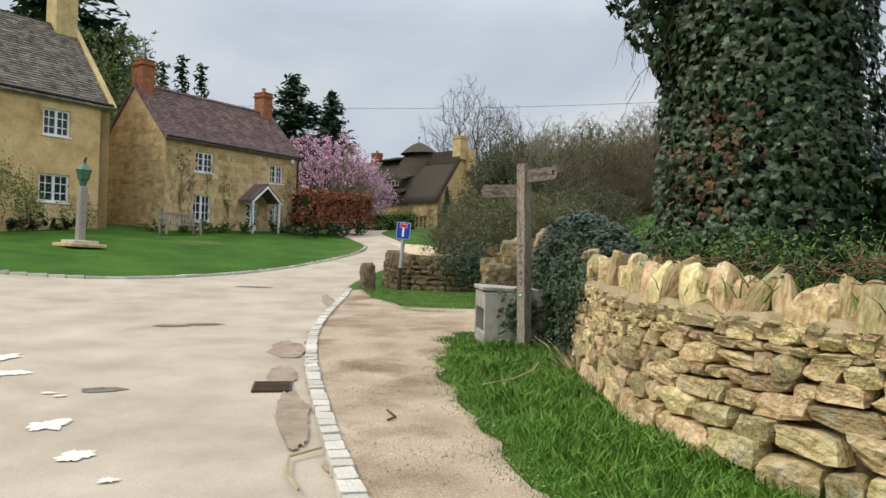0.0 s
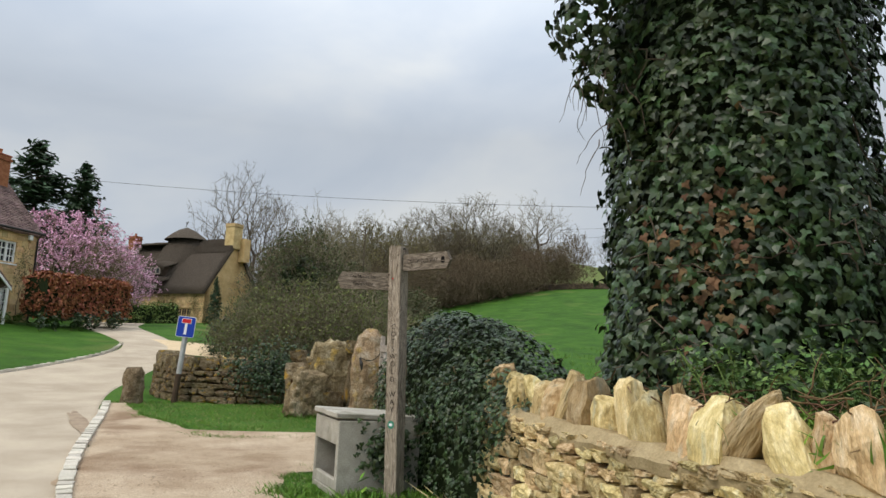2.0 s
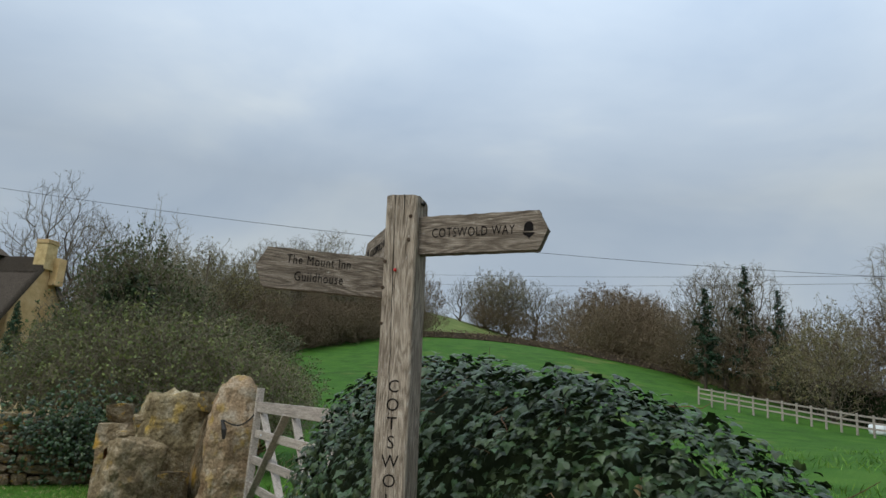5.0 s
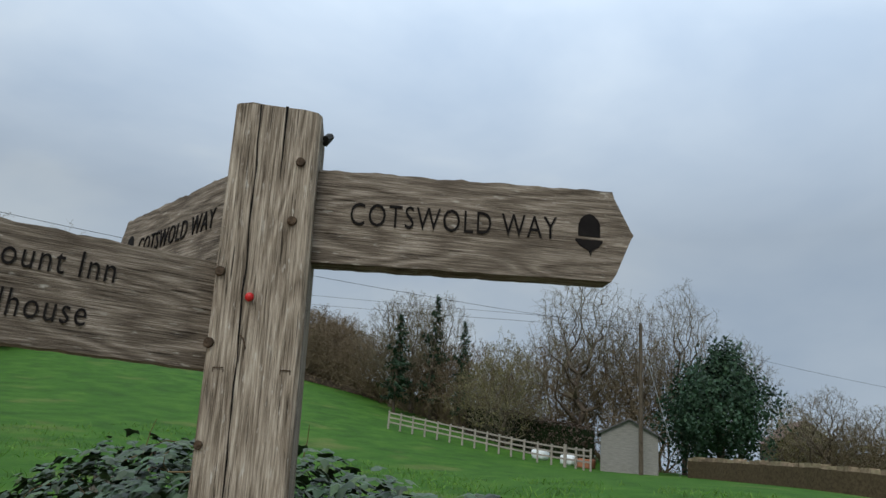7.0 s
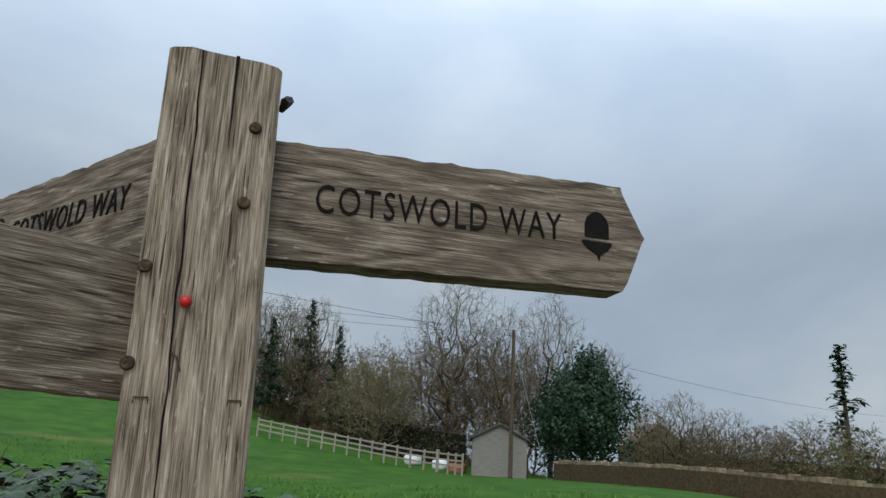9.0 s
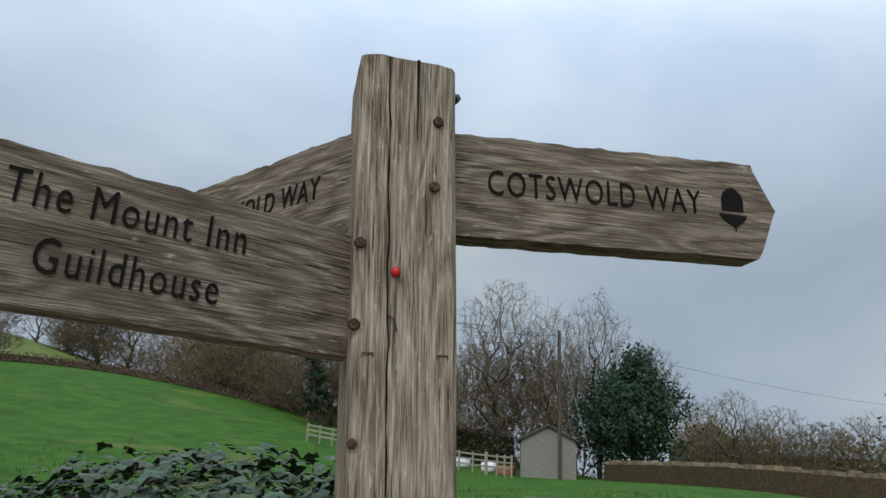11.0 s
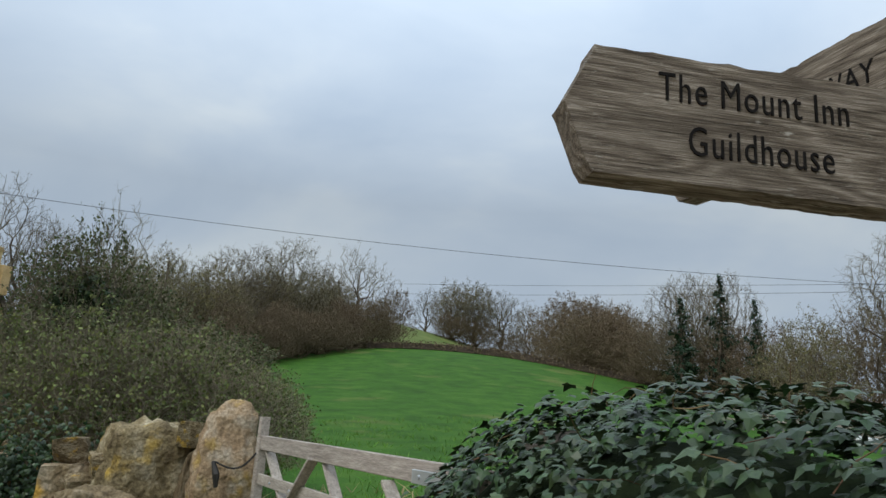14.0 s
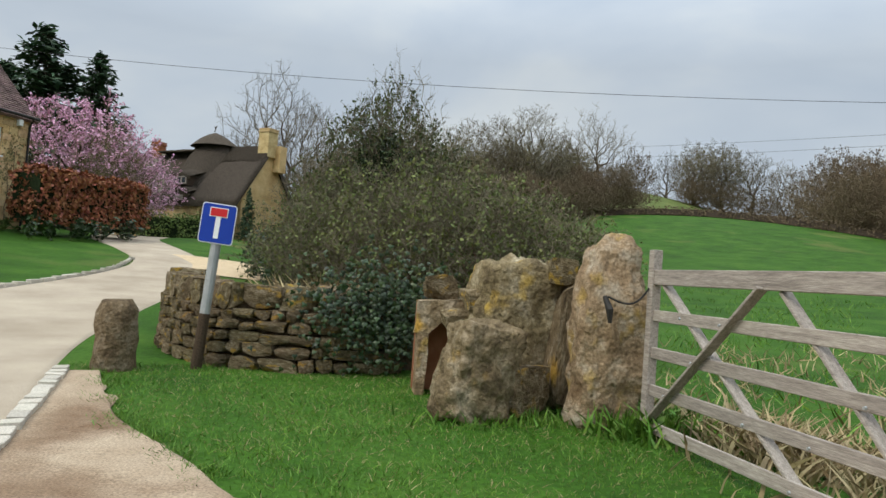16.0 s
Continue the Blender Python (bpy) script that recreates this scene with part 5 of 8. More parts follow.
BLOSSOM = (crown_tree(15, 6.0, 7.0, M_BARK, M_TWIG, 0.2, 700, 2, 0.012, 0.16, 0.5, leaves=(M_PINK, 10000, 0.12)), 6.0, 7.0)


def plant_at(name, kind, x, y, height, width, label, category, group="", z=None):
    """One of the trees above, stretched to its height and width."""
    meshes, h, w = kind
    s = height / h
    return plant(name, meshes, x, y, s, (x * 1.7 + y * 0.9) % 6.28, label, category, group, z, width / w / s)


rng_w = random.Random(77)
WOOD = "bare spring trees round the meadow"
# the wood along the meadow: the trees that stand out, then the mass behind and below them
for kind, x, y, h, w, lab in ((TALL[0], 8.0, 58.0, 9.1, 6.5, "bare grey-brown tree at the edge of the wood"), (OLIVE[0], 12.1, 63.3, 9.0, 6.5, "brown budding tree at the edge of the wood"), (OLIVE[1], 16.1, 66.5, 8.6, 6.3, "olive budding tree at the edge of the wood"),
                              (TALL[1], 22.1, 75.1, 10.9, 8.0, "tall bare tree standing over the wood"), (TALL[2], 26.3, 76.8, 11.7, 9.5, "tall bare tree standing over the wood"), (TALL[0], 31.1, 80.2, 9.6, 7.0, "bare tree at the meadow corner"),
                              (OPEN[0], 35.6, 80.4, 11.8, 9.6, "open bare tree with forked boughs"), (ROUND[0], 40.6, 79.8, 7.0, 5.4, "low brown thicket at the meadow corner"), (ROUND[1], 36.5, 77.5, 5.2, 7.0, "low brown thicket under the open tree"),
                              (OPEN[1], 1.1, 72.0, 14.9, 9.5, "tall bare tree behind the thatched cottage"), (TALL[1], 4.4, 75.8, 13.3, 7.5, "tall bare tree behind the thatched cottage"), (OLIVE[0], 13.5, 68.3, 9.0, 6.0, "brown budding tree in the wood"),
                              (TALL[2], 19.0, 75.1, 10.3, 7.2, "bare tree in the wood")):
    plant_at("bare_tree", kind, x, y, h, w, lab, "tree", WOOD)
for i in range(46):
    u = i / 45
    x, y = 4 + 31 * u + rng_w.gauss(0, 1.6), 63 + 20 * u + rng_w.gauss(0, 2.0) + 5 * (i % 3)
    plant_at("bare_tree", rng_w.choice(TALL + OLIVE + OLIVE), x, y, rng_w.uniform(6.6, 8.6), rng_w.uniform(5, 7), "bare grey-brown tree in a dense spring wood", "tree", WOOD)
for i in range(22):
    u = i / 21
    x, y = 6 + 29 * u + rng_w.gauss(0, 1), 57.5 + 20 * u + rng_w.gauss(0, 1)
    plant_at("thicket", rng_w.choice(ROUND), x, y, rng_w.uniform(3.6, 5.6), rng_w.uniform(4.5, 7), "brown leafless thicket at the foot of the wood", "shrub", WOOD)
# the brow of the hill
for x, y, h, w in ((63.5, 108.5, 8.0, 5.6), (68.2, 108.2, 9.3, 8.5), (72.8, 107.4, 11.0, 9.5), (77.7, 106.1, 11.8, 9.5), (80.5, 101.9, 12.1, 9.0), (70.8, 111, 10.5, 9.0), (75.0, 110, 11.8, 9.0), (84, 100, 12.5, 9.0), (88, 97, 13.0, 9.5), (92, 94, 13.0, 9.5)):
    plant_at("bare_tree", rng_w.choice(TALL + OLIVE) if h > 9 else OPEN[0], x, y, h, w, "bare grey-brown tree on the brow of the hill", "tree", WOOD)
for x, y, h, w in ((66.5, 107, 4.5, 6), (70, 107, 5, 7), (74, 106, 5.5, 7), (78, 103, 6, 7), (82, 99, 7, 8)):
    plant_at("thicket", rng_w.choice(ROUND), x, y, h, w, "brown undergrowth below the trees on the brow", "shrub", WOOD)
# rounded trees down the meadow's far edge
for x, y, h, w in ((59.5, 70.0, 8.6, 11.0), (55.9, 65.0, 7.8, 10.5), (55.0, 58.3, 6.6, 8.5), (61, 66, 8.0, 9), (52.4, 60.8, 5.8, 8.0), (54, 54.5, 6.2, 8.0), (52.2, 50.5, 5.6, 6.5), (57, 61, 7.6, 9.0), (53, 46.5, 6.0, 6.5), (64, 68, 8.0, 9.0)):
    plant_at("thicket", rng_w.choice(ROUND), x, y, h, w, "rounded brown leafless trees along the meadow edge", "shrub", WOOD)
# tall trees round the paddock and the shed
for kind, n, x, y, h, w, lab in ((TALL[0], "bare_tree", 50.4, 47.8, 10.2, 7.0, "tall bare tree behind the paddock fence"), (TALL[1], "bare_tree", 49.9, 42.6, 10.7, 6.4, "tall bare tree among dark pines"), (TALL[2], "bare_tree", 50.5, 45.6, 10.4, 7.4, "tall bare tree among dark pines"),
                                 (OLIVE[0], "bare_tree", 41.9, 31.6, 7.2, 5.2, "small pale bare tree inside the paddock"), (OLIVE[1], "bare_tree", 46.6, 36.5, 5.5, 5.0, "small olive tree behind the paddock"),
                                 (BIRCH[0], "birch_tree", 47.0, 28.6, 13.6, 7.6, "tall drooping birch with fine brown twigs"), (BIRCH[1], "birch_tree", 49.6, 25.6, 12.2, 5.6, "tall drooping birch with fine brown twigs"), (BIRCH[0], "birch_tree", 49.0, 22.0, 12.9, 5.6, "tall slender birch with an open crown"),
                                 (ROUND[0], "thicket", 48.6, 30.9, 8.6, 8.0, "dense brown leafless tree behind the shed"), (ROUND[1], "thicket", 50.0, 27.8, 9.2, 8.2, "dense brown leafless tree behind the shed"), (ROUND[0], "thicket", 50.2, 24.1, 8.6, 7.4, "dense brown leafless tree behind the shed"),
                                 (ROUND[1], "thicket", 48.6, 34.5, 6.4, 6.5, "dense brown leafless tree by the fence"), (ROUND[0], "thicket", 49.6, 38.5, 6.8, 7.0, "dense brown leafless tree by the fence"), (ROUND[1], "thicket", 50.6, 42.5, 6.4, 7.0, "dense brown leafless tree by the fence"),
                                 (TALL[0], "bare_tree", 55.5, 19.8, 10.3, 6.0, "bare tree behind the dark evergreen")):
    plant_at(n, kind, x, y, h, w, lab, "tree")
# low trees beyond the field wall
for kind, x, y, h, w in ((TALL[1], 49.9, 13.7, 5.8, 4.8), (TALL[2], 52.1, 11.2, 4.9, 5.0), (OLIVE[0], 53.7, 16.1, 5.1, 4.5), (ROUND[0], 50.1, 12.4, 3.7, 4.5), (ROUND[1], 53, 8.5, 4.2, 6.0), (TALL[0], 54, 6.0, 5.2, 5.0), (OLIVE[1], 51, 3.5, 4.4, 5.0), (ROUND[0], 50, -0.5, 4.4, 6.0), (TALL[1], 52, -4, 5.5, 5.5), (ROUND[1], 49, -7, 4.4, 6.0)):
    plant_at("bare_tree", kind, x, y, h, w, "low bare tree behind the field wall", "tree", "low trees behind the field wall")
# bushes by the low wall
for kind, x, y, h, w, lab in ((SHRUB[0], 1.85, 24.0, 4.5, 3.3, "tall tangled hawthorn bush with small new leaves"), (SHRUB[1], 0.75, 23.6, 2.5, 2.2, "tangled hawthorn bush with small new leaves"), (SHRUB[1], 3.3, 25.0, 3.4, 3.6, "tangled hawthorn bush with small new leaves"),
                              (SHRUB[0], 5.4, 27.5, 3.2, 4.4, "tangled hawthorn bush with small new leaves")):
    plant_at("hawthorn_bush", kind, x, y, h, w, lab, "bush")
leaf_block("ivied_bush", [(1.3, 24.2), (2.5, 24.0)], 0.7, 0.3, 3.3, 2600, M_IVY, 0.085, "dense dark ivied bush among the hawthorn", "bush", 59, 0.7)
for x, y, s in ((1.2, 18.9, 0.95), (1.9, 18.6, 1.1), (2.6, 18.3, 0.95), (3.6, 18.9, 0.8), (3.2, 18.2, 0.85), (1.7, 20.2, 1.3), (2.6, 20.0, 1.25), (1.0, 20.8, 1.2), (3.1, 19.6, 1.0), (0.2, 20.6, 0.9), (3.9, 20.2, 0.9)):
    plant_at("bramble_bush", rng_w.choice(BRAMBLE), x, y, 1.75 * s, 2.3 * s, "tangle of bramble stems with small green leaves", "bush", "brambles behind the low wall", ground(x, y) + 0.45)
plant_at("bare_tree", OPEN[0], 2.6, 26.0, 5.5, 3.2, "thin bare tree rising out of the bushes", "tree")
plant_at("bare_tree", OLIVE[0], 9.0, 64, 8.6, 6.5, "olive brown tree beside the thatched cottage", "tree")
plant_at("blossom_tree", BLOSSOM, -8.2, 45.0, 6.0, 7.6, "spreading cherry tree in full pink blossom", "tree")
plant_at("blossom_tree", BLOSSOM, -6.2, 47.5, 4.4, 5.0, "smaller cherry tree in pink blossom", "tree")
plant_at("bare_tree", OLIVE[1], -6.6, 43.5, 4.6, 3.6, "small tree in pale new leaf before the blossom", "tree")
plant_at("leafy_shrub", SPRAY, 4.6, 6.0, 3.4, 1.7, "leafy branches in bright new leaf behind the ivied trunk", "bush", z=0.9)


def conifer(seed, height, width, bare=0.12, droop=0.35, dens=1.0, gappy=0.0, needle=None):
    rng = np.random.default_rng(seed)
    segs, P, N, S = [(Vector((0, 0, 0)), Vector((0, 0, height)), 0.03 * height * 0.6, 0.02)], [], [], []
    nb = int(34 * height / 8 * dens)
    for i in range(nb * 5):
        u = bare + (1 - bare) * (i + rng.random()) / (nb * 5)
        z = u * height
        l = width * (1 - u) ** 0.75 * rng.uniform(0.55, 1.1) * (1 - gappy * (0.5 + 0.5 * math.sin(u * 37))) + 0.08
        a = rng.uniform(0, math.tau)
        d = np.array([math.cos(a), math.sin(a), -droop + 0.5 * u])
        e = d * l + np.array([0, 0, z])
        segs.append((Vector((0, 0, z)), Vector(e), 0.03, 0.006))
        k = max(4, int(13 * l * dens))
        t = rng.uniform(0.25, 1.05, k)
        P.append(np.array([0, 0, z]) + d * l * t[:, None] + rng.normal(0, 0.10, (k, 3)) - np.array([0, 0, 0.05]))
        N.append(np.tile([0, 0, 1.0], (k, 1)) + d * 0.4)
        S.append(rng.uniform(0.25, 0.5, k))
    V, F = cones_np(segs, 4)
    wood = mesh_np("trunk", V, F, M_BARK)
    V, F = scatter_np(np.array([(-0.5, 0, 0), (0, -0.22, 0.05), (0.62, 0, -0.12), (0, 0.22, 0.05)]), CARD_F, np.concatenate(P), np.concatenate(N), np.concatenate(S), rng, 0.45)
    return wood, mesh_np("crown", V, F, needle or M_NEEDLE)


M_FIR = mat("fir_needle", [(0.3, (0.024, 0.052, 0.024)), (0.7, (0.058, 0.10, 0.046))], scale=2, bump=0.0, per_island=0.4, rough=0.7)
FIR = [conifer(21, 10, 3.1, 0.08, 0.2, 1.25, 0.0, M_FIR), conifer(22, 10, 2.6, 0.05, 0.2, 1.25, 0.0, M_FIR)]
PINE = conifer(24, 10, 3.0, 0.14, 0.12, 0.8, 0.6)
LARCH = conifer(23, 10, 1.7, 0.12, 0.3, 0.55, 0.75)
for me, x, y, s, sx, lab in ((FIR[0], -13.8, 60, 1.32, 1.45, "dark green fir behind the roof"), (FIR[1], -10.6, 60, 1.18, 1.25, "dark green fir with a pointed top"), (FIR[0], -16.2, 61, 1.1, 1.4, "dark green fir behind the roof"),
                             (FIR[0], -30.5, 56, 2.35, 1.15, "tall dark conifer behind the house"), (FIR[1], -34.0, 57, 2.2, 1.2, "tall dark conifer behind the house"), (LARCH, -26.8, 56, 1.65, 1.0, "thin feathery conifer behind the houses"),
                             (LARCH, -24.2, 58, 1.4, 1.1, "thin feathery conifer behind the houses"), (LARCH, -22.6, 58, 1.45, 1.1, "thin feathery conifer behind the houses"), (LARCH, -21.0, 58, 1.38, 1.1, "thin feathery conifer behind the houses"),
                             (PINE, 46.0, 44.0, 0.80, 0.95, "dark pine among bare trees"), (PINE, 48.8, 42.4, 1.03, 0.75, "gappy dark pine among bare trees"), (PINE, 47.1, 38.4, 0.84, 0.65, "gappy dark pine with layered boughs"),
                             (LARCH, 59.5, 3.2, 1.1, 1.5, "dark cedar with level boughs"), (FIR[1], -0.6, 59.3, 0.36, 0.8, "small dark conifer against the cottage gable")):
    plant("conifer", me, x, y, s, s * 3.1, lab, "conifer", sx=sx)
for x, y, s, lab in ((-20.6, 42.0, 1.4, "yellow-green tree between the two houses"),):
    plant("willow_tree", crown_tree(31, 8.5, 5.5, M_BARK, M_TWIG, 0.15, 600, 2, 0.012, 0.16, 0.5, leaves=(M_BUD, 9000, 0.14)), x, y, s, 0.4, lab, "tree")


def build_yew():
    """The broad dark evergreen by the shed."""
    rng = np.random.default_rng(41)
    x, y = 44.8, 18.7
    root = thing("evergreen_tree", pose(x, y, ground(x, y)), "broad dark green evergreen beside the shed", "tree")
    bm = bmesh.new()
    add_tube(bm, [(0, 0, 0), (0, 0, 2.5), (0.1, 0, 5)], [0.28, 0.22, 0.08], 8)
    part("trunk", bm, M_BARK, root)
    n = 17000
    d = rng.normal(0, 1, (n, 3))
    d /= np.linalg.norm(d, axis=1)[:, None]
    # boughs that end in separate dark tufts
    tufts = rng.normal(0, 1, (150, 3))
    tufts /= np.linalg.norm(tufts, axis=1)[:, None]
    d = tufts[rng.integers(0, 150, n)] + rng.normal(0, 0.20, (n, 3))
    d /= np.linalg.norm(d, axis=1)[:, None]
    lump = np.array([1 + 0.50 * noise.noise(Vector(v * 2.9)) + 0.24 * noise.noise(Vector(v * 6)) for v in d])
    P = d * lump[:, None] * np.array([3.3, 3.3, 3.5]) * rng.uniform(0.5, 1.04, (n, 1))
    P[:, :2] *= (1 - 0.42 * np.clip(P[:, 2:3] / 3.3, -0.35, 1))
    P += np.array([0, 0, 3.9])
    V, F = scatter_np(CARD_V, CARD_F, P, d, rng.uniform(0.16, 0.30, n), rng, 0.6)
    ob = new("crown", mesh_np("crown", V, F, M_NEEDLE))
    ob.parent = root


build_yew()


leaf_block("ivy_thicket", [(4.1, 6.5), (4.7, 5.7), (5.7, 4.7), (7.0, 3.9)], 0.55, 0.9, 2.15, 6500, M_IVY, 0.085, "dark ivy thicket behind the stone wall", "ivy", 81, 0.55)
plant_at("leafy_shrub", SPRAY, 5.3, 5.1, 4.3, 2.2, "leafy branches rising out of the ivy thicket", "bush", z=0.9)
leaf_block("beech_hedge", [(-7.6, 35.4), (-6.4, 37.4), (-5.0, 39.7)], 0.65, 0.45, 2.15, 6500, M_BEECH, 0.15, "clipped copper brown beech hedge by the lane", "hedge", 51)
leaf_block("dark_hedge", [(46.8, 37), (44.6, 31.5), (42.6, 26.0)], 0.7, -0.4, 2.2, 4600, M_DARKWOOD, 0.16, "dark brown clipped hedge behind the paddock", "hedge", 52)
leaf_block("cottage_garden_hedge", [(-6.3, 53), (-4.6, 54.0), (-3.0, 54.2)], 0.7, 0.0, 1.3, 1600, M_BUD, 0.13, "low green garden hedge before the cottage", "hedge", 53, 0.3)
leaf_block("lane_bush", [(0.2, 30.5), (0.5, 28.5), (0.8, 26)], 0.8, 0.0, 1.25, 4200, M_IVY, 0.11, "dark green bush beside the lane", "bush", 54, 0.5, M_SHADE, 0.5)
leaf_block("meadow_hedge", [(33, 77.5), (44, 70), (52, 58), (56, 47)], 0.45, 0.0, 0.75, 3600, M_TWIGRED, 0.2, "low dark brown hedge line along the meadow top", "hedge", 55, 0.3, M_DARKWOOD)
leaf_block("wood_edge_thicket", [(4, 55), (10, 60), (17, 67), (26, 75)], 1.5, 0.0, 3.0, 7000, M_BUDBROWN, 0.17, "dark scrub under the trees of the wood", "thicket", 57, 1.3, M_TWIGRED, 0.9)
leaf_block("lane_thicket", [(56, 17), (55, 9), (52, 1), (50, -6)], 1.6, 0.0, 3.0, 4200, M_BUDBROWN, 0.25, "brown scrub behind the field wall", "thicket", 60, 1.3, M_TWIGRED, 0.8)
leaf_block("right_edge_thicket", [(57, 68), (56, 56), (52, 46), (49, 36)], 1.6, 0.0, 2.4, 8000, M_BUDBROWN, 0.16, "brown scrub along the meadow edge", "thicket", 58, 1.3, M_TWIGRED, 0.9)

# ---- buildings ----
def wall_panel(name, length, height, openings, thick, material, parent, m, gable=None):
    """An upright wall along x with real openings (x0, x1, z0, z1); gable: the apex (x, z) above it."""
    bm = bmesh.new()
    xs = sorted({0.0, length, *[o[0] for o in openings], *[o[1] for o in openings]})
    zs = sorted({-0.6, height, *[o[2] for o in openings], *[o[3] for o in openings]})
    for x0, x1 in zip(xs, xs[1:]):
        for z0, z1 in zip(zs, zs[1:]):
            if not any(o[0] <= x0 and x1 <= o[1] and o[2] <= z0 and z1 <= o[3] for o in openings):
                add_box(bm, (x1 - x0, thick, z1 - z0), pose((x0 + x1) / 2, thick / 2, (z0 + z1) / 2))
    if gable:
        add_prism(bm, [(0, height), (length, height), gable], thick)
    bmesh.ops.remove_doubles(bm, verts=bm.verts, dist=0.0005)
    inner = [f for f in bm.faces if len(f.verts) == 4 and all(len(e.link_faces) > 2 for e in f.edges)]
    ob = part(name, bm, material, parent)
    ob.matrix_local = m
    return ob


def window(parent, m, w, h, cols, rows, mat_frame=None, sill=True, bar=0.05, lights=1):
    """A framed window with glazing bars; its origin at the lower left of the opening."""
    mat_frame = mat_frame or M_WHITE
    root = new("window")
    root.parent, root.matrix_local = parent, m
    bm = bmesh.new()
    f = 0.08
    add_box(bm, (w, 0.06, f), pose(w / 2, 0.1, f / 2))
    add_box(bm, (w, 0.06, f), pose(w / 2, 0.1, h - f / 2))
    add_box(bm, (f, 0.06, h - 2 * f), pose(f / 2, 0.1, h / 2))
    add_box(bm, (f, 0.06, h - 2 * f), pose(w - f / 2, 0.1, h / 2))
    for i in range(1, lights):
        add_box(bm, (f * 1.3, 0.06, h - 2 * f), pose(w * i / lights, 0.1, h / 2))
    part("frame", bm, mat_frame, root)
    bm = bmesh.new()
    for i in range(1, cols):
        if lights == 1 or i * lights % cols:
            add_box(bm, (bar * 0.7, 0.03, h - 2 * f - 0.002), pose(w * i / cols, 0.115, h / 2))
    for i in range(1, rows):
        add_box(bm, (w - 2 * f - 0.002, 0.026, bar * 0.7), pose(w / 2, 0.116, h * i / rows))
    part("glazing_bar", bm, mat_frame, root)
    bm = bmesh.new()
    add_box(bm, (w - 2 * f + 0.01, 0.008, h - 2 * f + 0.01), pose(w / 2, 0.125, h / 2))
    part("pane", bm, M_GLASS, root)
    # dark sheet behind the glass, added in place of the unlit room
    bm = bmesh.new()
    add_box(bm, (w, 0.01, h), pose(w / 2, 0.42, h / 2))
    part("room_shade_sheet", bm, M_IRON, root)
    if sill:
        bm = bmesh.new()
        add_box(bm, (w + 0.14, 0.14, 0.06), pose(w / 2, 0.03, -0.032), 0.01)
        part("sill", bm, M_WHITE if mat_frame is M_WHITE else M_RENDER, root)
    return root


def tiled_slope(parent, m, length, run, rise, course, width, material, seed, name="roof"):
    """A slope of overlapping tiles: x along the eave, up and back over run and rise."""
    rng = random.Random(seed)
    L = math.hypot(run, rise)
    bm = bmesh.new()
    add_box(bm, (length, L, 0.06), pose(length / 2, L / 2, -0.05))
    slope = part(name, bm, material, parent)
    slope.matrix_local = m @ pose(0, 0, 0, math.degrees(math.atan2(rise, run)))
    verts, faces = [], []
    n = int(L / course)
    for j in range(n):
        y0 = j * L / n
        x = -rng.uniform(0, width)
        while x < length:
            w = width * rng.uniform(0.8, 1.2)
            a, b = max(x, 0) + 0.006, min(x + w, length)
            if b - a > 0.03:
                t0, t1 = 0.034 + rng.uniform(-0.006, 0.009), 0.006
                yl, yh = y0 + rng.uniform(-0.012, 0.012), y0 + L / n * 1.15
                k = len(verts)
                verts += [(a, yl, t0), (b, yl, t0), (b, yh, t1), (a, yh, t1), (a, yl, -0.02), (b, yl, -0.02)]
                faces += [(k, k + 1, k + 2, k + 3), (k + 4, k + 5, k + 1, k), (k + 4, k, k + 3), (k + 5, k + 2, k + 1)]
            x += w
    ob = stuff("tiles", verts, faces, material, slope)
    return slope


def chimney(parent, m, w, d, h, material, pots=1, cap=True, name="chimney"):
    bm = bmesh.new()
    add_box(bm, (w, d, h), pose(0, 0, h / 2), 0.01)
    if cap:
        add_box(bm, (w + 0.10, d + 0.10, 0.12), pose(0, 0, h - 0.16), 0.01)
        add_box(bm, (w + 0.05, d + 0.05, 0.07), pose(0, 0, h + 0.034), 0.01)
    st = part(name, bm, material, parent)
    st.matrix_local = m
    for i in range(pots):
        bm = bmesh.new()
        add_tube(bm, [(0, 0, h + 0.06), (0, 0, h + 0.25), (0, 0, h + 0.30), (0, 0, h + 0.34)], [0.11, 0.09, 0.11, 0.10], 12)
        p = part("chimney_pot", bm, M_POTBRICK, st)
        p.matrix_local = pose((i - (pots - 1) / 2) * 0.35, 0, 0)
    return st


def stone_courses(parent, m, length, height, seed, skip=(), course=0.16):
    """Squared rubble facing on a wall, 8 mm proud, as joined stones."""
    rng = random.Random(seed)
    verts, faces = [], []
    z = -0.2
    while z < height:
        h = course * rng.uniform(0.7, 1.3)
        x = rng.uniform(-0.3, 0)
        while x < length:
            w = rng.uniform(0.2, 0.55)
            a, b = max(x + 0.008, 0), min(x + w - 0.008, length)
            top = min(z + h - 0.012, height)
            if b - a > 0.05 and top - z > 0.03 and not skip_at(skip, (a + b) / 2, z + h / 2):
                o, k = rng.uniform(0.006, 0.022), len(verts)
                verts += [(a, -o, z), (b, -o, z), (b, -o, top), (a, -o, top), (a, 0.01, z), (b, 0.01, z), (b, 0.01, top), (a, 0.01, top)]
                faces += [(k, k + 1, k + 2, k + 3), (k + 3, k + 2, k + 6, k + 7), (k + 4, k + 5, k + 1, k), (k + 4, k, k + 3, k + 7), (k + 1, k + 5, k + 6, k + 2)]
            x += w
        z += h
    ob = stuff("rubble_facing", verts, faces, M_BLOCK, parent)
    ob.matrix_local = m
    return ob


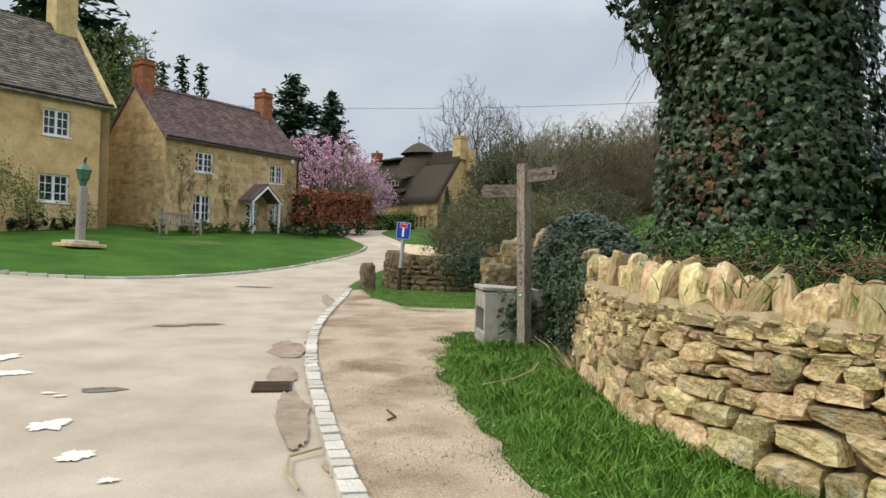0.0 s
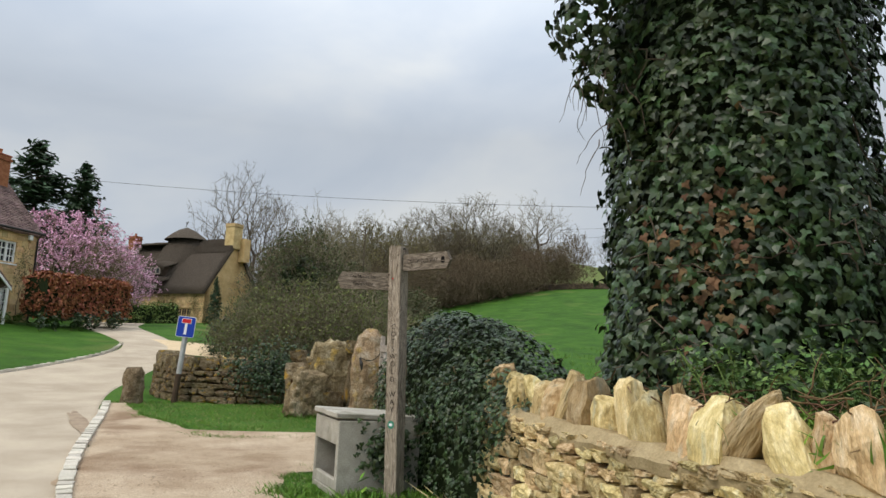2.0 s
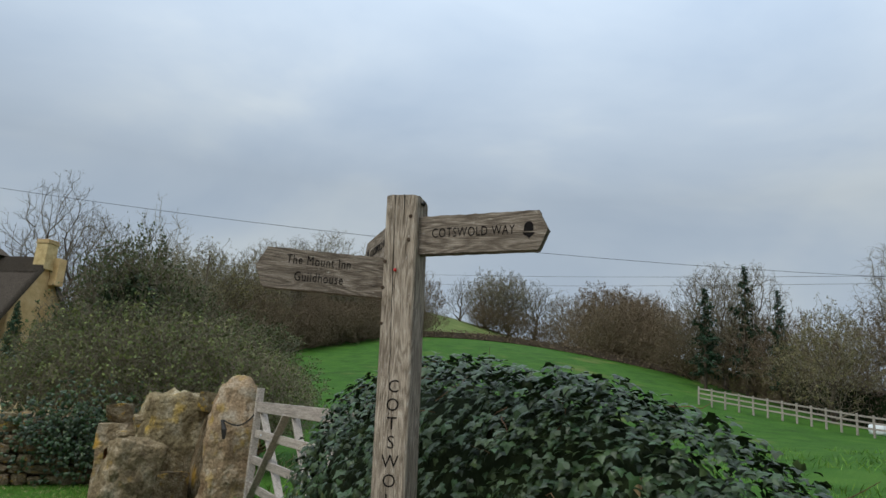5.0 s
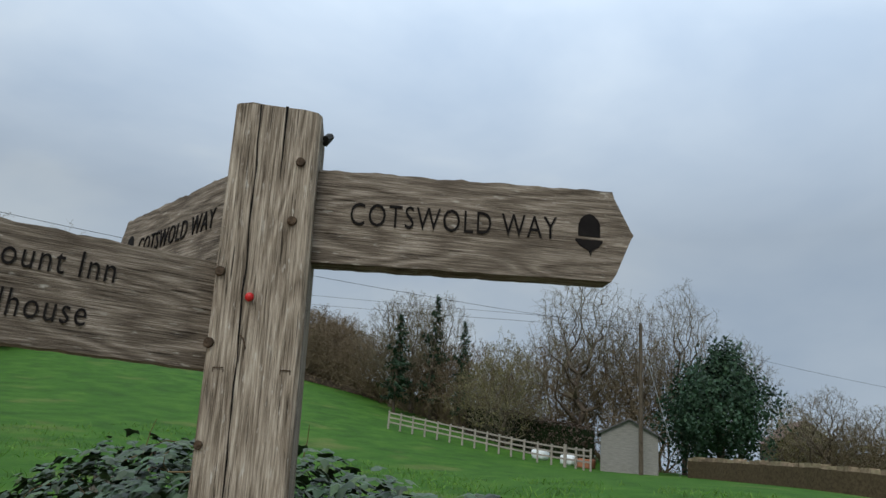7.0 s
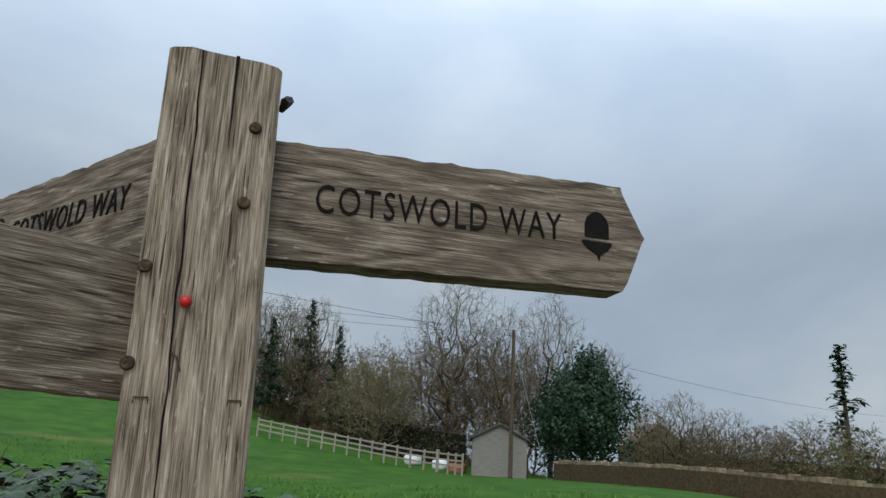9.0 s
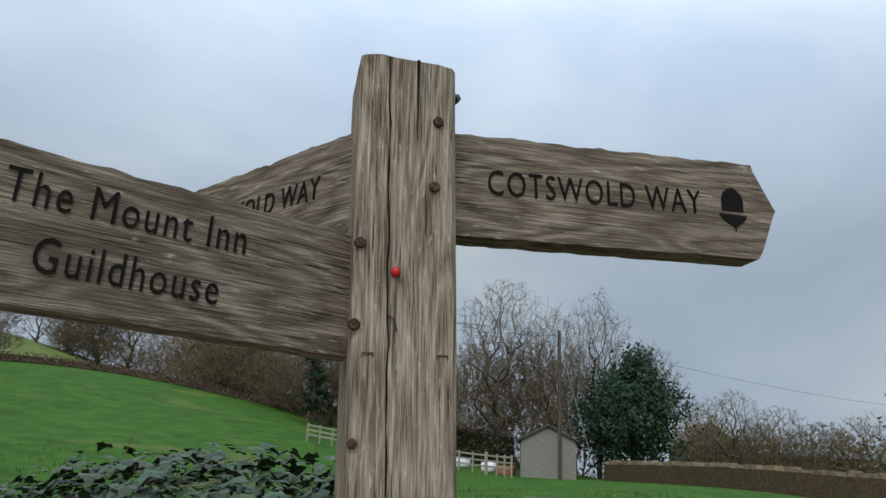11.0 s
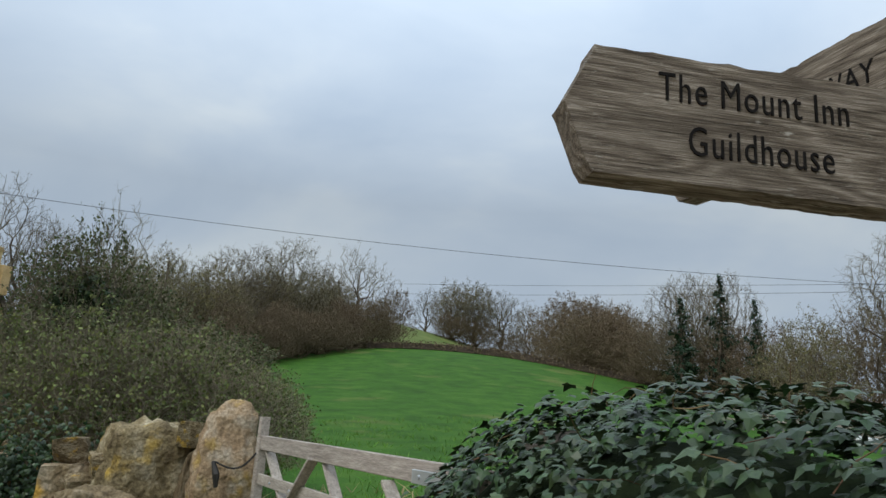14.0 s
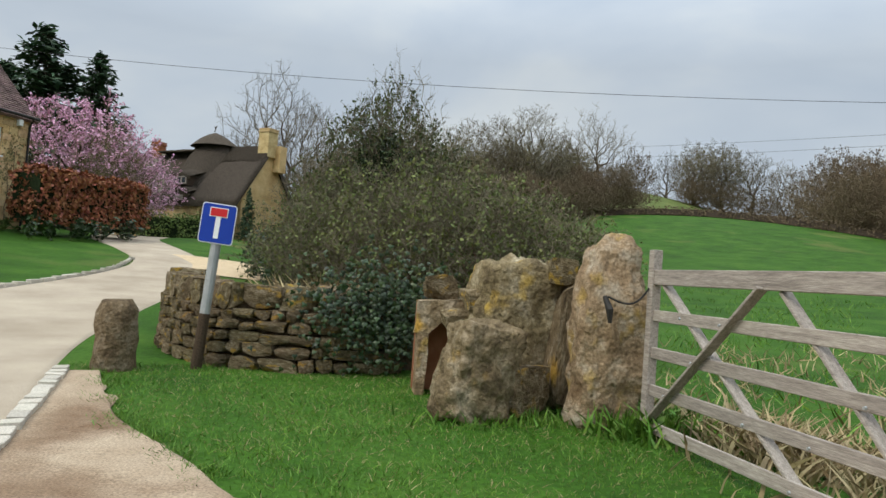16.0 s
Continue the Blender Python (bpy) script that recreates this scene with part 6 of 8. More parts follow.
def skip_at(skip, x, z):
    if callable(skip):
        return skip(x, z)
    return any(o[0] - 0.05 < x < o[1] + 0.05 and o[2] - 0.05 < z < o[3] + 0.05 for o in skip)


def climber(parent, m, seed, spots, material, n=60):
    """Bare climbing stems with tufts of leaf on a wall; spots: (x, z, radius)."""
    rng = np.random.default_rng(seed)
    P = []
    bm = bmesh.new()
    for x, z, r in spots:
        p = np.array([x, -0.03, z]) + rng.normal(0, 1, (int(n * r * 9), 3)) * np.array([r * 0.75, 0.02, r * 1.1])
        P.append(p)
        pts = [(x + rng.normal(0, 0.2) * (1 - k / 6), -0.03, z * k / 6) for k in range(7)]
        add_tube(bm, pts, [0.016 - 0.0015 * k for k in range(7)], 5)
    P = np.concatenate(P)
    V, F = scatter_np(CARD_V, CARD_F, P, np.tile([0, -1.0, 0.2], (len(P), 1)), rng.uniform(0.05, 0.11, len(P)), rng, 0.4)
    ob = part("climber_stem", bm, M_BARK, parent)
    ob["kind"] = "stuff"
    ob.matrix_local = m
    lv = stuff("climber_leaves", V, F, material, parent)
    lv.matrix_local = m


def build_house_two():
    L, D, E, R, z0 = 8.0, 4.7, 4.32, 6.75, 1.7
    root = thing("stone_cottage", pose(-12.55, 30.9, z0, 0, 0, 57.3), "golden stone cottage with a brown tiled roof and white windows", "house")
    wins = [(1.52, 2.55, 2.88, 3.82, 3), (1.46, 2.47, 0.63, 1.86, 3), (6.02, 6.91, 2.80, 3.74, 3), (6.10, 6.88, 0.59, 1.77, 2)]
    door = (4.55, 5.35, -0.22, 1.72)
    ops = [w[:4] for w in wins] + [door]
    wall_panel("front_wall", L, E, ops, 0.35, M_RENDER, root, Matrix())
    stone_courses(root, Matrix(), L, E - 0.05, 5, ops, 0.24)
    g = pose(0, D, 0, 0, 0, -90)
    wall_panel("left_gable_wall", D, E, [], 0.35, M_RENDER, root, g, (D / 2, R))
    stone_courses(root, g, D, R - 0.1, 3, lambda x, z: z > E - 0.02 and abs(x - D / 2) > (R - z) / (R - E) * D / 2 - 0.15)
    wall_panel("right_gable_wall", D, E, [], 0.35, M_RENDER, root, pose(L, 0, 0, 0, 0, 90), (D / 2, R))
    wall_panel("back_wall", L, E, [], 0.3, M_RENDER, root, pose(L, D, 0, 0, 0, 180))
    for i, (x0, x1, zz0, zz1, rows) in enumerate(wins):
        window(root, pose(x0, 0, zz0), x1 - x0, zz1 - zz0, 4 if x1 - x0 > 0.8 else 3, rows, lights=2)
    run = D / 2 + 0.18
    rise = (R - E) * run / (D / 2)
    tiled_slope(root, pose(-0.12, -0.18, R - rise + 0.03), L + 0.24, run, rise, 0.115, 0.19, M_TILE2, 7)
    tiled_slope(root, pose(L + 0.12, D + 0.18, R - rise + 0.03, 0, 0, 180), L + 0.24, run, rise, 0.3, 0.5, M_TILE2, 8)
    bm = bmesh.new()
    for i in range(int(L / 0.35)):
        add_tube(bm, [(i * 0.35, D / 2, R + 0.02), (i * 0.35 + 0.33, D / 2, R + 0.03)], [0.10, 0.11], 8)
    part("ridge_tiles", bm, M_TILE2, root)
    bm = bmesh.new()
    add_tube(bm, [(-0.1, -0.24, E - 0.06), (L + 0.1, -0.24, E - 0.06)], [0.055, 0.055], 8)
    part("gutter", bm, M_IRON, root)
    bm = bmesh.new()
    add_tube(bm, [(L - 0.12, -0.2, E - 0.1), (L - 0.12, -0.07, E - 0.35), (L - 0.12, -0.07, -0.2)], [0.04] * 3, 8)
    part("downpipe", bm, M_IRON, root)
    chimney(root, pose(0.35, D / 2, R - 0.45), 0.62, 0.85, 1.55, M_BRICK, 0)
    chimney(root, pose(L - 0.45, D / 2, R - 0.45), 0.62, 0.75, 1.5, M_BRICK, 1)
    # the door and its gabled porch
    dr = new("door")
    dr.parent, dr.matrix_local = root, pose(4.55, 0, -0.22)
    bm = bmesh.new()
    add_box(bm, (0.78, 0.05, 1.90), pose(0.40, 0.15, 0.96), 0.008)
    for cx in (0.22, 0.58):
        add_box(bm, (0.25, 0.02, 0.55), pose(cx, 0.118, 0.42), 0.008)
    part("panel", bm, M_WHITE, dr)
    bm = bmesh.new()
    for cx in (0.22, 0.58):
        for cz in (1.0, 1.35, 1.68):
            add_box(bm, (0.22, 0.012, 0.28), pose(cx, 0.120, cz))
    part("pane", bm, M_GLASS, dr)
    bm = bmesh.new()
    bmesh.ops.create_uvsphere(bm, u_segments=10, v_segments=6, radius=0.03, matrix=pose(0.7, 0.09, 0.85))
    part("knob", bm, M_IRON, dr)
    po = new("porch")
    po.parent, po.matrix_local = root, pose(5.0, -1.0, 0)
    for s in (-1, 1):
        bm = bmesh.new()
        add_prism(bm, [(0, 2.62), (s * 0.98, 1.78), (s * 0.98, 1.70), (0, 2.53)], 1.1)
        part("porch_roof", bm, M_TILE2, po)
        bm = bmesh.new()
        add_prism(bm, [(0, 2.50), (s * 0.95, 1.69), (s * 0.95, 1.58), (0, 2.38)], 0.05, pose(0, -0.03, 0))
        part("bargeboard", bm, M_WHITE, po)
        bm = bmesh.new()
        add_box(bm, (0.08, 0.08, 1.95), pose(s * 0.82, 0.06, 0.72), 0.006)
        part("post", bm, M_WHITE, po)
        bm = bmesh.new()
        for k in range(9):
            zc = 0.0 + k * 0.2
            for q in (-1, 1):
                add_box(bm, (0.012, 0.012, 0.92), pose(s * 0.82 + 0.0, 0.5, zc, 0 + q * 65, 0, 0))
        part("trellis", bm, M_WHITE, po, "white diamond trellis side")
    bm = bmesh.new()
    add_box(bm, (1.5, 1.0, 0.1), pose(0, 0.5, -0.22), 0.02)
    part("step", bm, M_KERB, po)
    bm = bmesh.new()
    add_box(bm, (0.18, 0.14, 0.22), pose(L - 0.55, -0.1, E - 0.3), 0.02)
    part("alarm_box", bm, M_WHITE, root)
    climber(root, Matrix(), 61, [(0.9, 3.1, 0.35), (0.75, 1.9, 0.25), (1.3, 2.35, 0.2), (3.2, 2.3, 0.3), (3.4, 1.5, 0.2), (7.4, 3.0, 0.35), (7.2, 2.2, 0.25), (2.2, 2.6, 0.18)], M_BUDBROWN)
    bm = bmesh.new()
    add_tube(bm, [(0.35, D / 2, R + 1.0), (0.35, D / 2, R + 2.3)], [0.02, 0.02], 6)
    add_tube(bm, [(-0.1, D / 2, R + 2.2), (0.9, D / 2, R + 2.2)], [0.012, 0.012], 5)
    for k in range(7):
        add_tube(bm, [(-0.05 + k * 0.15, D / 2 - 0.22 + 0.02 * k, R + 2.2), (-0.05 + k * 0.15, D / 2 + 0.22 - 0.02 * k, R + 2.2)], [0.008, 0.008], 4)
    part("aerial", bm, M_METAL, root, "thin metal television aerial")


def build_house_one():
    L, D, E, R, z0 = 10.0, 6.2, 5.25, 8.85, 1.8
    o = Vector((-14.6, 30.0)) - Vector((0.5402, 0.8415)) * L
    root = thing("stone_house", pose(o.x, o.y, z0, 0, 0, 57.3), "tall golden stone house with a mossy stone slate roof", "house")
    wins = [(L - 2.74, L - 1.66, 3.62, 4.68, 3), (L - 2.84, L - 1.63, 0.99, 2.10, 3), (L - 6.6, L - 5.4, 3.62, 4.68, 3), (L - 6.6, L - 5.4, 0.99, 2.1, 3)]
    wall_panel("front_wall", L, E, [w[:4] for w in wins], 0.4, M_RENDER, root, Matrix())
    wall_panel("left_gable_wall", D, E, [], 0.4, M_RENDER, root, pose(0, D, 0, 0, 0, -90), (D / 2, R))
    wall_panel("right_gable_wall", D, E, [], 0.4, M_RENDER, root, pose(L, 0, 0, 0, 0, 90), (D / 2, R))
    wall_panel("back_wall", L, E, [], 0.3, M_RENDER, root, pose(L, D, 0, 0, 0, 180))
    for x0, x1, zz0, zz1, rows in wins:
        window(root, pose(x0, 0, zz0), x1 - x0, zz1 - zz0, 4, rows, lights=2)
    run = D / 2 + 0.2
    rise = (R - E) * run / (D / 2)
    tiled_slope(root, pose(0, -0.2, R - rise + 0.03), L + 0.1, run, rise, 0.15, 0.22, M_TILE, 17)
    tiled_slope(root, pose(L + 0.1, D + 0.2, R - rise + 0.03, 0, 0, 180), L + 0.1, run, rise, 0.4, 0.6, M_TILE, 18)
    bm = bmesh.new()
    ang = math.atan2(rise, run)
    board_box(bm, (L + 0.06, -0.22, R - rise + 0.10), (L + 0.06, D / 2, R + 0.16), 0.10, 0.24)
    board_box(bm, (L + 0.06, D + 0.22, R - rise + 0.10), (L + 0.06, D / 2, R + 0.16), 0.10, 0.24)
    part("coping", bm, M_BLOCK, root)
    bm = bmesh.new()
    add_tube(bm, [(0, -0.26, E - 0.05), (L, -0.26, E - 0.05)], [0.06, 0.06], 8)
    part("gutter", bm, M_IRON, root)
    bm = bmesh.new()
    add_tube(bm, [(L + 0.14, 0.5, E), (L + 0.14, 0.5, -0.2)], [0.045] * 2, 8)
    part("downpipe", bm, M_IRON, root)
    chimney(root, pose(L - 0.5, D / 2, R - 0.4), 0.95, 0.85, 2.0, M_BLOCK, 0)
    climber(root, Matrix(), 62, [(L - 3.3, 1.0, 0.5), (L - 3.1, 0.6, 0.4), (L - 0.9, 0.5, 0.35), (L - 1.8, 0.35, 0.4), (L - 4.2, 1.6, 0.5)], M_BUD, 90)


build_house_one()
build_house_two()


def thatch_slab(bm, length, run, rise, thick, m, ripple=0.05, seed=1):
    """A thick rounded slope of thatch."""
    nx, ny = 30, 14
    Lg = math.hypot(run, rise)
    top = [[bm.verts.new(m @ Vector((length * i / nx, run * j / ny, rise * j / ny + thick * (0.75 + 0.25 * math.sin(math.pi * min(j / ny * 2, 1) / 2)) + ripple * noise.noise(Vector((i * 0.35, j * 0.4, seed)))))) for i in range(nx + 1)] for j in range(ny + 1)]
    low = [[bm.verts.new(m @ Vector((length * i / nx, run * j / ny + 0.05, rise * j / ny))) for i in (0, nx)] for j in (0, ny)]
    for j in range(ny):
        for i in range(nx):
            bm.faces.new((top[j][i], top[j][i + 1], top[j + 1][i + 1], top[j + 1][i]))
    eave = [bm.verts.new(m @ Vector((length * i / nx, 0.12, -0.05 + 0.03 * noise.noise(Vector((i * 0.5, 1, seed)))))) for i in range(nx + 1)]
    for i in range(nx):
        bm.faces.new((eave[i], eave[i + 1], top[0][i + 1], top[0][i]))
    bm.faces.new([eave[0]] + [top[j][0] for j in range(ny + 1)] + [low[1][0]])
    bm.faces.new([low[1][1]] + [top[j][nx] for j in range(ny, -1, -1)] + [eave[nx]])


def build_thatched_cottage():
    z0 = 2.2
    # x runs along the front from the near gable, y back
    d = Vector((-6.1, 6.0, 0)).normalized()
    L, D, E, R = 10.2, 5.6, 3.7, 7.5
    o = Vector((-1.4, 60.0, 0)) + d * L
    root = thing("thatched_cottage", pose(o.x, o.y, z0, 0, 0, math.degrees(math.atan2(-d.y, -d.x))), "golden stone cottage under a thick dark thatched roof", "house")
    wins = [(L - 6.5, L - 5.1, 1.0, 2.0), (L - 2.9, L - 1.3, 1.0, 2.1), (L - 9.9, L - 9.2, 0.95, 2.0)]
    door = (L - 8.6, L - 7.7, 0.0, 2.1)
    ops = wins + [door]
    wall_panel("front_wall", L, E, ops, 0.45, M_RENDER, root, Matrix())
    stone_courses(root, Matrix(), L, E - 0.2, 23, ops, 0.2)
    wall_panel("near_gable_wall", D, E, [(1.5, 1.8, 2.6, 3.1), (1.0, 1.3, 1.8, 2.2)], 0.45, M_RENDER, root, pose(L, 0, 0, 0, 0, 90), (D / 2, R))
    wall_panel("far_gable_wall", D, E, [], 0.45, M_RENDER, root, pose(0, D, 0, 0, 0, -90), (D / 2, R))
    wall_panel("back_wall", L, E, [], 0.3, M_RENDER, root, pose(L, D, 0, 0, 0, 180))
    for x0, x1, a, b in wins:
        window(root, pose(x0, 0, a), x1 - x0, b - a, 6 if x1 - x0 > 1 else 4, 2, M_BLOCK, True, 0.05, 3 if x1 - x0 > 1 else 2)
    bm = bmesh.new()
    add_box(bm, (0.88, 0.06, 2.08), pose((door[0] + door[1]) / 2, 0.2, 1.04), 0.01)
    part("door", bm, M_DARKWOOD, root, "dark plank door")
    bm = bmesh.new()
    run, rise = D / 2 + 0.35, (R - E) * (D / 2 + 0.35) / (D / 2)
    thatch_slab(bm, L + 0.5, run, rise, 0.42, pose(-0.3, -0.35, R - rise), seed=1)
    thatch_slab(bm, L + 0.5, run, rise, 0.42, pose(L + 0.2, D + 0.35, R - rise, 0, 0, 180), seed=2)
    thatch = part("thatch_roof", bm, M_THATCH, root, "", True)
    bm = bmesh.new()
    for sy in (-1, 1):
        board_box(bm, (-0.32, D / 2 + sy * 0.52, R + 0.10), (L * 0.55, D / 2 + sy * 0.52, R + 0.10), 0.10, 1.15, Vector((0, sy * 0.8, 0.6)) if False else Vector((0, 0, 1)))
    part("ridge_band", bm, M_THATCHTOP, thatch)
    bm = bmesh.new()
    o2 = []
    nseg = 36
    for k in range(nseg + 1):
        x = L * 0.5 + (L * 0.5 + 0.2) * k / nseg
        scal = 0.10 * abs(math.sin(k * math.pi / 3))
        o2.append((x, scal))
    for sy in (-1, 1):
        vs = [[bm.verts.new((x, D / 2 + sy * (w_ + (sc if w_ > 0.1 else 0)), R + 0.50 - (w_ + (sc if w_ > 0.1 else 0)) * rise / run)) for x, sc in o2] for w_ in (0.0, 0.85)]
        for a in range(nseg):
            bm.faces.new((vs[0][a], vs[0][a + 1], vs[1][a + 1], vs[1][a]))
    bmesh.ops.solidify(bm, geom=bm.faces[:], thickness=0.08)
    part("ridge_cap", bm, M_THATCHTOP, thatch, "raised patterned thatch ridge")
    # the tall hipped part with its dormer
    bm = bmesh.new()
    cxm = L - 5.6
    ring = []
    prof = [(2.6, -0.45, 3.75), (2.5, 0.2, 4.9), (2.35, 0.8, 6.0), (2.1, 1.4, 7.2), (1.75, 1.9, 7.95), (1.0, 2.4, 8.45), (0.1, 2.75, 8.75)]
    for hw, yf, zz in prof:
        rr = []
        for k in range(18):
            a = k * math.tau / 18
            yy = D / 2 + (D / 2 - yf) * (-math.sin(a)) if math.sin(a) > 0 else D / 2 - math.sin(a) * (D / 2 - yf)
            rr.append(bm.verts.new((cxm + hw * math.cos(a) * (1 + 0.02 * noise.noise(Vector((k, zz, 0)))), yy, zz)))
        ring.append(rr)
    for a, b in zip(ring, ring[1:]):
        for k in range(18):
            bm.faces.new((a[k], a[(k + 1) % 18], b[(k + 1) % 18], b[k]))
    bm.faces.new(ring[-1])
    part("hipped_thatch", bm, M_THATCH, root, "rounded hipped thatch", True)
    bm = bmesh.new()
    top = []
    for hw, dz, zz in ((2.05, 0, 8.0), (1.35, 0.1, 8.52), (0.7, 0.1, 8.88), (0.06, 0, 9.12)):
        top.append([bm.verts.new((cxm + hw * math.cos(k * math.tau / 18) + (0.1 * abs(math.sin(k * 1.5)) if zz < 8.3 else 0), D / 2 + hw * 0.75 * math.sin(k * math.tau / 18), zz)) for k in range(18)])
    for a, b in zip(top, top[1:]):
        for k in range(18):
            bm.faces.new((a[k], a[(k + 1) % 18], b[(k + 1) % 18], b[k]))
    bm.faces.new(top[-1])
    part("hip_cap", bm, M_THATCHTOP, root, "raised thatch cap", True)
    bm = bmesh.new()
    add_tube(bm, [(cxm - 0.1, D / 2, 9.2), (cxm, D / 2, 9.5), (cxm + 0.12, D / 2, 9.65)], [0.06, 0.05, 0.02], 5)
    add_tube(bm, [(cxm, D / 2, 9.4), (cxm - 0.15, D / 2, 9.6)], [0.05, 0.02], 5)
    part("straw_finial", bm, M_THATCH, root)
    # eyebrow dormers in the thatch
    for x0, zz, w in ((cxm - 0.85, 4.75, 1.7), (cxm + 0.15, 3.55, 0.9)):
        bm = bmesh.new()
        add_box(bm, (w, 0.9, 0.75 if w > 1 else 0.5), pose(x0 + w / 2, 0.30 if w > 1 else -0.1, zz + 0.3))
        dm = part("dormer", bm, M_DARKWOOD, root)
        bm = bmesh.new()
        n = 12
        a = [bm.verts.new((x0 - 0.35 + (w + 0.7) * k / n, -0.32 if w > 1 else -0.7, zz + 0.55 + 0.32 * math.sin(math.pi * k / n))) for k in range(n + 1)]
        b = [bm.verts.new((x0 - 0.45 + (w + 0.9) * k / n, 1.3, zz + 1.15 + 0.25 * math.sin(math.pi * k / n))) for k in range(n + 1)]
        c = [bm.verts.new((x0 - 0.35 + (w + 0.7) * k / n, -0.22 if w > 1 else -0.6, zz + 0.30 + 0.30 * math.sin(math.pi * k / n))) for k in range(n + 1)]
        for k in range(n):
            bm.faces.new((a[k], a[k + 1], b[k + 1], b[k]))
            bm.faces.new((c[k], c[k + 1], a[k + 1], a[k]))
        part("eyebrow_thatch", bm, M_THATCH, dm, "", True)
        window(root, pose(x0 + 0.1, -0.30 if w > 1 else -0.68, zz + 0.02), w - 0.2, 0.55 if w > 1 else 0.36, 3, 1, M_GREYWOOD, False, 0.06, 3)
    chimney(root, pose(L - 0.25, D / 2, R - 0.4), 0.95, 0.95, 2.0, M_BLOCK, 0)
    chimney(root, pose(L + 0.35, D / 2 + 0.7, R - 1.4), 0.6, 0.7, 1.9, M_RENDER, 0, False, "chimney_shoulder")
    chimney(root, pose(1.2, D / 2 + 2.2, R - 0.4), 1.0, 0.8, 1.75, M_RENDER, 0)
    climber(root, Matrix(), 63, [(L - 4.3, 2.6, 0.5), (L - 0.6, 1.9, 0.6), (L - 3.4, 2.4, 0.35), (L - 1.0, 2.6, 0.4)], M_BUDBROWN, 90)
    # the stone wing behind
    wing = thing("stone_wing_house", pose(o.x - 3.2, o.y + 3.2, z0, 0, 0, math.degrees(math.atan2(-d.y, -d.x))), "stone slated house behind the thatched cottage", "house")
    wall_panel("front_wall", 7.0, 4.2, [(1.6, 2.3, 1.0, 2.0), (1.5, 2.3, 2.9, 3.7)], 0.4, M_RENDER, wing, Matrix())
    stone_courses(wing, Matrix(), 7.0, 4.1, 29, [(1.6, 2.3, 1.0, 2.0), (1.5, 2.3, 2.9, 3.7)], 0.2)
    for a in ((1.6, 1.0, 0.7, 1.0), (1.5, 2.9, 0.8, 0.8)):
        window(wing, pose(a[0], 0, a[1]), a[2], a[3], 3, 2)
    wall_panel("side_wall", 5.5, 4.2, [], 0.4, M_RENDER, wing, pose(7.0, 0, 0, 0, 0, 90), (2.75, 7.6))
    wall_panel("side_wall", 5.5, 4.2, [], 0.4, M_RENDER, wing, pose(0, 5.5, 0, 0, 0, -90), (2.75, 7.6))
    tiled_slope(wing, pose(-0.1, -0.2, 4.0), 7.2, 2.95, 3.65, 0.2, 0.3, M_TILE, 71)
    tiled_slope(wing, pose(7.1, 5.7, 4.0, 0, 0, 180), 7.2, 2.95, 3.65, 0.5, 0.7, M_TILE, 72)
    chimney(wing, pose(3.0, 2.75, 7.0), 0.9, 0.7, 1.5, M_BRICK, 1)


build_thatched_cottage()


def build_shed(x, y, rz, w, d, h, ridge, mats, label, name="garden_shed"):
    root = thing(name, pose(x, y, ground(x, y) - 0.05, 0, 0, rz), label, "shed")
    for nm, m, l, g in (("gable_wall", Matrix(), w, (w / 2, ridge)), ("gable_wall", pose(w, d, 0, 0, 0, 180), w, (w / 2, ridge)), ("side_wall", pose(0, d, 0, 0, 0, -90), d, None), ("side_wall", pose(w, 0, 0, 0, 0, 90), d, None)):
        wp = wall_panel(nm, l, h, [], 0.05, mats[0], root, m, g)
        k = 0
        while k * 0.15 < (ridge if g else h):
            z = k * 0.15
            a = 0 if z < h or not g else (z - h) / (ridge - h) * l / 2
            if l - 2 * a > 0.1:
                bm = bmesh.new()
                add_box(bm, (l - 2 * a, 0.014, 0.13), pose(l / 2, -0.008, z + 0.07, -4))
                part("board", bm, mats[0], wp)
            k += 1
    for s in (0, 1):
        bm = bmesh.new()
        run = w / 2 + 0.18
        board_box(bm, (w / 2, -0.2, ridge + 0.06), (w / 2 + (run if s else -run), -0.2, ridge + 0.06 - (ridge - h) * run / (w / 2)), 0.05, 0.001)
        bm.clear()
        ang = math.degrees(math.atan2(ridge - h, w / 2))
        Ls = run / math.cos(math.radians(ang))
        add_box(bm, (Ls, d + 0.4, 0.045), pose(w / 2 + (1 if s else -1) * run / 2, d / 2, ridge + 0.05 - (ridge - h) * run / w, 0, ang if s else -ang))
        part("roof", bm, mats[1], root)
    return root


build_shed(37.2, 23.0, -68, 2.9, 4.6, 2.0, 2.75, (M_SHED, M_FELT), "grey boarded garden shed with a felt roof")
build_shed(59.0, 18.0, -65, 4.0, 5.0, 3.0, 4.6, (M_DARKWOOD, M_TILE2), "brown boarded outbuilding behind the field wall", "outbuilding")


